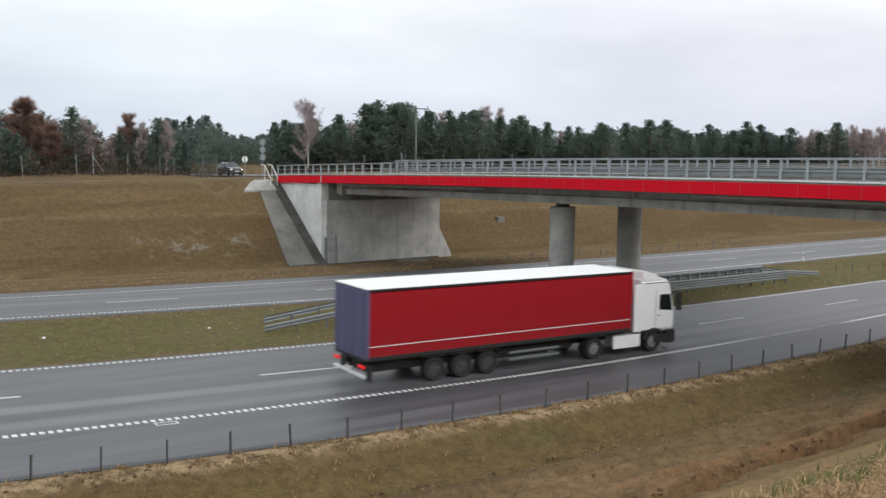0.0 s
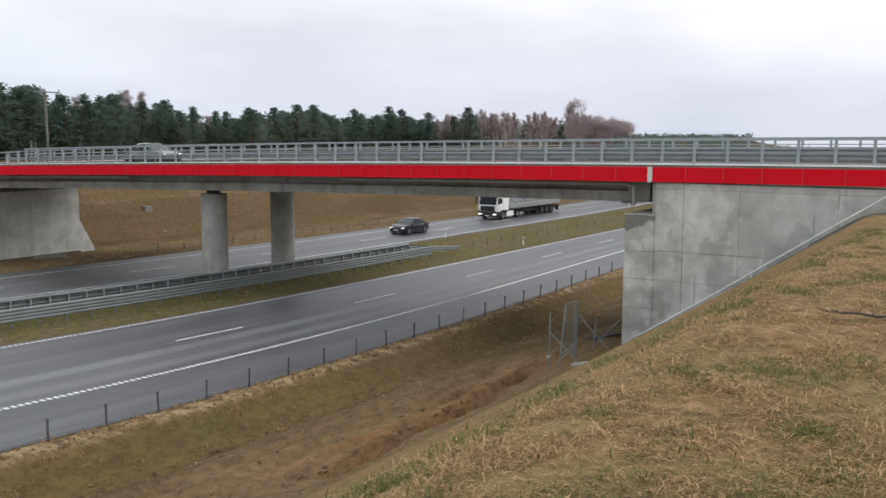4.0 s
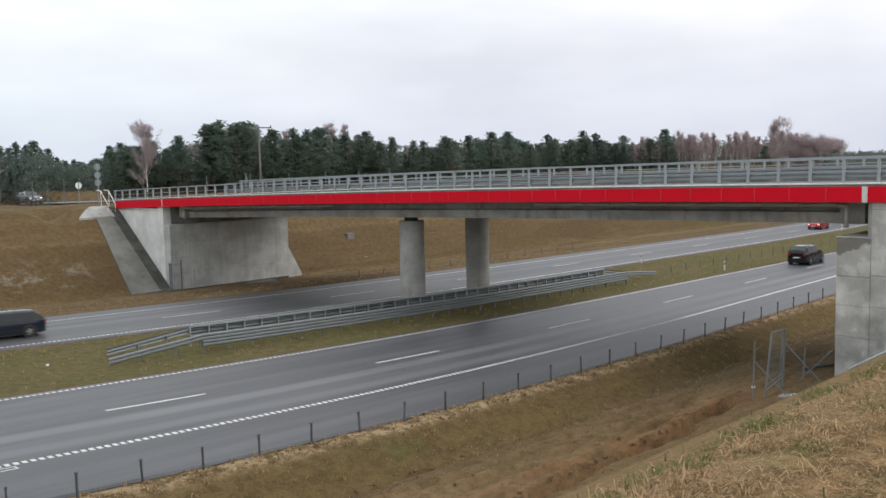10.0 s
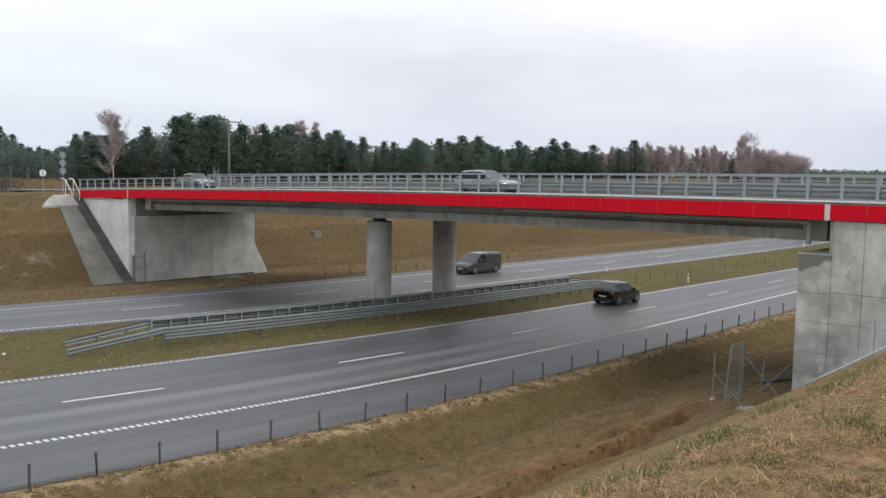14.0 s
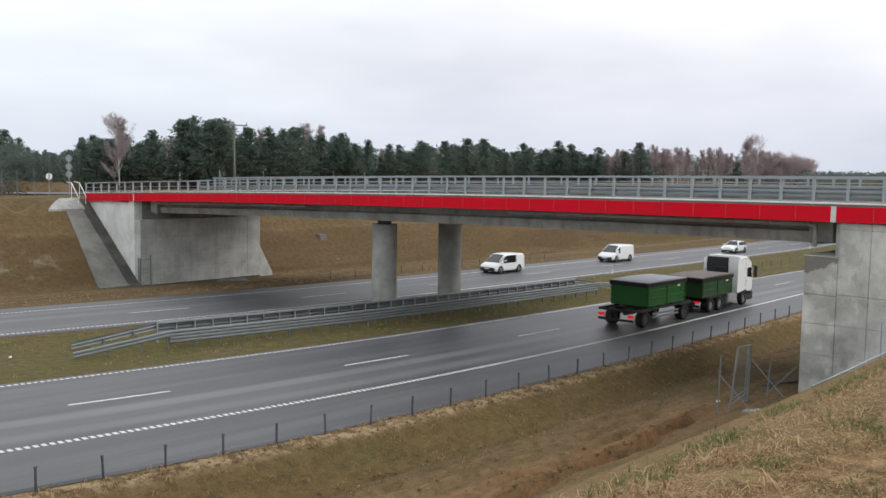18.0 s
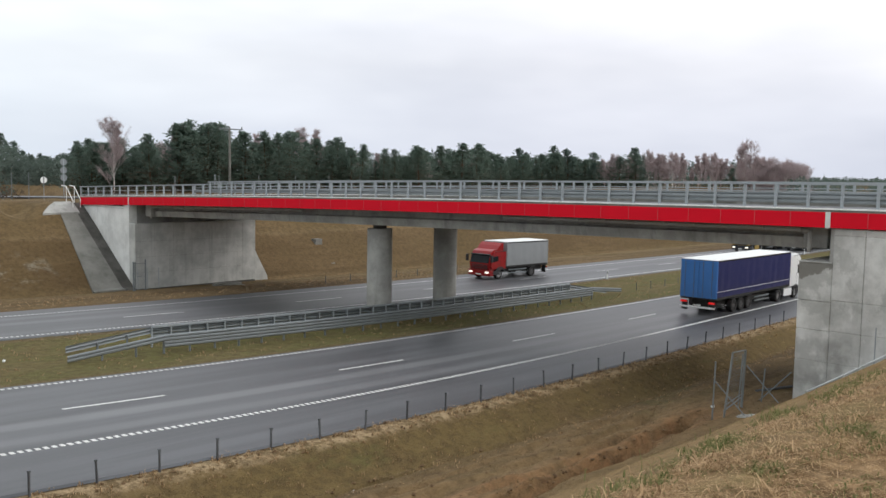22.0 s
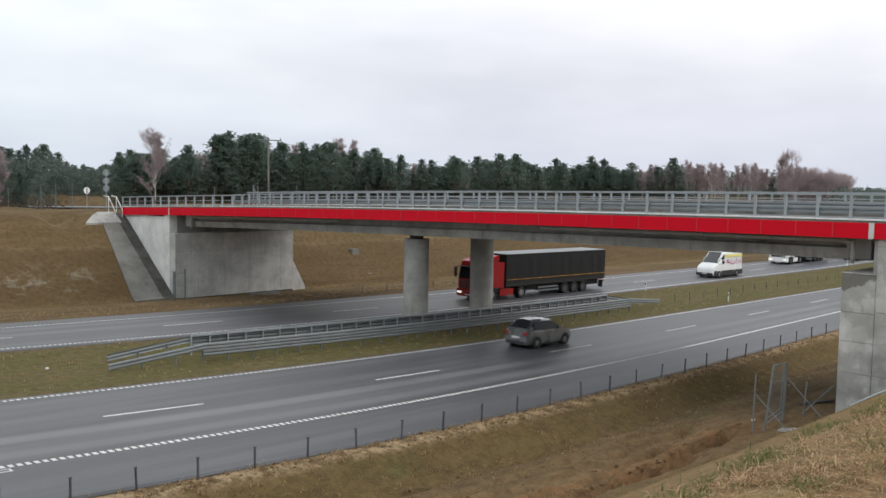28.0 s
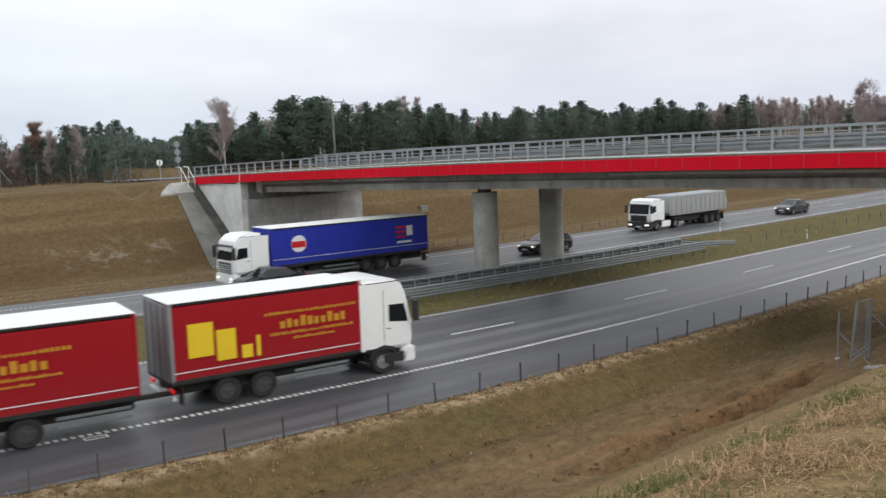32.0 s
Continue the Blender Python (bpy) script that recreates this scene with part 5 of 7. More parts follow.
def place_woods():
    rng = random.Random(7)
    used = set()

    def depth(b):
        return 128 + max(0, b - 22) * 2.1 + (18 - b) * 0.25 * (b < 18)

    def stand(tree, bearing, dist, top):
        """Stand a tree so that it reaches the height top above the road's zero."""
        a = radians(bearing)
        x, y = dist * math.sin(a), dist * math.cos(a)
        if abs(x - 43) < 6.5 and y < 150:
            return
        z = land(x, y, False) - 0.1
        m = pose(x, y, z, rng.uniform(-2, 2), rng.uniform(-2, 2), rng.uniform(0, 360))
        if tree.name not in used:
            used.add(tree.name)
            c = tree
            c.matrix_world = m
        else:
            c = copy_thing(tree, m)
        k = (top - z) / TALL[tree.name]
        wide = (1.2 if bearing < 44 else 1.5) if tree in PINES else 0.92 if bearing > 17.3 else 1.25
        c.scale = (k * wide * rng.uniform(1.0, 1.35), k * wide * rng.uniform(1.0, 1.35), k)

    def top_at(h, dist, b):
        return 8.52 + (h - 3.37) * dist / depth(b)

    b = -11.0
    while b < 68.3:
        near = 0.8 if b < 45 else 0.8 + min(0.16, (b - 45) * 0.02)
        for row in range(3):
            dist = depth(b) * near + row * 5.0 + rng.uniform(-1.8, 1.8)
            bb = b + rng.uniform(-0.5, 0.5)
            if 26.2 < bb < 28.6:
                dist = max(dist, 116)
            high = top_at(tree_line(bb) * (rng.choice((0.5, 0.65, 0.78, 0.88, 1.0, 1.08)) if row < 2 else rng.uniform(0.78, 0.95)), dist, bb)
            if bb < 17.3:
                kind = rng.choices(BARES[2:] + PINES[:2], (2.2, 8, 0.9, 0.9) if row < 2 else (3, 4, 1.2, 1.2))[0]
            elif bb < 19.5:
                kind = rng.choices(PINES + BARES[1:3], (2, 2, 2, 2, 2, 1.2, 1.2))[0]
            elif bb > 56:
                kind = rng.choices(BARES[:3] + PINES[2:4], (3, 3, 3, 1.3, 1.3))[0]
            elif 42.6 < bb < 44.2:
                kind = rng.choices(BARES[1:2] + PINES[:2], (0.6, 1, 1))[0]
            else:
                kind = rng.choices(PINES + BARES[:2], (4, 3, 4, 4, 1.2, 0.35 if row else 0.1, 0.35 if row else 0.1))[0]
            stand(kind, bb, dist, high)
        b += 0.82 * 140 / depth(b)
    # the trees that stand out above the rest
    stand(BARES[0], 27.4, 110, top_at(10.3, 110, 27.4))
    for k in range(22):
        bb = 17.2 + 0.42 * k
        stand(rng.choice(PINES), bb, 158 + rng.uniform(-5, 8), top_at(tree_line(bb) * rng.uniform(0.8, 1.0), 158, bb))
    for bb, h in ((38.1, 10.3), (38.9, 10.1), (35.7, 8.9)):
        stand(BARES[1], bb, 142, top_at(h, 142, bb))
    for bb, up in ((64.75, 2.15), (65.3, 1.35), (66.1, 1.15), (67.0, 1.05), (67.8, 0.75), (59.2, 1.45), (60.6, 1.3), (62.8, 1.2), (57.4, 1.1)):
        stand(BARES[0], bb, 196, 8.52 + 196 * math.tan(radians(up)))
    for bb, h in ((31.3, 9.8), (31.9, 8.8), (32.6, 10.0), (33.3, 9.6), (26.2, 7.6), (22.0, 7.0), (36.1, 9.2), (36.9, 9.0), (25.0, 6.0)):
        d = depth(bb) * 0.8 - 2
        stand(PINES[0], bb, d, top_at(h, d, bb))
    for bb, h in ((9.2, 4.6), (10.6, 4.9), (11.3, 4.2), (4.0, 4.5)):
        stand(PINES[2], bb, 99, top_at(h, 99, bb))
    for bb in (-7, -5.2, -3.4, -1.6, 0.4, 2.2, 3.9, 6.2, 7.4, 8.3):
        stand(BARES[2], bb, 112, top_at(9.4 * rng.uniform(0.9, 1.1), 112, bb))


TALL = {t.name: max(v.co.z for c in t.children for v in c.data.vertices) for t in PINES + BARES}
place_woods()


def clumps(name, label, category, material, spots, size, n, rng):
    """Many small loose crowns in one mesh: spots of x, y, z, radius, height."""
    verts, faces = [], []
    for x, y, z, r, h in spots:
        for _ in range(n):
            f = rng.random()
            w = r * math.sqrt(max(0.05, 1 - f * f * 0.9))
            a, q = rng.uniform(0, 6.283), rng.random() ** 0.5
            needle_clump(verts, faces, Vector((x + math.cos(a) * w * q, y + math.sin(a) * w * q, z + h * f)), size * rng.uniform(0.6, 1.3), 2, rng)
    return tagged(from_arrays(name, verts, faces, material), label, category, kind="stuff")


def far_woods():
    rng = random.Random(3)
    spots, low = [], []
    for b0, b1, d0, d1, n, hi in ((-25, 60, 24, 60, 1700, 6.6), (58, 67, 40, 80, 160, 6.0), (60, 110, 300, 500, 1200, 0.0), (66, 112, 30, 200, 1300, 0.0), (-60, -25, 80, 300, 300, 6.0)):
        for _ in range(n):
            g = rng.uniform(b0, b1)
            b, d = radians(g), 110 + max(0, g - 22) * 1.9 * (g < 67) + rng.uniform(d0, d1)
            x, y = d * math.sin(b), d * math.cos(b)
            z = land(x, y, False)
            if abs(x - 43) < 6.5 and y < 150 or -14 < g < 12 and rng.random() < 0.6:
                continue
            top = 8.52 - d * rng.uniform(*((0.0022, 0.006) if g < 75 else (0.0148, 0.0175) if g < 78.2 else (0.019, 0.022))) if hi == 0 else 4.6 + hi * rng.uniform(0.6, 1.1) if not -12 < g < 66 else 8.52 + (tree_line(g) * rng.uniform(0.62, 0.86) - 3.37) * d / (128 + max(0, g - 22) * 2.1)
            spots.append((x, y, z, rng.uniform(1.3, 2.4), max(0.6, top - z)))
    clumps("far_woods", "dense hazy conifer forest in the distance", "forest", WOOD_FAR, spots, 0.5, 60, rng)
    for _ in range(1500):
        g = rng.uniform(-14, 56)
        b, d = radians(g), (128 + max(0, g - 22) * 2.1) * 0.8 + rng.uniform(-7, 8)
        x, y = d * math.sin(b), d * math.cos(b)
        if abs(x - 43) < 6:
            continue
        low.append((x, y, land(x, y, False) - 0.1, rng.uniform(0.5, 1.0), rng.uniform(0.4, 1.5)))
    thick = []
    for _ in range(420):
        g = rng.uniform(-14, 17.2)
        b, d = radians(g), 128 * 0.8 + rng.uniform(-1, 16)
        x, y = d * math.sin(b), d * math.cos(b)
        thick.append((x, y, land(x, y, False) - 0.1, rng.uniform(0.8, 1.6), rng.uniform(1.5, 4.6)))
    clumps("thicket", "dense brown leafless thicket under the russet trees", "bush", THICKET, thick, 0.28, 55, rng)
    clumps("undergrowth", "brown leafless undergrowth at the foot of the wood", "bush", SCRUB, low, 0.2, 18, rng)


far_woods()


# ---- grass near the camera ----
def grass(name, spots, material, label, rng, tall, wide, count, flat):
    verts, faces = [], []
    for x, y, s in spots:
        z = land(x, y)
        for _ in range(count):
            a = rng.uniform(0, 6.283)
            px, py = x + rng.gauss(0, 0.07 * s), y + rng.gauss(0, 0.07 * s)
            h, lean = tall * s * rng.uniform(0.5, 1.2), rng.uniform(0.2, 1.0) * flat
            d = Vector((math.cos(a), math.sin(a), 0))
            u = Vector((-d.y, d.x, 0)) * wide * rng.uniform(0.6, 1.3)
            p = Vector((px, py, z - 0.02))
            q = p + d * h * lean * 0.5 + Vector((0, 0, h * 0.75 / max(1.0, flat)))
            r = p + d * h * lean * 1.5 + Vector((0, 0, h * (1.0 - 0.45 * flat)))
            k = len(verts)
            verts += [p - u, p + u, q + u * 0.7, q - u * 0.7, r]
            faces += [(k, k + 1, k + 2, k + 3), (k + 3, k + 2, k + 4)]
    return tagged(from_arrays(name, verts, faces, material), label, "grass", kind="stuff")


def straw(name, spots, material, label, rng, count):
    """Matted stalks that lie nearly flat."""
    verts, faces = [], []
    for x, y, s in spots:
        z = land(x, y)
        for _ in range(count):
            a = rng.uniform(0, 6.283)
            px, py = x + rng.gauss(0, 0.14), y + rng.gauss(0, 0.14)
            ln = s * (0.02 + 0.11 * rng.random() ** 1.6)
            d = Vector((math.cos(a), math.sin(a), rng.uniform(-0.1, 0.35)))
            u = Vector((-d.y, d.x, 0)) * rng.uniform(0.0010, 0.0026) * s
            p = Vector((px, py, land(px, py, False) - land(x, y, False) + z + rng.uniform(-0.012, 0.015)))
            q = p + d * ln * 0.6
            r = p + d * ln + Vector((0, 0, -0.03 * rng.random()))
            k = len(verts)
            verts += [p - u, p + u, q + u, q - u, r]
            faces += [(k, k + 1, k + 2, k + 3), (k + 3, k + 2, k + 4)]
    return tagged(from_arrays(name, verts, faces, material), label, "grass", kind="stuff")


def near_grass():
    rng = random.Random(5)
    dry, green, edge, tuft = [], [], [], []
    for _ in range(14000):
        d = 1.8 + 17 * rng.random() ** 1.6
        b = radians(rng.uniform(38, 96))
        x, y = d * math.sin(b), d * math.cos(b)
        if y < -2 or y > 3.3 + 0.7 * noise.noise((x * 0.8, 3.0, 1.0)):
            continue
        n = noise.noise((x * 0.6, y * 0.6, 8.0))
        m = noise.noise((x * 2.1, y * 2.1, 3.0))
        if m < -0.10 and rng.random() < 0.75:
            continue
        if m > 0.0 and rng.random() < 0.36:
            tuft.append((x, y, rng.uniform(0.5, 1.1)))
        if n > 0.15 and rng.random() < 0.12:
            green.append((x, y, rng.uniform(0.25, 0.5)))
        else:
            dry.append((x, y, rng.uniform(0.7, 1.1) * min(1.5, 0.6 + d / 14)))
    for _ in range(900):
        x, y = rng.uniform(9, 34), rng.uniform(0.0, 3.4)
        (dry if rng.random() < 0.9 else green).append((x, y, rng.uniform(0.5, 0.9)))
    for _ in range(120):
        along = rng.random()
        cx, cy, r = 3.2 + 20 * along * along, rng.choice((rng.uniform(0.4, 2.8), rng.uniform(2.6, 3.5))), rng.uniform(0.08, 0.3)
        for _ in range(rng.randint(5, 20)):
            green.append((cx + rng.gauss(0, r), cy + rng.gauss(0, r * 0.6), rng.uniform(0.4, 1.25)))
    for _ in range(4200):
        x = rng.uniform(-6, 75)
        lane = rng.choice((rng.uniform(19.0, 23.6), rng.uniform(22.6, 23.7), rng.uniform(36.1, 45.6), rng.uniform(54.8, 60)))
        edge.append((x, road_y(lane, x), rng.uniform(0.5, 1.2)))
    bank = []
    for _ in range(6500):
        x = rng.uniform(4, 44)
        lane = rng.uniform(15.0, 22.6)
        if noise.noise((x * 0.35, lane * 1.9, 4.0)) < -0.02:
            continue
        bank.append((x, road_y(lane, x), rng.uniform(0.4, 1.1)))
    grass("bank_grass", bank, BRUSH, "dull brown withered grass on the eroded bank", rng, 0.10, 0.010, 5, 0.8)
    straw("dry_grass", dry, STRAW, "matted dry straw-coloured grass on the near slope", rng, 24)
    grass("withered_tufts", tuft, STRAW, "bent pale withered grass tufts on the near slope", rng, 0.10, 0.0042, 20, 1.6)
    grass("green_grass", green, BLADE, "fresh green grass tufts among dry stalks", rng, 0.072, 0.0042, 22, 1.2)
    grass("verge_grass", edge, STRAW, "withered grass tufts along the verges", rng, 0.14, 0.012, 6, 0.7)


near_grass()


def clods():
    """Crumbled soil along the rills and sods on the sandy strip."""
    rng = random.Random(9)
    verts, faces = [], []
    spots = []
    for mid, drift, x0, x1, n in ((16.75, 0.085, 17.0, 34.0, 90), (17.45, 0.05, 19.0, 31.0, 25), (18.45, 0.03, 16.0, 34.0, 30), (20.9, 0.0, 4.0, 33.0, 50)):
        for _ in range(n):
            x = rng.uniform(x0, x1)
            spots.append((x, mid + drift * (x - 27) + 0.28 * noise.noise((x * 0.4, mid, 2.0)) + abs(rng.gauss(0, 0.07)) * (1 if mid < 17 else 2.5), 0.02 + 0.075 * rng.random() ** 2.0))
    for _ in range(600):
        spots.append((rng.uniform(-4, 44), rng.uniform(22.7, 23.8), 0.015 + 0.06 * rng.random() ** 2))
    for x, lane, r in spots:
        y = road_y(lane, x)
        c = Vector((x, y, land(x, y) + r * 0.2))
        k = len(verts)
        verts += [c + Vector(d) * r * rng.uniform(0.6, 1.4) for d in ((1.3, 0, 0), (0, 1, 0), (-1.3, 0, 0), (0, -1, 0), (0, 0, 0.7), (0, 0, -0.7))]
        faces += [(k + i, k + (i + 1) % 4, k + 4) for i in range(4)] + [(k + (i + 1) % 4, k + i, k + 5) for i in range(4)]
    tagged(from_arrays("soil_clods", verts, faces, CLOD), "dark crumbled soil clods along rain-cut rills", "soil", kind="stuff")


clods()
# ---- vehicles: each is built round its middle on the road, its nose towards +x ----
PAINTS = {}


def paint(key, color, metal=0.0, rough=0.28, dirt=0.18):
    if key not in PAINTS:
        PAINTS[key] = plain(key, color, rough, metal, vary=0.06, scale=1.0, grain=80, bump=0.0, coat=(0.75 if rough < 0.3 else 0.3) if rough < 0.4 else 0.0, dirt=dirt, spec=0.06 if rough < 0.3 else 0.22)
    return PAINTS[key]


BLACK_CAR = paint("black_car_paint", (0.005, 0.0055, 0.007), dirt=0.03)
BLUE_CAR = paint("dark_blue_grey_car_paint", (0.010, 0.015, 0.026), 0.0, dirt=0.04)
SILVER_CAR = paint("silver_car_paint", (0.27, 0.285, 0.30), 0.45)
DUSK_CAR = paint("dark_silver_car_paint", (0.20, 0.21, 0.22), 0.5)
GREY_CAR = paint("grey_car_paint", (0.055, 0.06, 0.066), 0.3)
GREEN_CAR = paint("grey_green_car_paint", (0.16, 0.19, 0.17), 0.4)
WHITE_CAR = paint("white_car_paint", (0.83, 0.84, 0.84), dirt=0.1)
RED_CAR = paint("red_car_paint", (0.42, 0.014, 0.02))
RED_CAB = paint("red_cab_paint", (0.27, 0.005, 0.008), rough=0.35)
WHITE_CAB = paint("white_cab_paint", (0.85, 0.86, 0.86), rough=0.32, dirt=0.08)
GOLD_CAB = paint("yellow_gold_cab_paint", (0.45, 0.30, 0.07), 0.2, 0.35)
GREEN_STEEL = paint("green_container_paint", (0.012, 0.105, 0.018), rough=0.5, dirt=0.3)
GREEN_DULL = paint("dull_dirty_green_container_paint", (0.014, 0.070, 0.018), rough=0.6, dirt=0.55)
RED_TARP = paint("red_tarpaulin", (0.31, 0.005, 0.012), rough=0.55, dirt=0.2)
BLUE_TARP = paint("dark_blue_tarpaulin", (0.011, 0.015, 0.090), rough=0.5, dirt=0.3)
BRIGHT_BLUE = paint("bright_blue_tarpaulin", (0.02, 0.035, 0.33), rough=0.5, dirt=0.12)
BLACK_TARP = paint("black_tarpaulin", (0.012, 0.012, 0.013), rough=0.5, dirt=0.2)
GREY_TARP = paint("light_grey_tarpaulin", (0.26, 0.27, 0.28), rough=0.55, dirt=0.35)
WHITE_TARP = paint("white_roof_tarpaulin", (0.78, 0.79, 0.78), rough=0.55, dirt=0.1)
DOOR_BLUE = paint("pale_blue_rear_doors", (0.07, 0.22, 0.55), rough=0.5, dirt=0.3)
DOOR_PURPLE = paint("dull_violet_rear_doors", (0.11, 0.105, 0.20), rough=0.5, dirt=0.3)
ALU = paint("ribbed_aluminium_sheet", (0.45, 0.46, 0.47), 0.5, 0.42, dirt=0.3)
BROWN_TARP = paint("dull_brown_cover_tarpaulin", (0.16, 0.13, 0.12), rough=0.7, dirt=0.2)
ORANGE_PRINT = paint("orange_print", (0.55, 0.27, 0.03), rough=0.5, dirt=0.05)
GREY_TARP_TOP = paint("grey_cover_tarpaulin", (0.33, 0.35, 0.38), rough=0.6, dirt=0.2)
YELLOW_PRINT = paint("yellow_print", (0.78, 0.55, 0.03), rough=0.5, dirt=0.05)
WHITE_PRINT = paint("white_print", (0.75, 0.75, 0.75), rough=0.5, dirt=0.05)
PALE_PRINT = paint("pale_yellow_print", (0.80, 0.72, 0.20), rough=0.5, dirt=0.05)
PINK_PRINT = paint("violet_print", (0.50, 0.14, 0.30), rough=0.4, dirt=0.05)
RED_PRINT = paint("red_print", (0.55, 0.02, 0.03), rough=0.4, dirt=0.05)

WHEELS = {}


def wheel_mesh(r, w, rim):
    key = (r, w, rim.name)
    if key not in WHEELS:
        n = 20
        prof = [(r * 0.60, -w * 0.46), (r * 0.93, -w * 0.5), (r, -w * 0.36), (r, w * 0.36), (r * 0.93, w * 0.5), (r * 0.60, w * 0.46)]
        v, f = [], []
        for i in range(n):
            a = 6.28318 * i / n
            v += [(math.cos(a) * q, y, math.sin(a) * q) for q, y in prof]
        for i in range(n):
            for j in range(5):
                p, q = i * 6 + j, ((i + 1) % n) * 6 + j
                f.append((p, q, q + 1, p + 1))
        tyre = bpy.data.meshes.new("tyre")
        tyre.from_pydata(v, [], f)
        tyre.materials.append(RUBBER)
        bm = bmesh.new()
        tube(bm, (0, -w * 0.34, 0), (0, w * 0.34, 0), r * 0.62, n=20)
        for s in (-1, 1):
            tube(bm, (0, s * w * 0.34, 0), (0, s * w * 0.44, 0), r * 0.24, r * 0.16, n=10)
            for k in range(5):
                a = 6.28318 * k / 5
                box(bm, r * 0.2, r * 0.58, -0.05 * r * 2, 0.05 * r * 2, -0.02, 0.02, m=Matrix.Translation((0, s * w * 0.36, 0)) @ Matrix.Rotation(a, 4, "Y") @ Matrix.Rotation(radians(90), 4, "X"))
        disc = bpy.data.meshes.new("rim")
        bm.to_mesh(disc)
        bm.free()
        disc.materials.append(rim)
        WHEELS[key] = (tyre, disc)
    return WHEELS[key]


def wheel(parent, x, y, r, w, rim=None):
    tyre, disc = wheel_mesh(r, w, rim or RIM)
    t = new("wheel", tyre)
    t.parent, t.location = parent, (x, y, r)
    d = new("rim", disc)
    d.parent = t


def rings_mesh(rings, pick=None, cap=(True, True)):
    """Skin a row of rings; pick(i, j) keeps a face. Gives a bmesh."""
    bm = bmesh.new()
    vs = [[bm.verts.new(p) for p in r] for r in rings]
    k = len(rings[0])
    for i in range(len(vs) - 1):
        for j in range(k):
            if pick is None or pick(i, j):
                bm.faces.new((vs[i][j], vs[i + 1][j], vs[i + 1][(j + 1) % k], vs[i][(j + 1) % k]))
    if pick is None:
        if cap[0]:
            bm.faces.new(vs[0])
        if cap[1]:
            bm.faces.new(vs[-1][::-1])
    else:
        bmesh.ops.delete(bm, geom=[v for v in bm.verts if not v.link_faces], context="VERTS")
    bmesh.ops.recalc_face_normals(bm, faces=bm.faces[:])
    return bm


def proud(bm, d, out):
    """Lift loose faces off the body, to the side that out names."""
    bm.normal_update()
    bmesh.ops.reverse_faces(bm, faces=[f for f in bm.faces if f.normal.dot(Vector(out)) < 0])
    bm.normal_update()
    for v in bm.verts:
        v.co += v.normal * d
    return bm


SHAPES = {
    # stations: x / length from the tail, waist height, top height, waist half width, top half width (shares of size)
    "hatch": ((0.00, .60, .62, .84, .80), (0.02, .62, .66, .90, .80), (0.05, .635, .70, .93, .76), (0.17, .64, .985, .97, .70), (0.34, .635, 1.0, .99, .72), (0.55, .625, .985, 1.0, .72), (0.74, .61, .63, 1.0, .90), (0.86, .56, .575, .97, .86), (0.96, .47, .50, .90, .80), (1.0, .38, .40, .80, .72)),
    "estate": ((0.00, .60, .62, .84, .80), (0.015, .62, .68, .90, .80), (0.04, .635, .74, .93, .76), (0.12, .64, .965, .97, .70), (0.34, .635, 1.0, .99, .72), (0.54, .625, .985, 1.0, .72), (0.73, .61, .63, 1.0, .90), (0.87, .56, .575, .97, .86), (0.96, .47, .50, .90, .80), (1.0, .38, .40, .80, .72)),
    "saloon": ((0.00, .58, .60, .82, .78), (0.02, .62, .64, .90, .84), (0.14, .65, .67, .95, .86), (0.28, .645, .96, .98, .68), (0.42, .64, 1.0, .99, .71), (0.56, .63, .98, 1.0, .71), (0.73, .61, .63, 1.0, .90), (0.87, .56, .575, .97, .86), (0.96, .47, .50, .90, .80), (1.0, .38, .40, .80, .72)),
    "van": ((0.00, .50, .52, .90, .88), (0.005, .52, .93, .95, .88), (0.03, .53, .98, .98, .90), (0.30, .54, 1.0, 1.0, .91), (0.50, .54, 1.0, 1.0, .90), (0.64, .53, .97, 1.0, .86), (0.83, .52, .54, 1.0, .88), (0.92, .46, .48, .97, .86), (0.98, .38, .40, .92, .82), (1.0, .30, .32, .84, .76)),
}


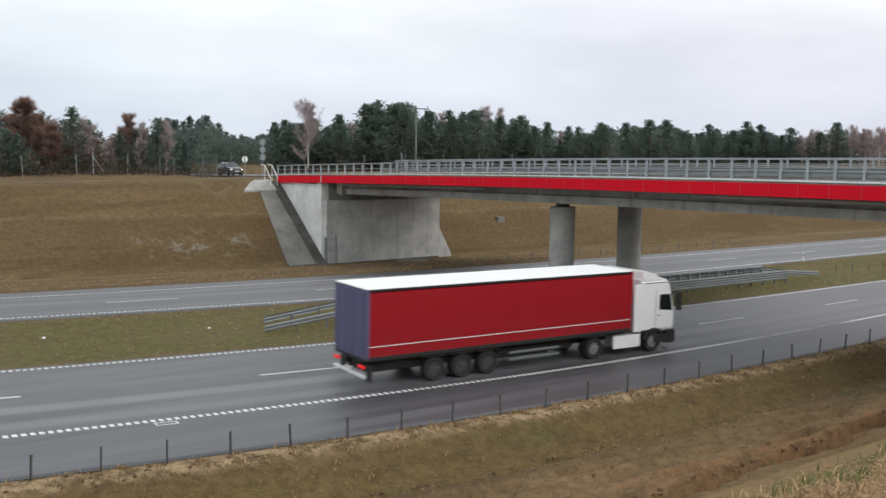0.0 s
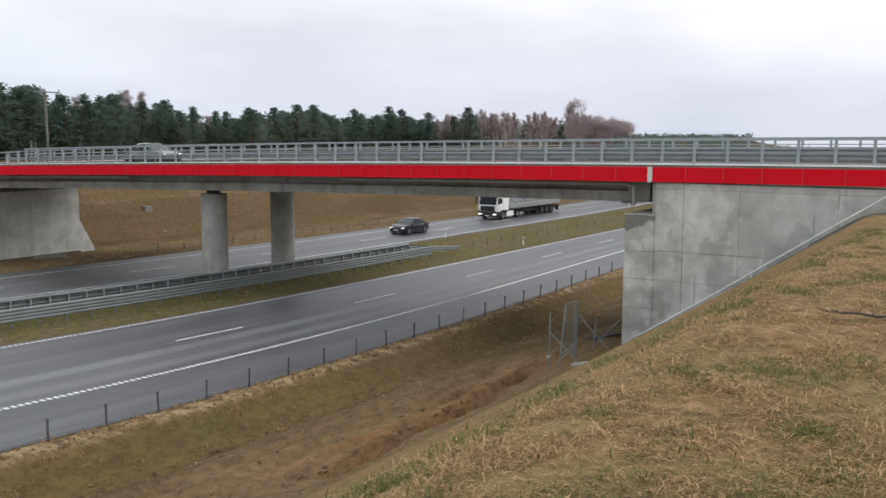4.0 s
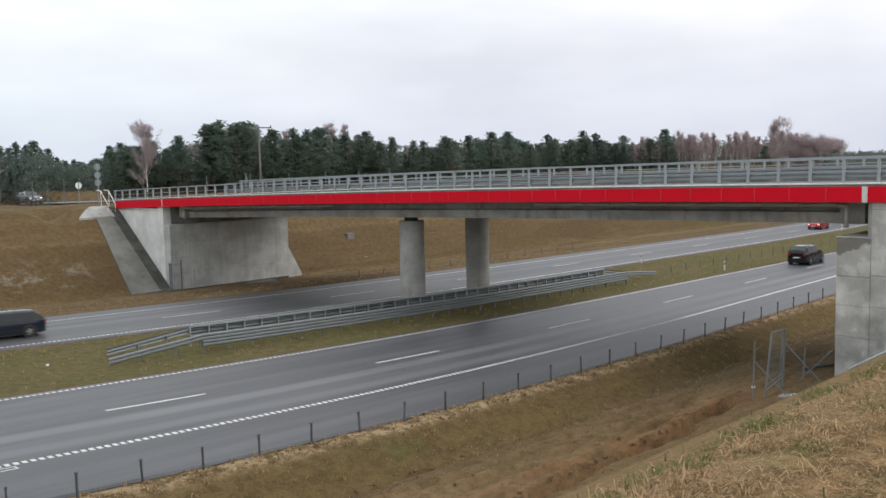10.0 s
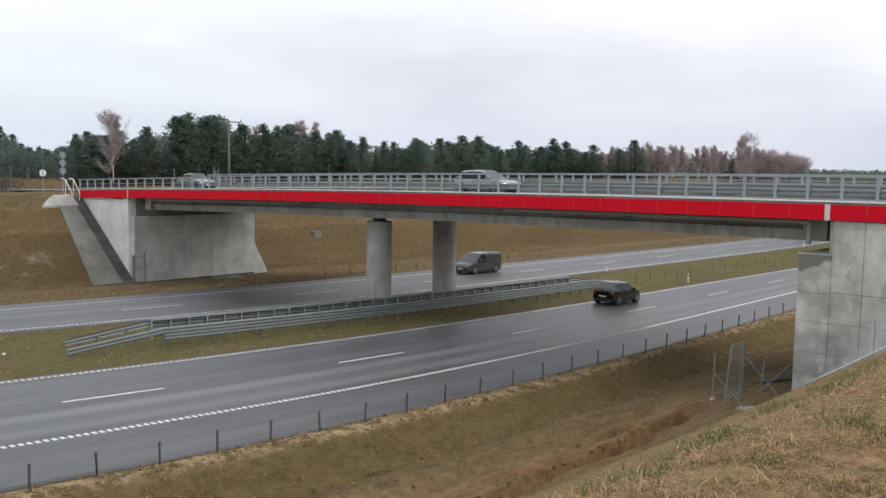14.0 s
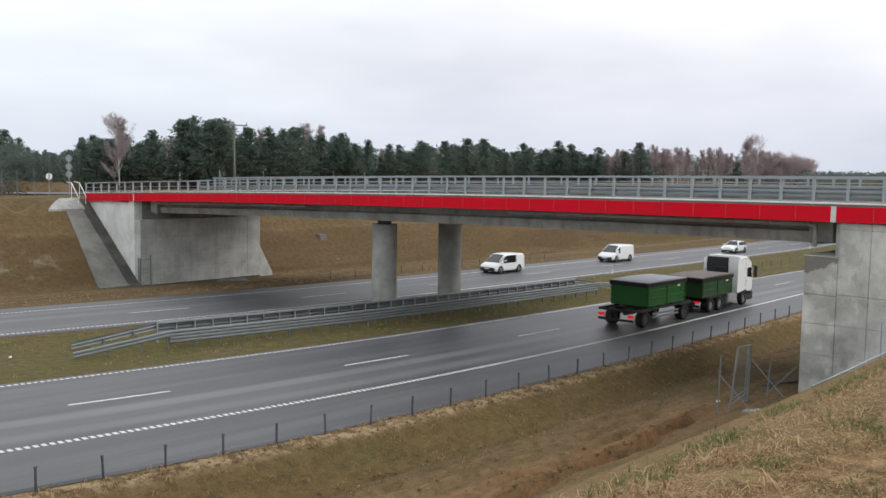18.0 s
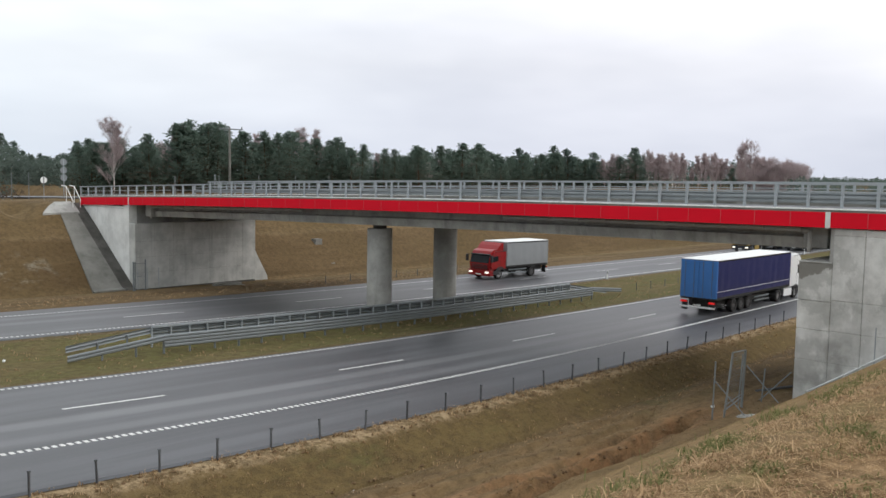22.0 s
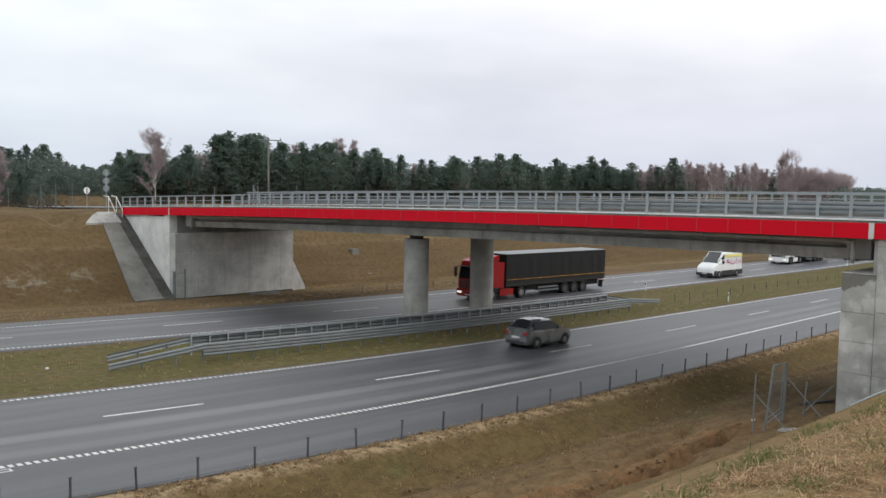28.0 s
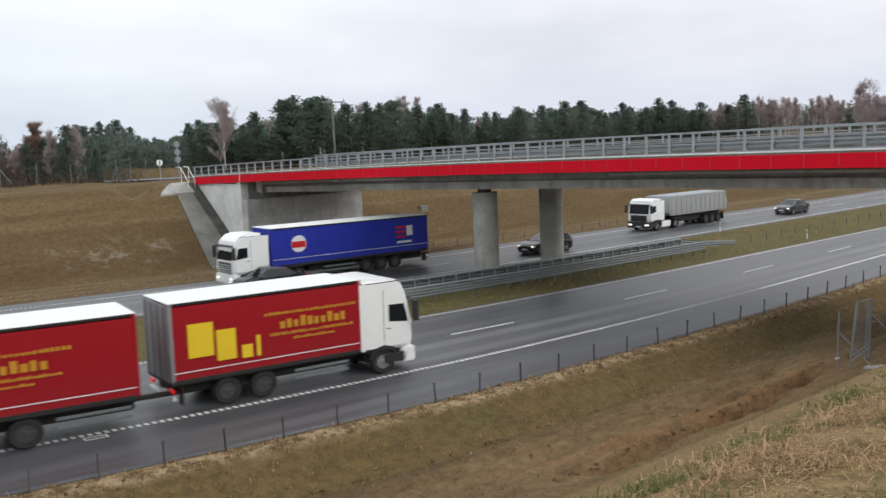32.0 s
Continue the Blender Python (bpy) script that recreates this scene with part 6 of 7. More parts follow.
def car(name, shape, ln, w, h, mat, label, lamps=False, category="car", side_glass=(3, 5), rim=None, wr=0.31):
    c = holder(name, label=label, category=category)
    st = SHAPES[shape]
    ground, hw = 0.19, w / 2

    def ring(s):
        x = (s[0] - 0.5) * ln
        zb, zw, zt = ground + (0.10 if s[0] in (0.0, 1.0) else 0.0), s[1] * h, s[2] * h
        ww, tw = s[3] * hw, s[4] * hw
        zm = zb + (zw - zb) * 0.55
        half = [(x, ww * 0.90, zb), (x, ww * 0.985, zb + 0.10), (x, ww, zm), (x, ww * 0.965, zw), (x, tw + (ww * 0.965 - tw) * 0.16, zt - (zt - zw) * 0.16 if zt - zw > 0.1 else zt - 0.012), (x, tw * 0.82, zt - 0.004), (x, tw * 0.4, zt + 0.012)]
        return half + [(px, -py, pz) for px, py, pz in half[::-1]]

    rings = [ring(s) for s in st]
    body = part("body", rings_mesh(rings), mat, c, smooth=False)
    me = body.data
    bm = bmesh.new()
    bm.from_mesh(me)
    bmesh.ops.bevel(bm, geom=[e for e in bm.edges if len(e.link_faces) == 2 and e.calc_face_angle(0) > 0.45], offset=0.035, segments=2, affect="EDGES")
    for f in bm.faces:
        f.smooth = True
    for e in bm.edges:
        e.smooth = len(e.link_faces) < 2 or e.calc_face_angle(0) < 0.55
    bm.to_mesh(me)
    bm.free()
    # glass: the bands between waist and roof
    a, b = side_glass
    van = shape == "van"
    for s in (3, 9):
        for i in range(a, b):
            bm = rings_mesh(rings, lambda p, q: p == i and q == s)
            bmesh.ops.inset_region(bm, faces=bm.faces[:], thickness=0.045, use_even_offset=True)
            keep = max(bm.faces, key=lambda f: f.calc_area())
            bmesh.ops.delete(bm, geom=[f for f in bm.faces if f is not keep], context="FACES")
            part("side_window", proud(bm, 0.012, (0, 1 if s == 3 else -1, 0.1)), GLASS, c)
    for name2, i in (("windscreen", 5), ("rear_window", 2 if not van else 0)):
        if van and name2 == "rear_window":
            continue
        bm = rings_mesh(rings, lambda p, q: p == i and q in (4, 5, 6, 7, 8))
        bm.normal_update()
        cx = sum((v.co for v in bm.verts), Vector()) / len(bm.verts)
        for v in bm.verts:
            v.co = cx + (v.co - cx) * 0.93
        part(name2, proud(bm, 0.016, (0.1 if i == 5 else -0.1, 0, 1)), SCREEN, c)
    if van is False:
        for i, s in itertools.product((2, 5), (3, 9)):
            bm = rings_mesh(rings, lambda p, q: p == i and q == s)
            bmesh.ops.inset_region(bm, faces=bm.faces[:], thickness=0.05, use_even_offset=True)
            keep = max(bm.faces, key=lambda f: f.calc_area())
            bmesh.ops.delete(bm, geom=[f for f in bm.faces if f is not keep], context="FACES")
            part("quarter_window", proud(bm, 0.012, (0, 1 if s == 3 else -1, 0.1)), GLASS, c)
    part("sill", boxes([(-ln * 0.30, ln * 0.28, -hw * 0.93, hw * 0.93, 0.15, 0.24)], 0.02), PLASTIC, c)
    part("front_bumper", boxes([(ln * 0.47, ln * 0.503, -hw * (0.86 if van else 0.74), hw * (0.86 if van else 0.74), 0.20, 0.52 if van else 0.36)], 0.03), PLASTIC, c)
    part("rear_bumper", boxes([(-ln * 0.502, -ln * 0.47, -hw * 0.78, hw * 0.78, 0.22, 0.42)], 0.03), PLASTIC if shape == "hatch" else mat, c)
    zf = h * (0.43 if not van else 0.33)
    for s in (-1, 1):
        part("headlight", boxes([(ln * 0.455, ln * 0.487, min(s * hw * 0.6, s * hw * 0.84), max(s * hw * 0.6, s * hw * 0.84), zf - 0.05, zf + 0.06)], 0.02), LAMP_WHITE if lamps else LENS_CLEAR, c)
        part("tail_light", boxes([(-ln * 0.504, -ln * 0.475, min(s * hw * 0.62, s * hw * 0.86), max(s * hw * 0.62, s * hw * 0.86), h * 0.48, h * 0.60)], 0.015), LENS_RED, c)
        part("door_mirror", boxes([(ln * 0.165, ln * 0.20, min(s * hw * 0.98, s * hw * 1.14), max(s * hw * 0.98, s * hw * 1.14), h * 0.62, h * 0.71)], 0.025), mat, c)
        part("door_handle", boxes([(-ln * 0.03, ln * 0.015, s * hw * 0.985 - 0.012, s * hw * 0.985 + 0.012, h * 0.555, h * 0.575)]), PLASTIC, c)
    part("number_plate", boxes([(-ln * 0.508, -ln * 0.503, -0.26, 0.26, h * 0.36, h * 0.43)]), PLATE, c)
    part("number_plate", boxes([(ln * 0.503, ln * 0.508, -0.26, 0.26, 0.38, 0.48)]), PLATE, c)
    part("grille", boxes([(ln * 0.478, ln * 0.492, -hw * 0.42, hw * 0.42, zf - 0.07, zf + 0.03)], 0.01), PLASTIC, c)
    for s in (-1, 1):
        for x in (-0.30, 0.31):
            part("wheel_arch", tube(bmesh.new(), (ln * x, s * (hw - 0.20), wr), (ln * x, s * (hw - 0.006), wr), wr * 1.14, n=22), PLASTIC, c)
            wheel(c, ln * x, s * (hw - 0.075), wr, 0.2, rim)
    return c


def rounded(bm, limit=0.5):
    """Shade a bevelled body softly, with hard edges where it folds."""
    for f in bm.faces:
        f.smooth = True
    for e in bm.edges:
        e.smooth = len(e.link_faces) < 2 or e.calc_face_angle(0) < limit
    return bm


def cab(t, x0, x1, w, h, mat, base=0.95, deflector=None, dark_low=False, lamps=True):
    """A lorry's cab with its nose at x1, on the holder t."""
    hw = w / 2
    d = x1 - x0
    low, vis = base + 0.36 * (h - base), h - 0.24 * (h - base)
    side = [(x0, base), (x1 - 0.10, base), (x1 - 0.02, base + 0.3), (x1 - 0.02, low), (x1 - 0.24, vis), (x1 - 0.42, h - 0.16), (x1 - 0.75, h), (x0, h)]
    if h > 3.7:
        # high roof that slopes back above the windscreen
        low, vis = 1.98, 2.98
        side = side[:3] + [(x1 - 0.02, low), (x1 - 0.20, vis), (x1 - 0.30, vis + 0.34), (x1 - 0.46, h - 0.34), (x1 - 0.72, h - 0.12), (x1 - 1.15, h), (x0, h)]
    bm = prism(bmesh.new(), side, -hw, hw)
    bmesh.ops.bevel(bm, geom=[e for e in bm.edges if abs(e.verts[0].co.y) > hw - 0.01 and abs(e.verts[1].co.y) > hw - 0.01 and abs(e.verts[0].co.y - e.verts[1].co.y) < 0.01 and max(v.co.x for v in e.verts) > x0 + 0.1], offset=0.15, segments=4, affect="EDGES")
    body = part("cab", rounded(bm), mat, t)
    part("cab_floor", boxes([(x0 + 0.1, x1 - 0.3, -hw * 0.8, hw * 0.8, 0.5, base + 0.05)], 0.04), CHASSIS, t)
    part("windscreen", prism(bmesh.new(), [(x1 - 0.06, low), (x1 + 0.006, low), (x1 - 0.205, vis - 0.04), (x1 - 0.27, vis - 0.04)], -hw * 0.84, hw * 0.84), GLASS, body)
    part("sun_visor", boxes([(x1 - 0.33, x1 - 0.02, -hw * 0.85, hw * 0.85, vis - 0.04, vis + 0.06)], 0.02), PLASTIC, body)
    part("grille", boxes([(x1 - 0.03, x1 + 0.012, -hw * 0.72, hw * 0.72, base + 0.08, low - 0.16)], 0.02), PLASTIC, body)
    for z in ((0.2, 0.36, 0.52, 0.68) if h > 3 else (0.16, 0.3, 0.42)):
        part("grille_bar", boxes([(x1 + 0.013, x1 + 0.03, -hw * 0.66, hw * 0.66, base + z - 0.02, base + z + 0.02)]), mat if not dark_low else CHASSIS, body)
    bump = part("bumper", boxes([(x1 - 0.55, x1 + 0.05, -hw, hw, 0.32, base + 0.02)], 0.06), PLASTIC if dark_low else mat, t)
    for s in (-1, 1):
        y0, y1 = sorted((s * (hw + 0.004), s * (hw - 0.02)))
        part("side_window", prism(bmesh.new(), [(x1 - 1.12, low + 0.16), (x1 - 0.26, low + 0.06), (x1 - 0.42, vis - 0.16), (x1 - 1.12, vis - 0.14)], y0, y1), GLASS, body)
        part("door_step", boxes([(x1 - 1.35, x1 - 0.35, min(s * hw * 0.96, s * hw), max(s * hw * 0.96, s * hw), 0.42, 0.80)], 0.03), PLASTIC, t)
        part("mudguard", boxes([(x1 - 2.15, x1 - 0.9, min(s * (hw - 0.4), s * hw), max(s * (hw - 0.4), s * hw), base, base + 0.12)], 0.04), PLASTIC, t)
        part("headlight", boxes([(x1 - 0.08, x1 + 0.065, min(s * hw * 0.55, s * hw * 0.92), max(s * hw * 0.55, s * hw * 0.92), 0.56, 0.76)], 0.03), LAMP_WHITE if lamps else LENS_CLEAR, bump)
        m = part("mirror", boxes([(x1 - 0.12, x1 + 0.10, min(s * (hw + 0.06), s * (hw + 0.26)), max(s * (hw + 0.06), s * (hw + 0.26)), low + 0.08, vis - 0.05)], 0.03), PLASTIC, body)
        part("mirror_arm", boxes([(x1 - 0.10, x1 - 0.05, min(s * (hw - 0.05), s * (hw + 0.1)), max(s * (hw - 0.05), s * (hw + 0.1)), vis - 0.1, vis - 0.04)]), PLASTIC, m)
        arc = [(x1 - 1.4 + q * math.cos(radians(w)), 0.5 + q * math.sin(radians(w))) for q, ws in ((0.68, range(15, 170, 15)), (0.55, range(165, 10, -15))) for w in ws]
        part("wheel_arch", prism(bmesh.new(), arc, *sorted((s * (hw - 0.4), s * (hw + 0.006)))), PLASTIC, body)
        part("door_handle", boxes([(x1 - 1.22, x1 - 1.06, y0, y1, low - 0.16, low - 0.11)]), PLASTIC, body)
        part("roof_seam", boxes([(x0 + 0.1, x1 - 0.6, y0, y1, h - 0.2, h - 0.165)]), CHASSIS, body)
        part("door_seam", boxes([(x1 - 1.36, x1 - 1.34, y0, y1, base + 0.1, h - 0.5)]), CHASSIS, body)
    part("number_plate", boxes([(x1 + 0.052, x1 + 0.062, -0.26, 0.26, 0.42, 0.53)]), PLATE, bump)
    if deflector:
        top = deflector
        part("roof_deflector", prism(bmesh.new(), [(x0 + 0.05, h - 0.02), (x1 - 1.0, h - 0.02), (x1 - 1.35, h + (top - h) * 0.6), (x0 + 0.25, top), (x0 + 0.05, top)], -hw * 0.94, hw * 0.94), mat, body)
    for s in (-1, 1):
        part("side_deflector", boxes([(x0 - 0.5, x0 + 0.02, min(s * hw, s * (hw - 0.05)), max(s * hw, s * (hw - 0.05)), base + 0.1, h - 0.2)], 0.01), mat, body)
    return body


def tractor(t, nose, w, h, mat, deflector=None, dark_low=False, lamps=True):
    """Cab, frame and wheels of a road tractor."""
    cab(t, nose - 2.2, nose, w, h, mat, deflector=deflector, dark_low=dark_low, lamps=lamps)
    part("chassis", boxes([(nose - 6.0, nose - 0.5, -0.42, 0.42, 0.62, 0.92)], 0.02), CHASSIS, t)
    for s in (-1, 1):
        y0, y1 = sorted((s * 0.55, s * (w / 2 - 0.06)))
        part("fuel_tank", boxes([(nose - 3.85, nose - 2.35, y0, y1, 0.45, 1.0)], 0.08), ALU if s < 0 else CHASSIS, t)
        part("side_skirt", boxes([(nose - 3.9, nose - 2.25, s * (w / 2 - 0.03) - 0.02, s * (w / 2 - 0.03) + 0.02, 0.34, 0.95)], 0.015), mat, t)
        wheel(t, nose - 1.4, s * (w / 2 - 0.19), 0.5, 0.32)
        wheel(t, nose - 5.0, s * (w / 2 - 0.30), 0.5, 0.56)
        part("mudguard", boxes([(nose - 5.6, nose - 4.4, min(s * (w / 2 - 0.6), s * (w / 2)), max(s * (w / 2 - 0.6), s * (w / 2)), 1.04, 1.1)], 0.02), PLASTIC, t)


def curtain_body(t, x0, x1, w, z0, z1, side, roof, rear, stripe=None, name="curtain", front=None, mould=0.5):
    """Tarpaulin body of a trailer or lorry on the holder t."""
    hw = w / 2
    for s in (-1, 1):
        bm = bmesh.new()
        n = max(6, round((x1 - x0) / 0.55))
        rows = []
        for i in range(n + 1):
            x = x0 + 0.12 + (x1 - x0 - 0.24) * i / n
            bulge = 0.012 * math.sin(i * 2.4) + 0.008 * (i % 2)
            rows.append([bm.verts.new((x, s * (hw - q + bulge * k), z)) for z, q, k in ((z0 + 0.1, 0.0, 0.2), (z0 + (z1 - z0) * 0.35, -0.004, 1.0), (z0 + (z1 - z0) * 0.7, -0.004, 1.0), (z1 - 0.12, 0.004, 0.2))])
        for a, b in zip(rows, rows[1:]):
            for j in range(3):
                bm.faces.new((a[j], b[j], b[j + 1], a[j + 1]))
        bmesh.ops.recalc_face_normals(bm, faces=bm.faces[:])
        part(name, bm, side, t)
        part("side_rail", boxes([(x0, x1, s * (hw - 0.02) - 0.03, s * (hw - 0.02) + 0.03, z0 - 0.06, z0 + 0.1)], 0.01), CHASSIS, t)
        part("roof_rail", boxes([(x0, x1, s * (hw - 0.03) - 0.03, s * (hw - 0.03) + 0.035, z1 - 0.09, z1 + 0.005)], 0.01), CHASSIS, t)
        if stripe is not None:
            part("stripe", boxes([(x0 + 0.1, x1 - 0.1, s * (hw + 0.016) - 0.004, s * (hw + 0.016) + 0.004, z0 + mould, z0 + mould + 0.035)]), stripe, t)
        for x in (x0, x1 - 0.12):
            part("corner_post", boxes([(x, x + 0.12, s * (hw - 0.03) - 0.04, s * (hw - 0.03) + 0.04, z0, z1)], 0.01), side if x > x0 else rear, t)
    part("roof", boxes([(x0, x1, -hw + 0.01, hw - 0.01, z1 - 0.02, z1 + 0.05)], 0.03), roof, t)
    part("front_wall", boxes([(x1 - 0.06, x1 - 0.004, -hw + 0.06, hw - 0.06, z0, z1 - 0.03)]), front or side, t)
    part("floor", boxes([(x0, x1, -hw + 0.06, hw - 0.06, z0 - 0.12, z0)], 0.01), CHASSIS, t)
    for s in (-1, 1):
        d = part("rear_door", boxes([(x0 - 0.03, x0 + 0.03, min(s * 0.01, s * (hw - 0.06)), max(s * 0.01, s * (hw - 0.06)), z0 + 0.02, z1 - 0.05)], 0.01), rear, t)
        for q in (0.25, 0.75):
            part("lock_rod", tube(bmesh.new(), (x0 - 0.05, s * hw * q, z0), (x0 - 0.05, s * hw * q, z1 - 0.1), 0.018, n=6), GALV_DARK, d)


def underframe(t, x0, x1, w, z0, axles, r=0.5, lamps=LENS_RED, guard=None):
    hw = w / 2
    for s in (-1, 1):
        part("frame_beam", boxes([(x0 + 0.1, x1, s * 0.5 - 0.07, s * 0.5 + 0.07, z0 - 0.5, z0 - 0.12)], 0.01), CHASSIS, t)
        for x in axles:
            wheel(t, x, s * (hw - 0.22), r, 0.38, RIM_DARK)
        part("tail_light", boxes([(x0 - 0.07, x0 - 0.01, min(s * (hw - 0.5), s * (hw - 0.08)), max(s * (hw - 0.5), s * (hw - 0.08)), z0 - 0.42, z0 - 0.28)], 0.01), lamps, t)
        if guard:
            for z in (0.45, 0.75):
                part("side_guard", boxes([(guard[0], guard[1], s * (hw - 0.04) - 0.02, s * (hw - 0.04) + 0.02, z, z + 0.11)], 0.01), GALV_DARK, t)
    for x in axles:
        part("axle", tube(bmesh.new(), (x, -hw + 0.3, r), (x, hw - 0.3, r), 0.07), CHASSIS, t)
        part("mudguard", boxes([(x - 0.55, x + 0.55, -hw + 0.02, hw - 0.02, 2 * r + 0.03, 2 * r + 0.07)], 0.01), PLASTIC, t)
    # Dark box added only to keep light out beneath the floor.
    part("underbody", boxes([(x0 + 0.3, x1, -0.8, 0.8, 0.55, z0 - 0.13)], 0.05), CHASSIS, t)
    part("underrun_bar", boxes([(x0 - 0.08, x0 + 0.02, -hw + 0.05, hw - 0.05, 0.45, 0.58)], 0.02), WHITE_PAINT, t, "white and red rear bar")
    for s in (-1, 1):
        part("mudflap", boxes([(x0 + 0.25, x0 + 0.28, min(s * (hw - 0.45), s * (hw - 0.03)), max(s * (hw - 0.45), s * (hw - 0.03)), 0.25, 0.95)]), PLASTIC, t)
    part("number_plate", boxes([(x0 - 0.09, x0 - 0.082, -0.26, 0.26, 0.62, 0.74)]), PLATE, t)


def semi(name, label, cab_mat, side, roof, rear, stripe=None, high=4.0, cab_h=3.55, deflector=3.95, dark_low=False, lamps=True, kind="curtain", tail=LENS_RED):
    """Tractor with a three-axle semi-trailer, 16.5 m long."""
    t = holder(name, label=label, category="lorry")
    tractor(t, 8.25, 2.5, cab_h, cab_mat, deflector=deflector, dark_low=dark_low, lamps=lamps)
    if kind == "curtain":
        curtain_body(t, -8.25, 5.35, 2.55, 1.2, high, side, roof, rear, stripe)
        underframe(t, -8.25, 2.2, 2.55, 1.25, (-5.15, -3.85, -2.55), lamps=tail, guard=(-1.5, 1.2))
        part("pallet_box", boxes([(-1.9, 0.9, -0.9, 0.9, 0.5, 0.95)], 0.03), CHASSIS, t)
    elif kind == "tipper":
        hw = 1.25
        tub = prism(bmesh.new(), [(-7.2, 1.35), (4.3, 1.35), (4.6, 1.7), (4.6, 3.3), (-7.0, 3.3), (-7.35, 2.2)], -hw, hw)
        part("tub", tub, side, t)
        for s in (-1, 1):
            part("top_rail", boxes([(-7.1, 4.65, s * hw - 0.05, s * hw + 0.05, 3.25, 3.4)], 0.02), rear, t)
            for i in range(12):
                x = -6.6 + i * 0.98
                part("rib", boxes([(x - 0.04, x + 0.04, s * hw - 0.04, s * hw + 0.04, 1.45, 3.26)], 0.01), side, t)
        part("cover", prism(bmesh.new(), [(-7.0, 3.32), (4.6, 3.32), (4.5, 3.46), (-6.9, 3.46)], -hw + 0.08, hw - 0.08), roof, t)
        underframe(t, -6.9, 2.2, 2.5, 1.4, (-5.6, -4.3, -3.0), lamps=tail)
    else:
        hw = 1.24
        part("flat_bed", boxes([(-8.25, 5.2, -hw, hw, 1.15, 1.3)], 0.02), CHASSIS, t)
        for s in (-1, 1):
            for i in range(4):
                x = -8.2 + i * 3.35
                part("drop_side", boxes([(x, x + 3.3, s * hw - 0.02, s * hw + 0.02, 1.2, 1.85)], 0.01), ALU, t)
        part("headboard", boxes([(5.1, 5.2, -hw, hw, 1.2, 2.7)], 0.02), ALU, t)
        part("tail_board", boxes([(-8.27, -8.2, -hw, hw, 1.2, 1.85)], 0.01), ALU, t)
        rng = random.Random(2)
        for i in range(11):
            for s in (-0.55, 0.55):
                x = -7.6 + i * 1.17
                hgt = rng.uniform(0.7, 1.0)
                part("load_bale", boxes([(x - 0.52, x + 0.52, s - 0.5, s + 0.5, 1.3, 1.3 + hgt)], 0.08), side, t, "pale wrapped bale of cargo")
        underframe(t, -8.2, 2.2, 2.5, 1.2, (-5.9, -4.6, -3.3), lamps=tail)
    return t


def rigid_lorry(name, label, cab_mat, side, roof, ln=8.2, high=3.4, cab_h=2.75):
    t = holder(name, label=label, category="lorry")
    n = ln / 2
    cab(t, n - 1.9, n, 2.35, cab_h, cab_mat, base=0.85, deflector=3.35)
    part("chassis", boxes([(-n + 0.4, n - 0.5, -0.42, 0.42, 0.6, 0.88)], 0.02), CHASSIS, t)
    curtain_body(t, -n, n - 2.15, 2.5, 1.1, high, side, roof, side)
    underframe(t, -n, n - 2.4, 2.5, 1.1, (-n + 2.3,), 0.45, guard=(-n + 3.1, n - 2.5))
    for s in (-1, 1):
        wheel(t, n - 1.25, s * 1.02, 0.45, 0.3)
    return t


def container_truck(name, label):
    t = holder(name, label=label, category="lorry")
    cab(t, 2.05, 4.25, 2.5, 3.72, WHITE_CAB, dark_low=True)
    part("rear_panel", boxes([(1.93, 2.04, -0.35, 1.17, 1.3, 3.6)], 0.02), PLASTIC, t, "dark panel at the back of the cab")
    part("chassis", boxes([(-4.1, 3.5, -0.42, 0.42, 0.62, 0.95)], 0.02), CHASSIS, t)
    container(t, -4.0, 0.75, 1.15, 2.5, True)
    for s in (-1, 1):
        wheel(t, 2.85, s * 1.06, 0.5, 0.32)
        for x in (-1.15, -2.55):
            wheel(t, x, s * 0.96, 0.5, 0.56)
        y0, y1 = sorted((s * 0.55, s * 1.19))
        part("fuel_tank", boxes([(0.15, 1.75, y0, y1, 0.45, 1.05)], 0.08), ALU, t)
        part("mudguard", boxes([(-3.2, -0.5, min(s * 0.65, s * 1.24), max(s * 0.65, s * 1.24), 1.03, 1.09)], 0.02), PLASTIC, t)
        part("tail_light", boxes([(-4.22, -4.15, min(s * 0.75, s * 1.15), max(s * 0.75, s * 1.15), 0.78, 0.92)], 0.01), LAMP_RED, t)
    part("hook_frame", boxes([(1.4, 1.6, -0.35, 0.35, 0.95, 2.9)], 0.03), CHASSIS, t)
    part("underrun_bar", boxes([(-4.2, -4.1, -1.15, 1.15, 0.5, 0.64)], 0.02), CHASSIS, t)
    return t


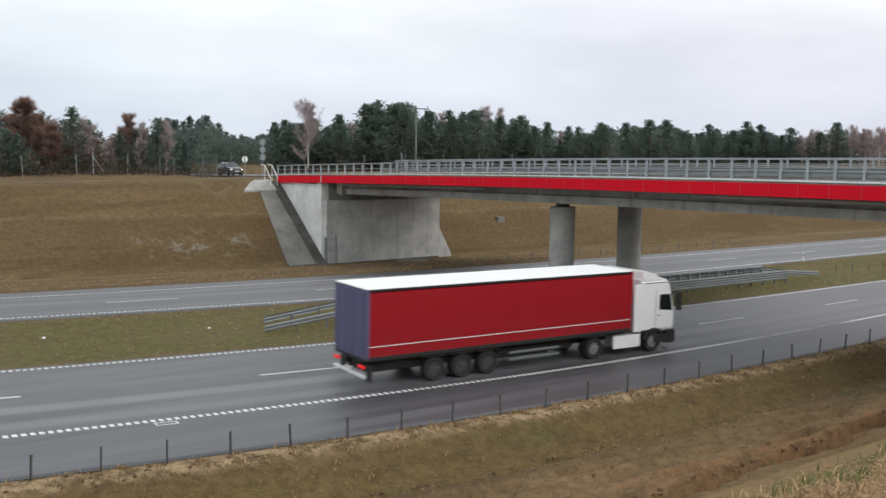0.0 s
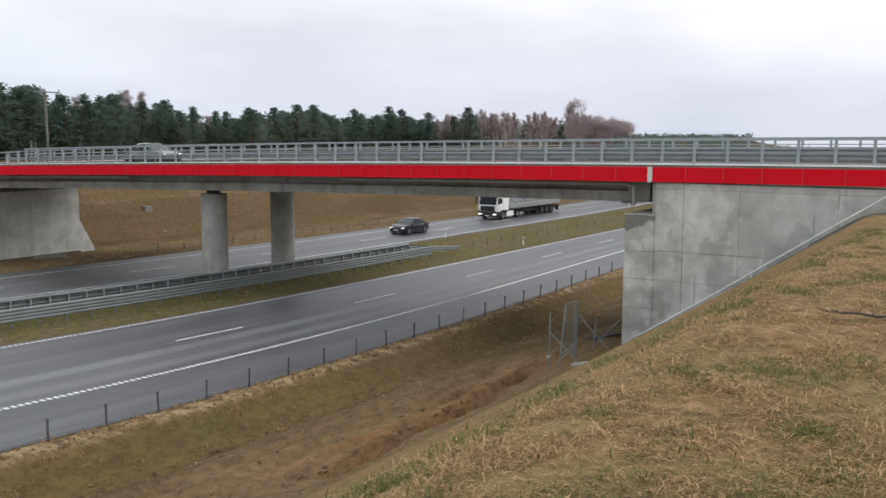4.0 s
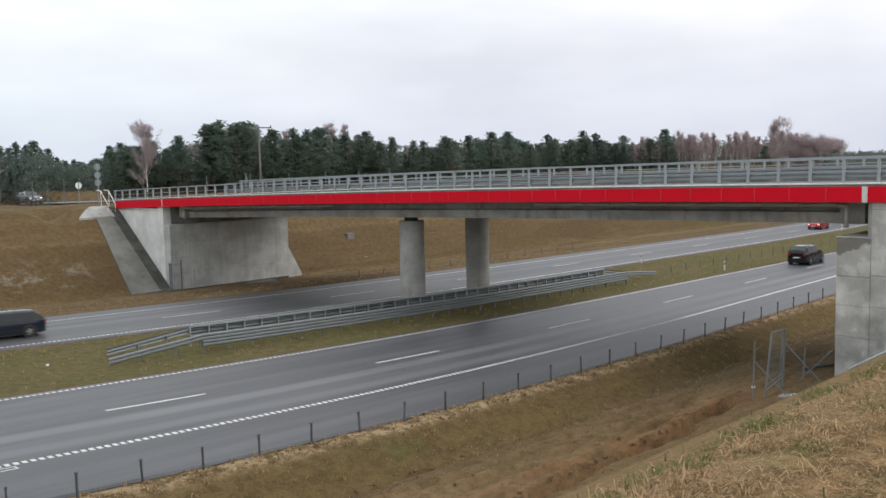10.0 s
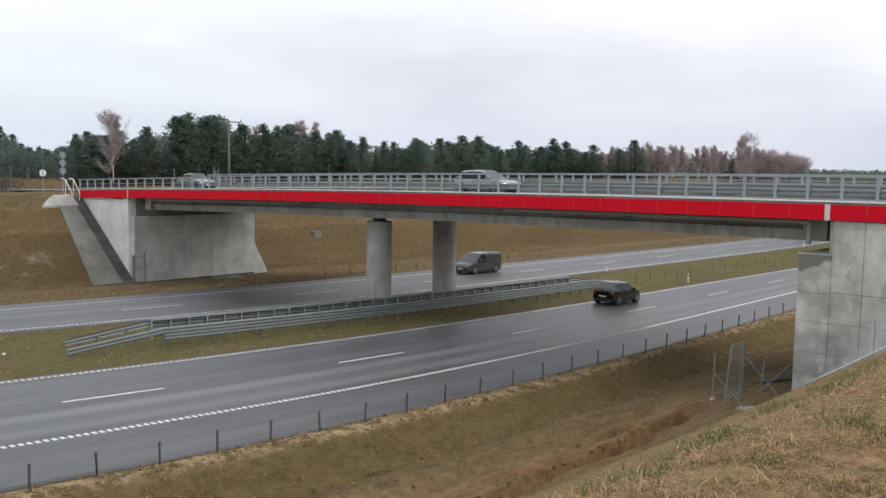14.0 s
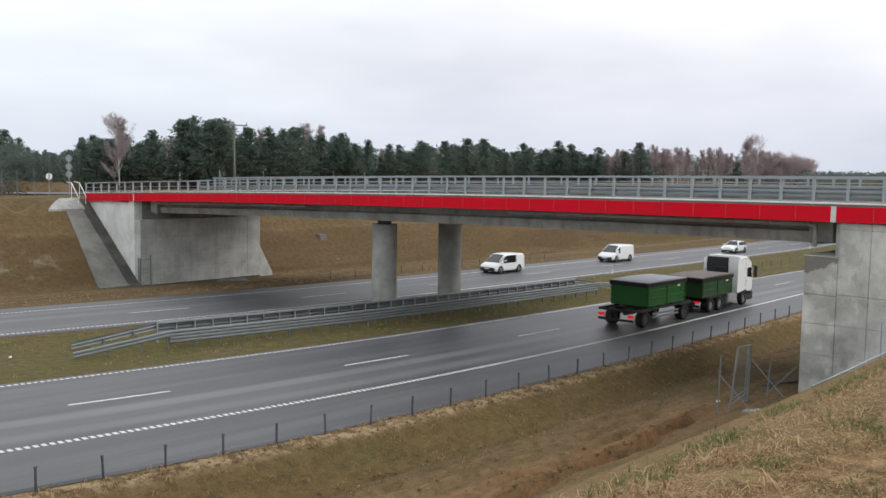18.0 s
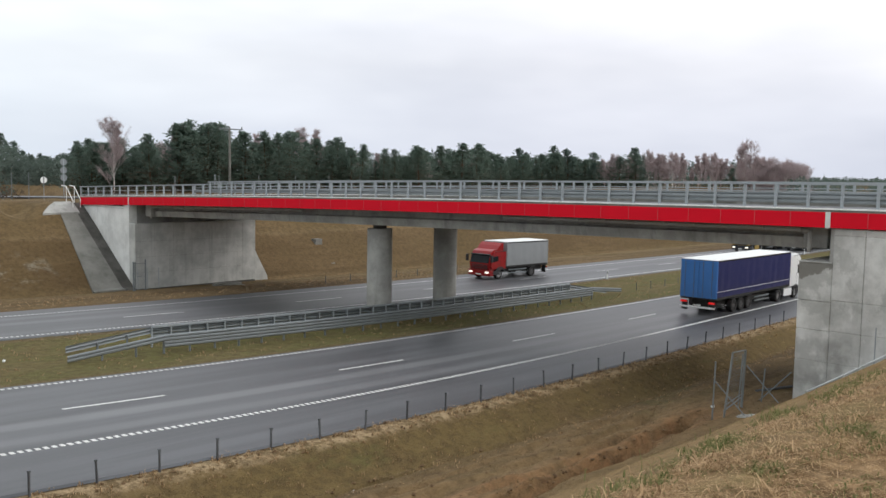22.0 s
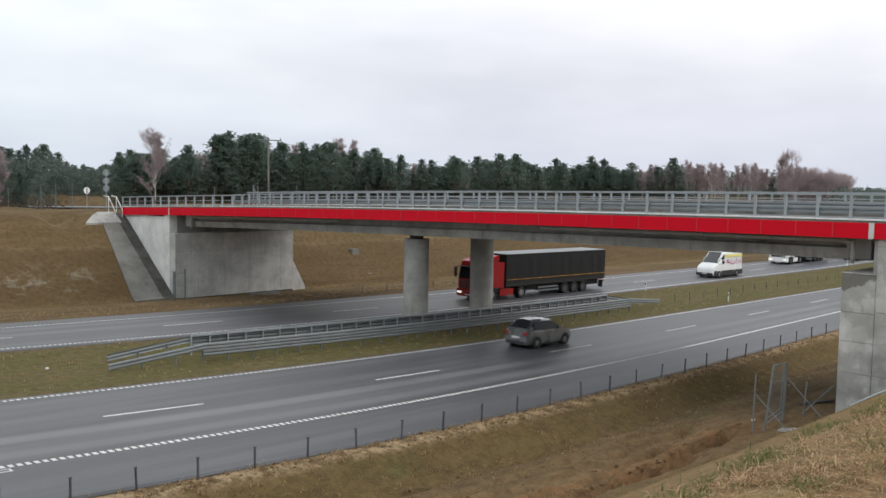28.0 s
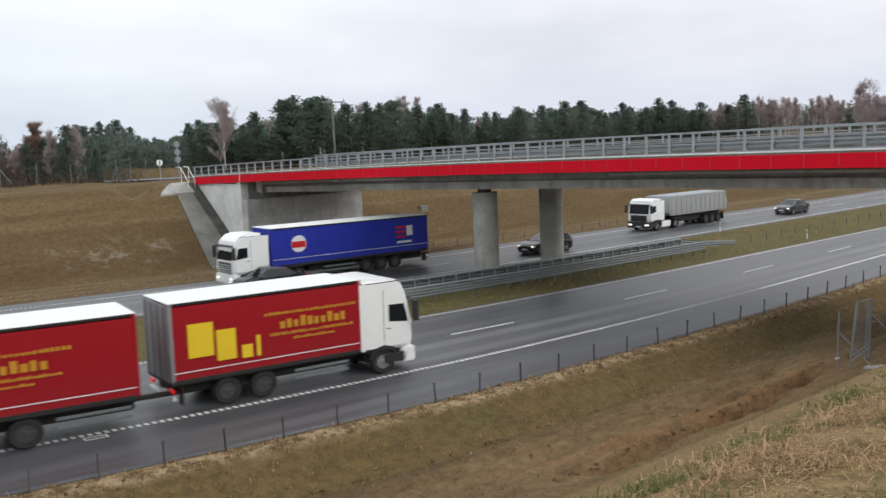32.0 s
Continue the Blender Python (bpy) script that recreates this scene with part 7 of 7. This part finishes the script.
def container(t, x0, x1, z0, z1, brown):
    hw, mat = 1.2, GREEN_DULL if brown else GREEN_STEEL
    body = part("container", prism(bmesh.new(), [(x0 + 0.06, z0), (x1 - 0.04, z0), (x1, z0 + 0.2), (x1, z1), (x0, z1)], -hw, hw), mat, t, "green painted steel roll-off container")
    for s in (-1, 1):
        for k in (0.35, 0.68):
            z = z0 + (z1 - z0) * k
            part("side_beam", boxes([(x0 + 0.05, x1 - 0.05, s * hw - 0.035, s * hw + 0.035, z - 0.04, z + 0.04)], 0.012), mat, body)
        for x in (x0 + 0.12, (x0 + x1) / 2, x1 - 0.12):
            part("rib", boxes([(x - 0.05, x + 0.05, s * hw - 0.045, s * hw + 0.045, z0 + 0.02, z1 - 0.1)], 0.015), mat, body)
        for k in range(4):
            part("ladder_rung", boxes([(x1 - 0.75, x1 - 0.4, s * hw - 0.07, s * hw + 0.07, z0 + 0.25 + 0.3 * k, z0 + 0.29 + 0.3 * k)]), mat, body)
        part("top_rail", boxes([(x0 - 0.03, x1 + 0.03, s * hw - 0.06, s * hw + 0.06, z1 - 0.10, z1 + 0.01)], 0.02), mat, body)
        part("cover_skirt", boxes([(x0 - 0.06, x1 + 0.05, s * (hw + 0.055) - 0.012, s * (hw + 0.055) + 0.012, z1 - 0.22, z1 + 0.03)], 0.008), BLACK_TARP, body, "dark hanging edge of the cover tarpaulin")
    part("end_skirt", boxes([(x0 - 0.075, x0 - 0.05, -hw, hw, z1 - 0.26, z1 + 0.03)], 0.008), BLACK_TARP, body, "dark hanging edge of the cover tarpaulin")
    part("label", boxes([(x1 - 1.15, x1 - 0.85, -hw - 0.045, -hw - 0.04, z1 - 0.42, z1 - 0.30)]), WHITE_PRINT, body, "small pale label")
    part("cover", prism(bmesh.new(), [(x0 - 0.06, z1), (x1 + 0.04, z1), (x1, z1 + 0.08), ((x0 + x1) / 2, z1 + 0.14), (x0, z1 + 0.07)], -hw - 0.06, hw + 0.06), BROWN_TARP if brown else GREY_TARP_TOP, body, "brown cover tarpaulin" if brown else "pale grey cover tarpaulin")


def container_trailer(name, label):
    t = holder(name, label=label, category="trailer")
    container(t, -2.35, 2.5, 1.28, 2.78, False)
    for s in (-1, 1):
        part("frame_beam", boxes([(-3.7, 3.4, s * 0.5 - 0.07, s * 0.5 + 0.07, 0.85, 1.2)], 0.01), CHASSIS, t)
        for x in (-2.4, 2.5):
            wheel(t, x, s * 0.98, 0.5, 0.5, RIM_DARK)
        for z in (0.5, 0.72):
            part("side_guard", boxes([(-1.6, 1.7, s * 1.17 - 0.02, s * 1.17 + 0.02, z, z + 0.12)], 0.01), GALV_DARK, t)
        part("tail_light", boxes([(-3.8, -3.72, min(s * 0.75, s * 1.15), max(s * 0.75, s * 1.15), 0.72, 0.9)], 0.01), LAMP_RED, t)
    for x in (-3.65, -2.4, -1.2, 0.0, 1.2, 2.5, 3.3):
        part("cross_member", boxes([(x - 0.07, x + 0.07, -1.15, 1.15, 1.06, 1.2)], 0.01), CHASSIS, t)
    for s in (-1, 1):
        part("outer_rail", boxes([(-3.72, 3.38, s * 1.15 - 0.04, s * 1.15 + 0.04, 1.06, 1.2)], 0.01), CHASSIS, t)
        part("drawbar", tube(bmesh.new(), (2.9, s * 0.55, 0.78), (5.4, s * 0.04, 0.74), 0.055), CHASSIS, t)
        y0, y1 = sorted((s * 0.72, s * 1.24))
        for x in (-2.4, 2.5):
            part("mudguard", boxes([(x - 0.62, x + 0.62, y0, y1, 1.02, 1.05)], 0.01), PLASTIC, t)
    part("underrun_bar", boxes([(-3.8, -3.7, -1.15, 1.15, 0.45, 0.6)], 0.02), CHASSIS, t)
    return t


def print_panels(t, x0, flank):
    """Plain yellow shapes in place of the emblem on the red tarpaulin."""
    for r in ((x0 + 0.4, x0 + 1.3, 1.95, 3.2), (x0 + 1.4, x0 + 2.1, 1.7, 2.85), (x0 + 2.3, x0 + 2.7, 1.65, 2.15), (x0 + 2.85, x0 + 3.0, 1.65, 2.45)):
        part("print_shape", boxes([(r[0], r[1], flank - 0.005, flank + 0.005, r[2], r[3])], 0.004), YELLOW_PRINT, t, "plain yellow printed shape")


def print_lines(t, x0, x1, flank):
    """Rows of small bars in place of the printed lines."""
    rng = random.Random(6)
    for z, h, a, b, step in ((2.55, 0.34, 0.16, 0.84, 0.27), (3.1, 0.11, 0.0, 1.0, 0.16), (2.3, 0.09, 0.05, 0.95, 0.14), (2.08, 0.09, 0.3, 0.75, 0.14)):
        x = x0 + (x1 - x0) * a
        while x < x0 + (x1 - x0) * b:
            w = step * rng.uniform(0.6, 0.78)
            part("print_bar", boxes([(x, x + w, flank - 0.005, flank + 0.005, z, z + h * rng.choice((0.8, 0.8, 1.0, 1.2)))]), ORANGE_PRINT, t)
            x += step


def print_disc(t, x, z, r, flank):
    """A plain white printed disc with a red band across it."""
    out = 0.006 if flank > 0 else -0.006
    bm = bmesh.new()
    tube(bm, (x, flank - 0.004, z), (x, flank + 0.004, z), r, n=24)
    d = part("print_disc", bm, WHITE_PRINT, t, "plain white printed disc")
    part("print_band", boxes([(x - r * 0.9, x + r * 0.95, flank + out - 0.002, flank + out + 0.002, z - r * 0.45, z + r * 0.3)]), RED_PRINT, d, "red band")


def bar_rows(t, name, rows, mat, flank, label):
    for x0, x1, z0, z1 in rows:
        part(name, boxes([(x0, x1, flank - 0.005, flank + 0.005, z0, z1)]), mat, t, label)


def red_rigid(name, label):
    """Lorry with a red tarpaulin body; it pulls the trailer behind it."""
    t = holder(name, label=label, category="lorry")
    cab(t, 2.95, 5.15, 2.5, 3.98, WHITE_CAB)
    part("chassis", boxes([(-4.3, 4.5, -0.42, 0.42, 0.62, 0.95)], 0.02), CHASSIS, t)
    curtain_body(t, -4.5, 2.75, 2.55, 1.1, 4.0, RED_TARP, WHITE_TARP, GREY_TARP, WHITE_PRINT, mould=0.35)
    underframe(t, -4.4, 2.6, 2.55, 1.15, (-1.2, -2.55), lamps=LAMP_RED, guard=(0.0, 2.2))
    for s in (-1, 1):
        wheel(t, 3.75, s * 1.06, 0.5, 0.32)
    f = -1.312
    print_panels(t, -4.3, f)
    print_lines(t, -1.1, 2.5, f)
    return t


def red_trailer(name, label):
    t = holder(name, label=label, category="trailer")
    curtain_body(t, -4.0, 4.0, 2.55, 1.1, 4.0, RED_TARP, WHITE_TARP, RED_TARP, WHITE_PRINT, mould=0.35)
    underframe(t, -4.0, 3.9, 2.55, 1.15, (0.65, -0.65), lamps=LAMP_RED, guard=(1.5, 3.7))
    part("drawbar", boxes([(3.8, 5.6, -0.1, 0.1, 0.62, 0.78)], 0.02), CHASSIS, t)
    f = -1.312
    print_lines(t, -2.2, 2.0, f)
    return t


def box_van(name, label):
    """Tall white delivery van with pink and yellow printed shapes on its flanks."""
    c = car(name, "van", 6.3, 2.05, 2.65, WHITE_CAR, label, lamps=True, category="van", side_glass=(5, 6), wr=0.36)
    for f in (1.03, -1.03):
        for x0, x1 in ((-3.13, -2.32), (-1.46, 1.52), (2.38, 2.98)):
            part("lower_trim", boxes([(x0, x1, min(f * 1.012, f * 0.94), max(f * 1.012, f * 0.94), 0.2, 0.72)], 0.03), PLASTIC, c, "black plastic trim along the sill")
        bar_rows(c, "print_bar", [(-3.0, 0.9, 2.06, 2.3)], PALE_PRINT, f * 0.975, "pale yellow printed bar")
        bar_rows(c, "print_bar", [(0.1, 0.4, 1.45, 1.8), (-0.2, 0.0, 1.4, 1.6), (-0.5, -0.42, 1.3, 1.95), (-0.95, -0.88, 1.2, 1.65), (-1.35, -1.26, 1.3, 1.6), (-1.75, -1.66, 1.25, 1.9), (-2.2, -2.1, 1.35, 1.7), (-2.6, -2.53, 1.3, 1.8), (-2.5, -2.3, 1.5, 1.56), (-0.85, -0.55, 1.3, 1.36)], PINK_PRINT, f, "pale violet printed shape")
    return c
# ---- the traffic ----
QUEUE = {1: 0, -1: 0}


def drive(thing, lane, at, speed, gain, t0, way):
    """Rows for a thing that keeps its lane: at is its place along the road at t0; it waits out of sight before and after."""
    rows = []
    k = QUEUE[way]
    QUEUE[way] += 1
    lo, hi = -90.0 - 22.0 * k, 300.0 + 22.0 * k
    for i in range(0, 65):
        t = i * 0.5
        d = t - t0
        q = min(max(d, -2.2), 2.2)
        x = min(max(at + speed * q + gain * q * q + (speed + 2 * gain * q) * (d - q), lo), hi)
        p = on_road(lane, x)
        slope = math.degrees(math.atan(road_y(lane, x + 0.5) - road_y(lane, x - 0.5)))
        tilt = math.degrees(math.atan(GRADE))
        m = pose(p.x, p.y, p.z, 0, 0, slope + (0 if way > 0 else 180)) @ pose(0, 0, 0, 0, -tilt * way, 0)
        rows.append((t, m))
    walk(thing, rows)


def drive_bridge(thing, x, at, speed, gain, t0):
    """Rows for a car that comes over the overpass towards the near side."""
    rows = []
    for i in range(0, 65):
        t = i * 0.5
        d = t - t0
        y = 128.0 if d < -abs(speed / (2 * gain)) else min(max(at + speed * d + gain * d * d, -11.0), 128.0)
        dz = (deck_z(y + 0.5) - deck_z(y - 0.5))
        rows.append((t, pose(x, y, deck_z(y) + 0.002, 0, 0, -90) @ pose(0, 0, 0, 0, math.degrees(math.atan(dz)), 0)))
    walk(thing, rows)


RED_SEMI = semi("curtain_semi_truck", "white tractor pulling a red curtain-sided semi-trailer with a white roof", WHITE_CAB, RED_TARP, WHITE_TARP, DOOR_PURPLE, WHITE_PRINT, tail=LAMP_RED, dark_low=True)
BLUE_SEMI = semi("curtain_semi_truck", "white tractor pulling a dark blue curtain-sided semi-trailer", WHITE_CAB, BLUE_TARP, WHITE_TARP, DOOR_BLUE, WHITE_PRINT, cab_h=3.85, deflector=None, tail=LAMP_RED, dark_low=True)
GREEN_TRUCK = container_truck("container_truck", "white lorry carrying a green roll-off container")
GREEN_TRAILER = container_trailer("container_trailer", "drawbar trailer carrying a green roll-off container")
RED_RIGID = red_rigid("curtain_truck", "white lorry with a red tarpaulin body and yellow printing")
RED_TRAILER = red_trailer("curtain_trailer", "drawbar trailer with a red tarpaulin body and yellow printing")
SUV_A = car("black_suv", "estate", 4.2, 1.8, 1.62, BLACK_CAR, "black sport utility car on the near carriageway", wr=0.34)
HATCH_A = car("black_hatchback", "hatch", 3.75, 1.7, 1.48, BLACK_CAR, "black hatchback on the near carriageway")
HATCH_B = car("grey_hatchback", "hatch", 4.0, 1.75, 1.52, DUSK_CAR, "dark silver-grey hatchback on the near carriageway")

FLATBED = semi("flatbed_truck", "white tractor with an open drop-side semi-trailer of pale cargo", WHITE_CAB, GREY_TARP, GREY_TARP, ALU, deflector=None, cab_h=3.3, dark_low=True, kind="flat", lamps=True)
SALOON_A = car("dark_saloon", "saloon", 4.4, 1.78, 1.42, BLUE_CAR, "dark blue-grey saloon on the far carriageway", True)
HATCH_C = car("red_hatchback", "hatch", 3.6, 1.68, 1.34, RED_CAR, "red hatchback on the far carriageway", True)
ESTATE_A = car("black_estate_car", "estate", 4.25, 1.8, 1.42, BLACK_CAR, "black estate car on the far carriageway", True, wr=0.33)
ESTATE_B = car("blue_estate_car", "estate", 4.3, 1.78, 1.38, BLUE_CAR, "dark blue-grey estate car with roof rails on the far carriageway", True)
HATCH_D = car("red_hatchback", "hatch", 3.6, 1.66, 1.34, RED_CAR, "red hatchback on the far carriageway", True)
VAN_A = car("grey_van", "van", 4.35, 1.85, 1.7, GREY_CAR, "dark grey panel van on the far carriageway", True, "van", (4, 6), wr=0.33)
VAN_B = car("white_van", "van", 4.15, 1.82, 1.62, WHITE_CAR, "white van with dark side windows on the far carriageway", True, "van", (3, 6), wr=0.32)
VAN_C = car("white_van", "van", 4.2, 1.84, 1.66, WHITE_CAR, "white panel van on the far carriageway", True, "van", (5, 6), wr=0.32)
ESTATE_C = car("white_estate_car", "estate", 3.8, 1.72, 1.34, WHITE_CAR, "white estate car on the far carriageway", True)
ESTATE_D = car("silver_estate_car", "estate", 4.1, 1.74, 1.36, WHITE_CAR, "silver-white sport estate car on the far carriageway", True)
RED_LORRY = rigid_lorry("box_lorry", "red cab lorry with a light grey tarpaulin body", RED_CAB, GREY_TARP, WHITE_TARP)
GOLD_SEMI = semi("curtain_semi_truck", "yellow-gold tractor with a bright blue curtain-sided semi-trailer", GOLD_CAB, BRIGHT_BLUE, WHITE_TARP, BRIGHT_BLUE, WHITE_PRINT, dark_low=True)
TIPPER_A = semi("tipper_truck", "white tractor with a grey aluminium tipper semi-trailer", WHITE_CAB, ALU, GREY_TARP_TOP, ALU, deflector=None, cab_h=3.65, kind="tipper", dark_low=True)
BLACK_SEMI = semi("curtain_semi_truck", "red tractor with a black curtain-sided semi-trailer", RED_CAB, BLACK_TARP, GREY_TARP, BLACK_TARP, ORANGE_PRINT, dark_low=False)
PRINT_VAN = box_van("delivery_van", "white high-roof delivery van with pale yellow and violet printed shapes")
PRINT_SEMI = semi("curtain_semi_truck", "white tractor with a bright blue curtain-sided semi-trailer", WHITE_CAB, BRIGHT_BLUE, WHITE_TARP, BRIGHT_BLUE, WHITE_PRINT, cab_h=3.8, deflector=None, dark_low=False)
SALOON_C = car("dark_saloon", "saloon", 4.3, 1.78, 1.42, BLUE_CAR, "dark blue saloon overtaking on the far carriageway", True)
SALOON_D = car("black_estate_car", "estate", 4.4, 1.8, 1.46, BLACK_CAR, "black estate car on the far carriageway", True)
TIPPER_B = semi("tipper_truck", "white tractor with a silver aluminium tipper semi-trailer", WHITE_CAB, ALU, GREY_TARP_TOP, ALU, deflector=None, cab_h=3.3, kind="tipper", dark_low=True)
SALOON_E = car("dark_saloon", "saloon", 4.4, 1.78, 1.42, GREY_CAR, "dark grey saloon on the far carriageway", True)
BRIDGE_A = car("grey_hatchback", "hatch", 3.6, 1.65, 1.38, GREY_CAR, "dark grey hatchback crossing the overpass", True)
BRIDGE_B = car("green_grey_saloon", "saloon", 4.0, 1.66, 1.36, GREEN_CAR, "grey-green saloon crossing the overpass", True)
BRIDGE_C = car("silver_estate_car", "estate", 3.8, 1.66, 1.36, SILVER_CAR, "silver-grey estate car crossing the overpass", True)
BRIDGE_D = car("grey_saloon", "saloon", 3.7, 1.62, 1.34, GREEN_CAR, "grey-green saloon crossing the overpass", True)
for q in (GOLD_SEMI, PRINT_SEMI):
    for f in (-1.312, 1.312):
        print_disc(q, 3.2, 2.75, 0.62, f)
for s in (-1, 1):
    f = s * 1.312
    bar_rows(PRINT_SEMI, "print_shape", [(-6.75, -6.2, 2.5, 3.3)], WHITE_PRINT, f, "plain white printed shape")
    bar_rows(PRINT_SEMI, "print_shape", [(-6.1, -5.2, 3.12, 3.3), (-6.1, -5.2, 2.75, 2.92), (-6.1, -5.2, 2.38, 2.55)], RED_PRINT, f, "plain red printed shape")
    bar_rows(PRINT_SEMI, "print_bar", [(-6.6, -5.3, 1.95, 2.12)], WHITE_PRINT, f, "white printed bar")


def motions():
    # the lorries ride a little lower than the legal height
    for lorry in (RED_SEMI, BLUE_SEMI, GREEN_TRUCK, GREEN_TRAILER, RED_RIGID, RED_TRAILER, FLATBED, RED_LORRY, GOLD_SEMI, TIPPER_A, BLACK_SEMI, PRINT_SEMI, TIPPER_B):
        lorry.scale = (1.0, 1.0, 0.91)
    RED_SEMI.scale, RED_RIGID.scale = (0.955, 1.0, 0.91), (0.98, 1.0, 0.91)
    BLACK_SEMI.scale = (0.97, 1.0, 0.86)
    TIPPER_A.scale, GOLD_SEMI.scale = (0.80, 0.96, 0.84), (0.90, 0.90, 0.89)
    PRINT_SEMI.scale, TIPPER_B.scale = (0.89, 0.96, 0.85), (0.80, 0.96, 0.84)
    for thing, lane, at, speed, gain, t0, way in (
            (RED_SEMI, 28.93, 24.84, 24.3, 0.4, 0, 1),
            (SUV_A, 32.90, 37.29, 40.54, 0.43, 9, 1),
            (HATCH_A, 33.78, 53.72, 32.53, 0.00, 14, 1),
            (GREEN_TRUCK, 28.98, 33.1, 24.7, 0.3, 17, 1),
            (GREEN_TRAILER, 28.89, 24.05, 24.7, 0.3, 17, 1),
            (BLUE_SEMI, 28.83, 41.14, 24.1, -0.35, 21, 1),
            (HATCH_B, 32.84, 40.03, 37.29, -0.67, 28, 1),
            (RED_RIGID, 28.58, 16.82, 21.96, 0.1, 32, 1),
            (RED_TRAILER, 27.83, 7.22, 21.96, 0.1, 32, 1),
            (FLATBED, 50.74, 68.35, -26.42, 1.6, 5, -1),
            (SALOON_A, 49.36, 70.55, -43.97, 0.00, 4, -1),
            (HATCH_C, 48.25, 39.64, -29.72, 0.00, 7, -1),
            (ESTATE_A, 48.33, 38.52, -33.87, 1.07, 8, -1),
            (ESTATE_B, 48.56, 51.06, -34.38, 0.55, 9, -1),
            (HATCH_D, 48.01, 79.42, -37.85, 1.18, 11, -1),
            (VAN_A, 50.79, 58.75, -35.09, -0.95, 14, -1),
            (VAN_B, 51.31, 62.0, -32.11, 1.52, 18, -1),
            (VAN_C, 50.92, 80.1, -33.77, 1.69, 18, -1),
            (ESTATE_C, 48.52, 65.91, -35.24, 1.52, 19, -1),
            (ESTATE_D, 47.67, 54.22, -35.23, 1.48, 20, -1),
            (RED_LORRY, 51.11, 63.34, -21.77, 0.56, 22, -1),
            (GOLD_SEMI, 51.27, 72.5, -22.78, 0.43, 24, -1),
            (TIPPER_A, 47.84, 77.5, -25.08, 0.33, 24, -1),
            (BLACK_SEMI, 48.39, 58.50, -24.65, 0.38, 28, -1),
            (PRINT_VAN, 47.51, 62.96, -24.83, 0.60, 29, -1),
            (PRINT_SEMI, 51.01, 74.76, -21.13, 0.25, 30, -1),
            (SALOON_C, 47.88, 78.20, -25.71, 0.14, 30, -1),
            (SALOON_D, 47.53, 75.97, -25.68, 0.00, 31, -1),
            (TIPPER_B, 50.68, 72.52, -22.15, 0.00, 32, -1),
            (SALOON_E, 48.07, 88.50, -26.00, 0.00, 32, -1)):
        drive(thing, lane, at, speed, gain, t0, way)
    for thing, at, speed, gain, t0 in ((BRIDGE_A, 52.4, -25.9, -2.0, 2.0), (BRIDGE_B, 48.95, -25.2, -1.9, 4.0), (BRIDGE_C, 34.5, -23.6, -1.49, 14.0), (BRIDGE_D, 64.66, -17.9, -1.05, 14.0)):
        drive_bridge(thing, 40.5, at, speed, gain, t0)


motions()
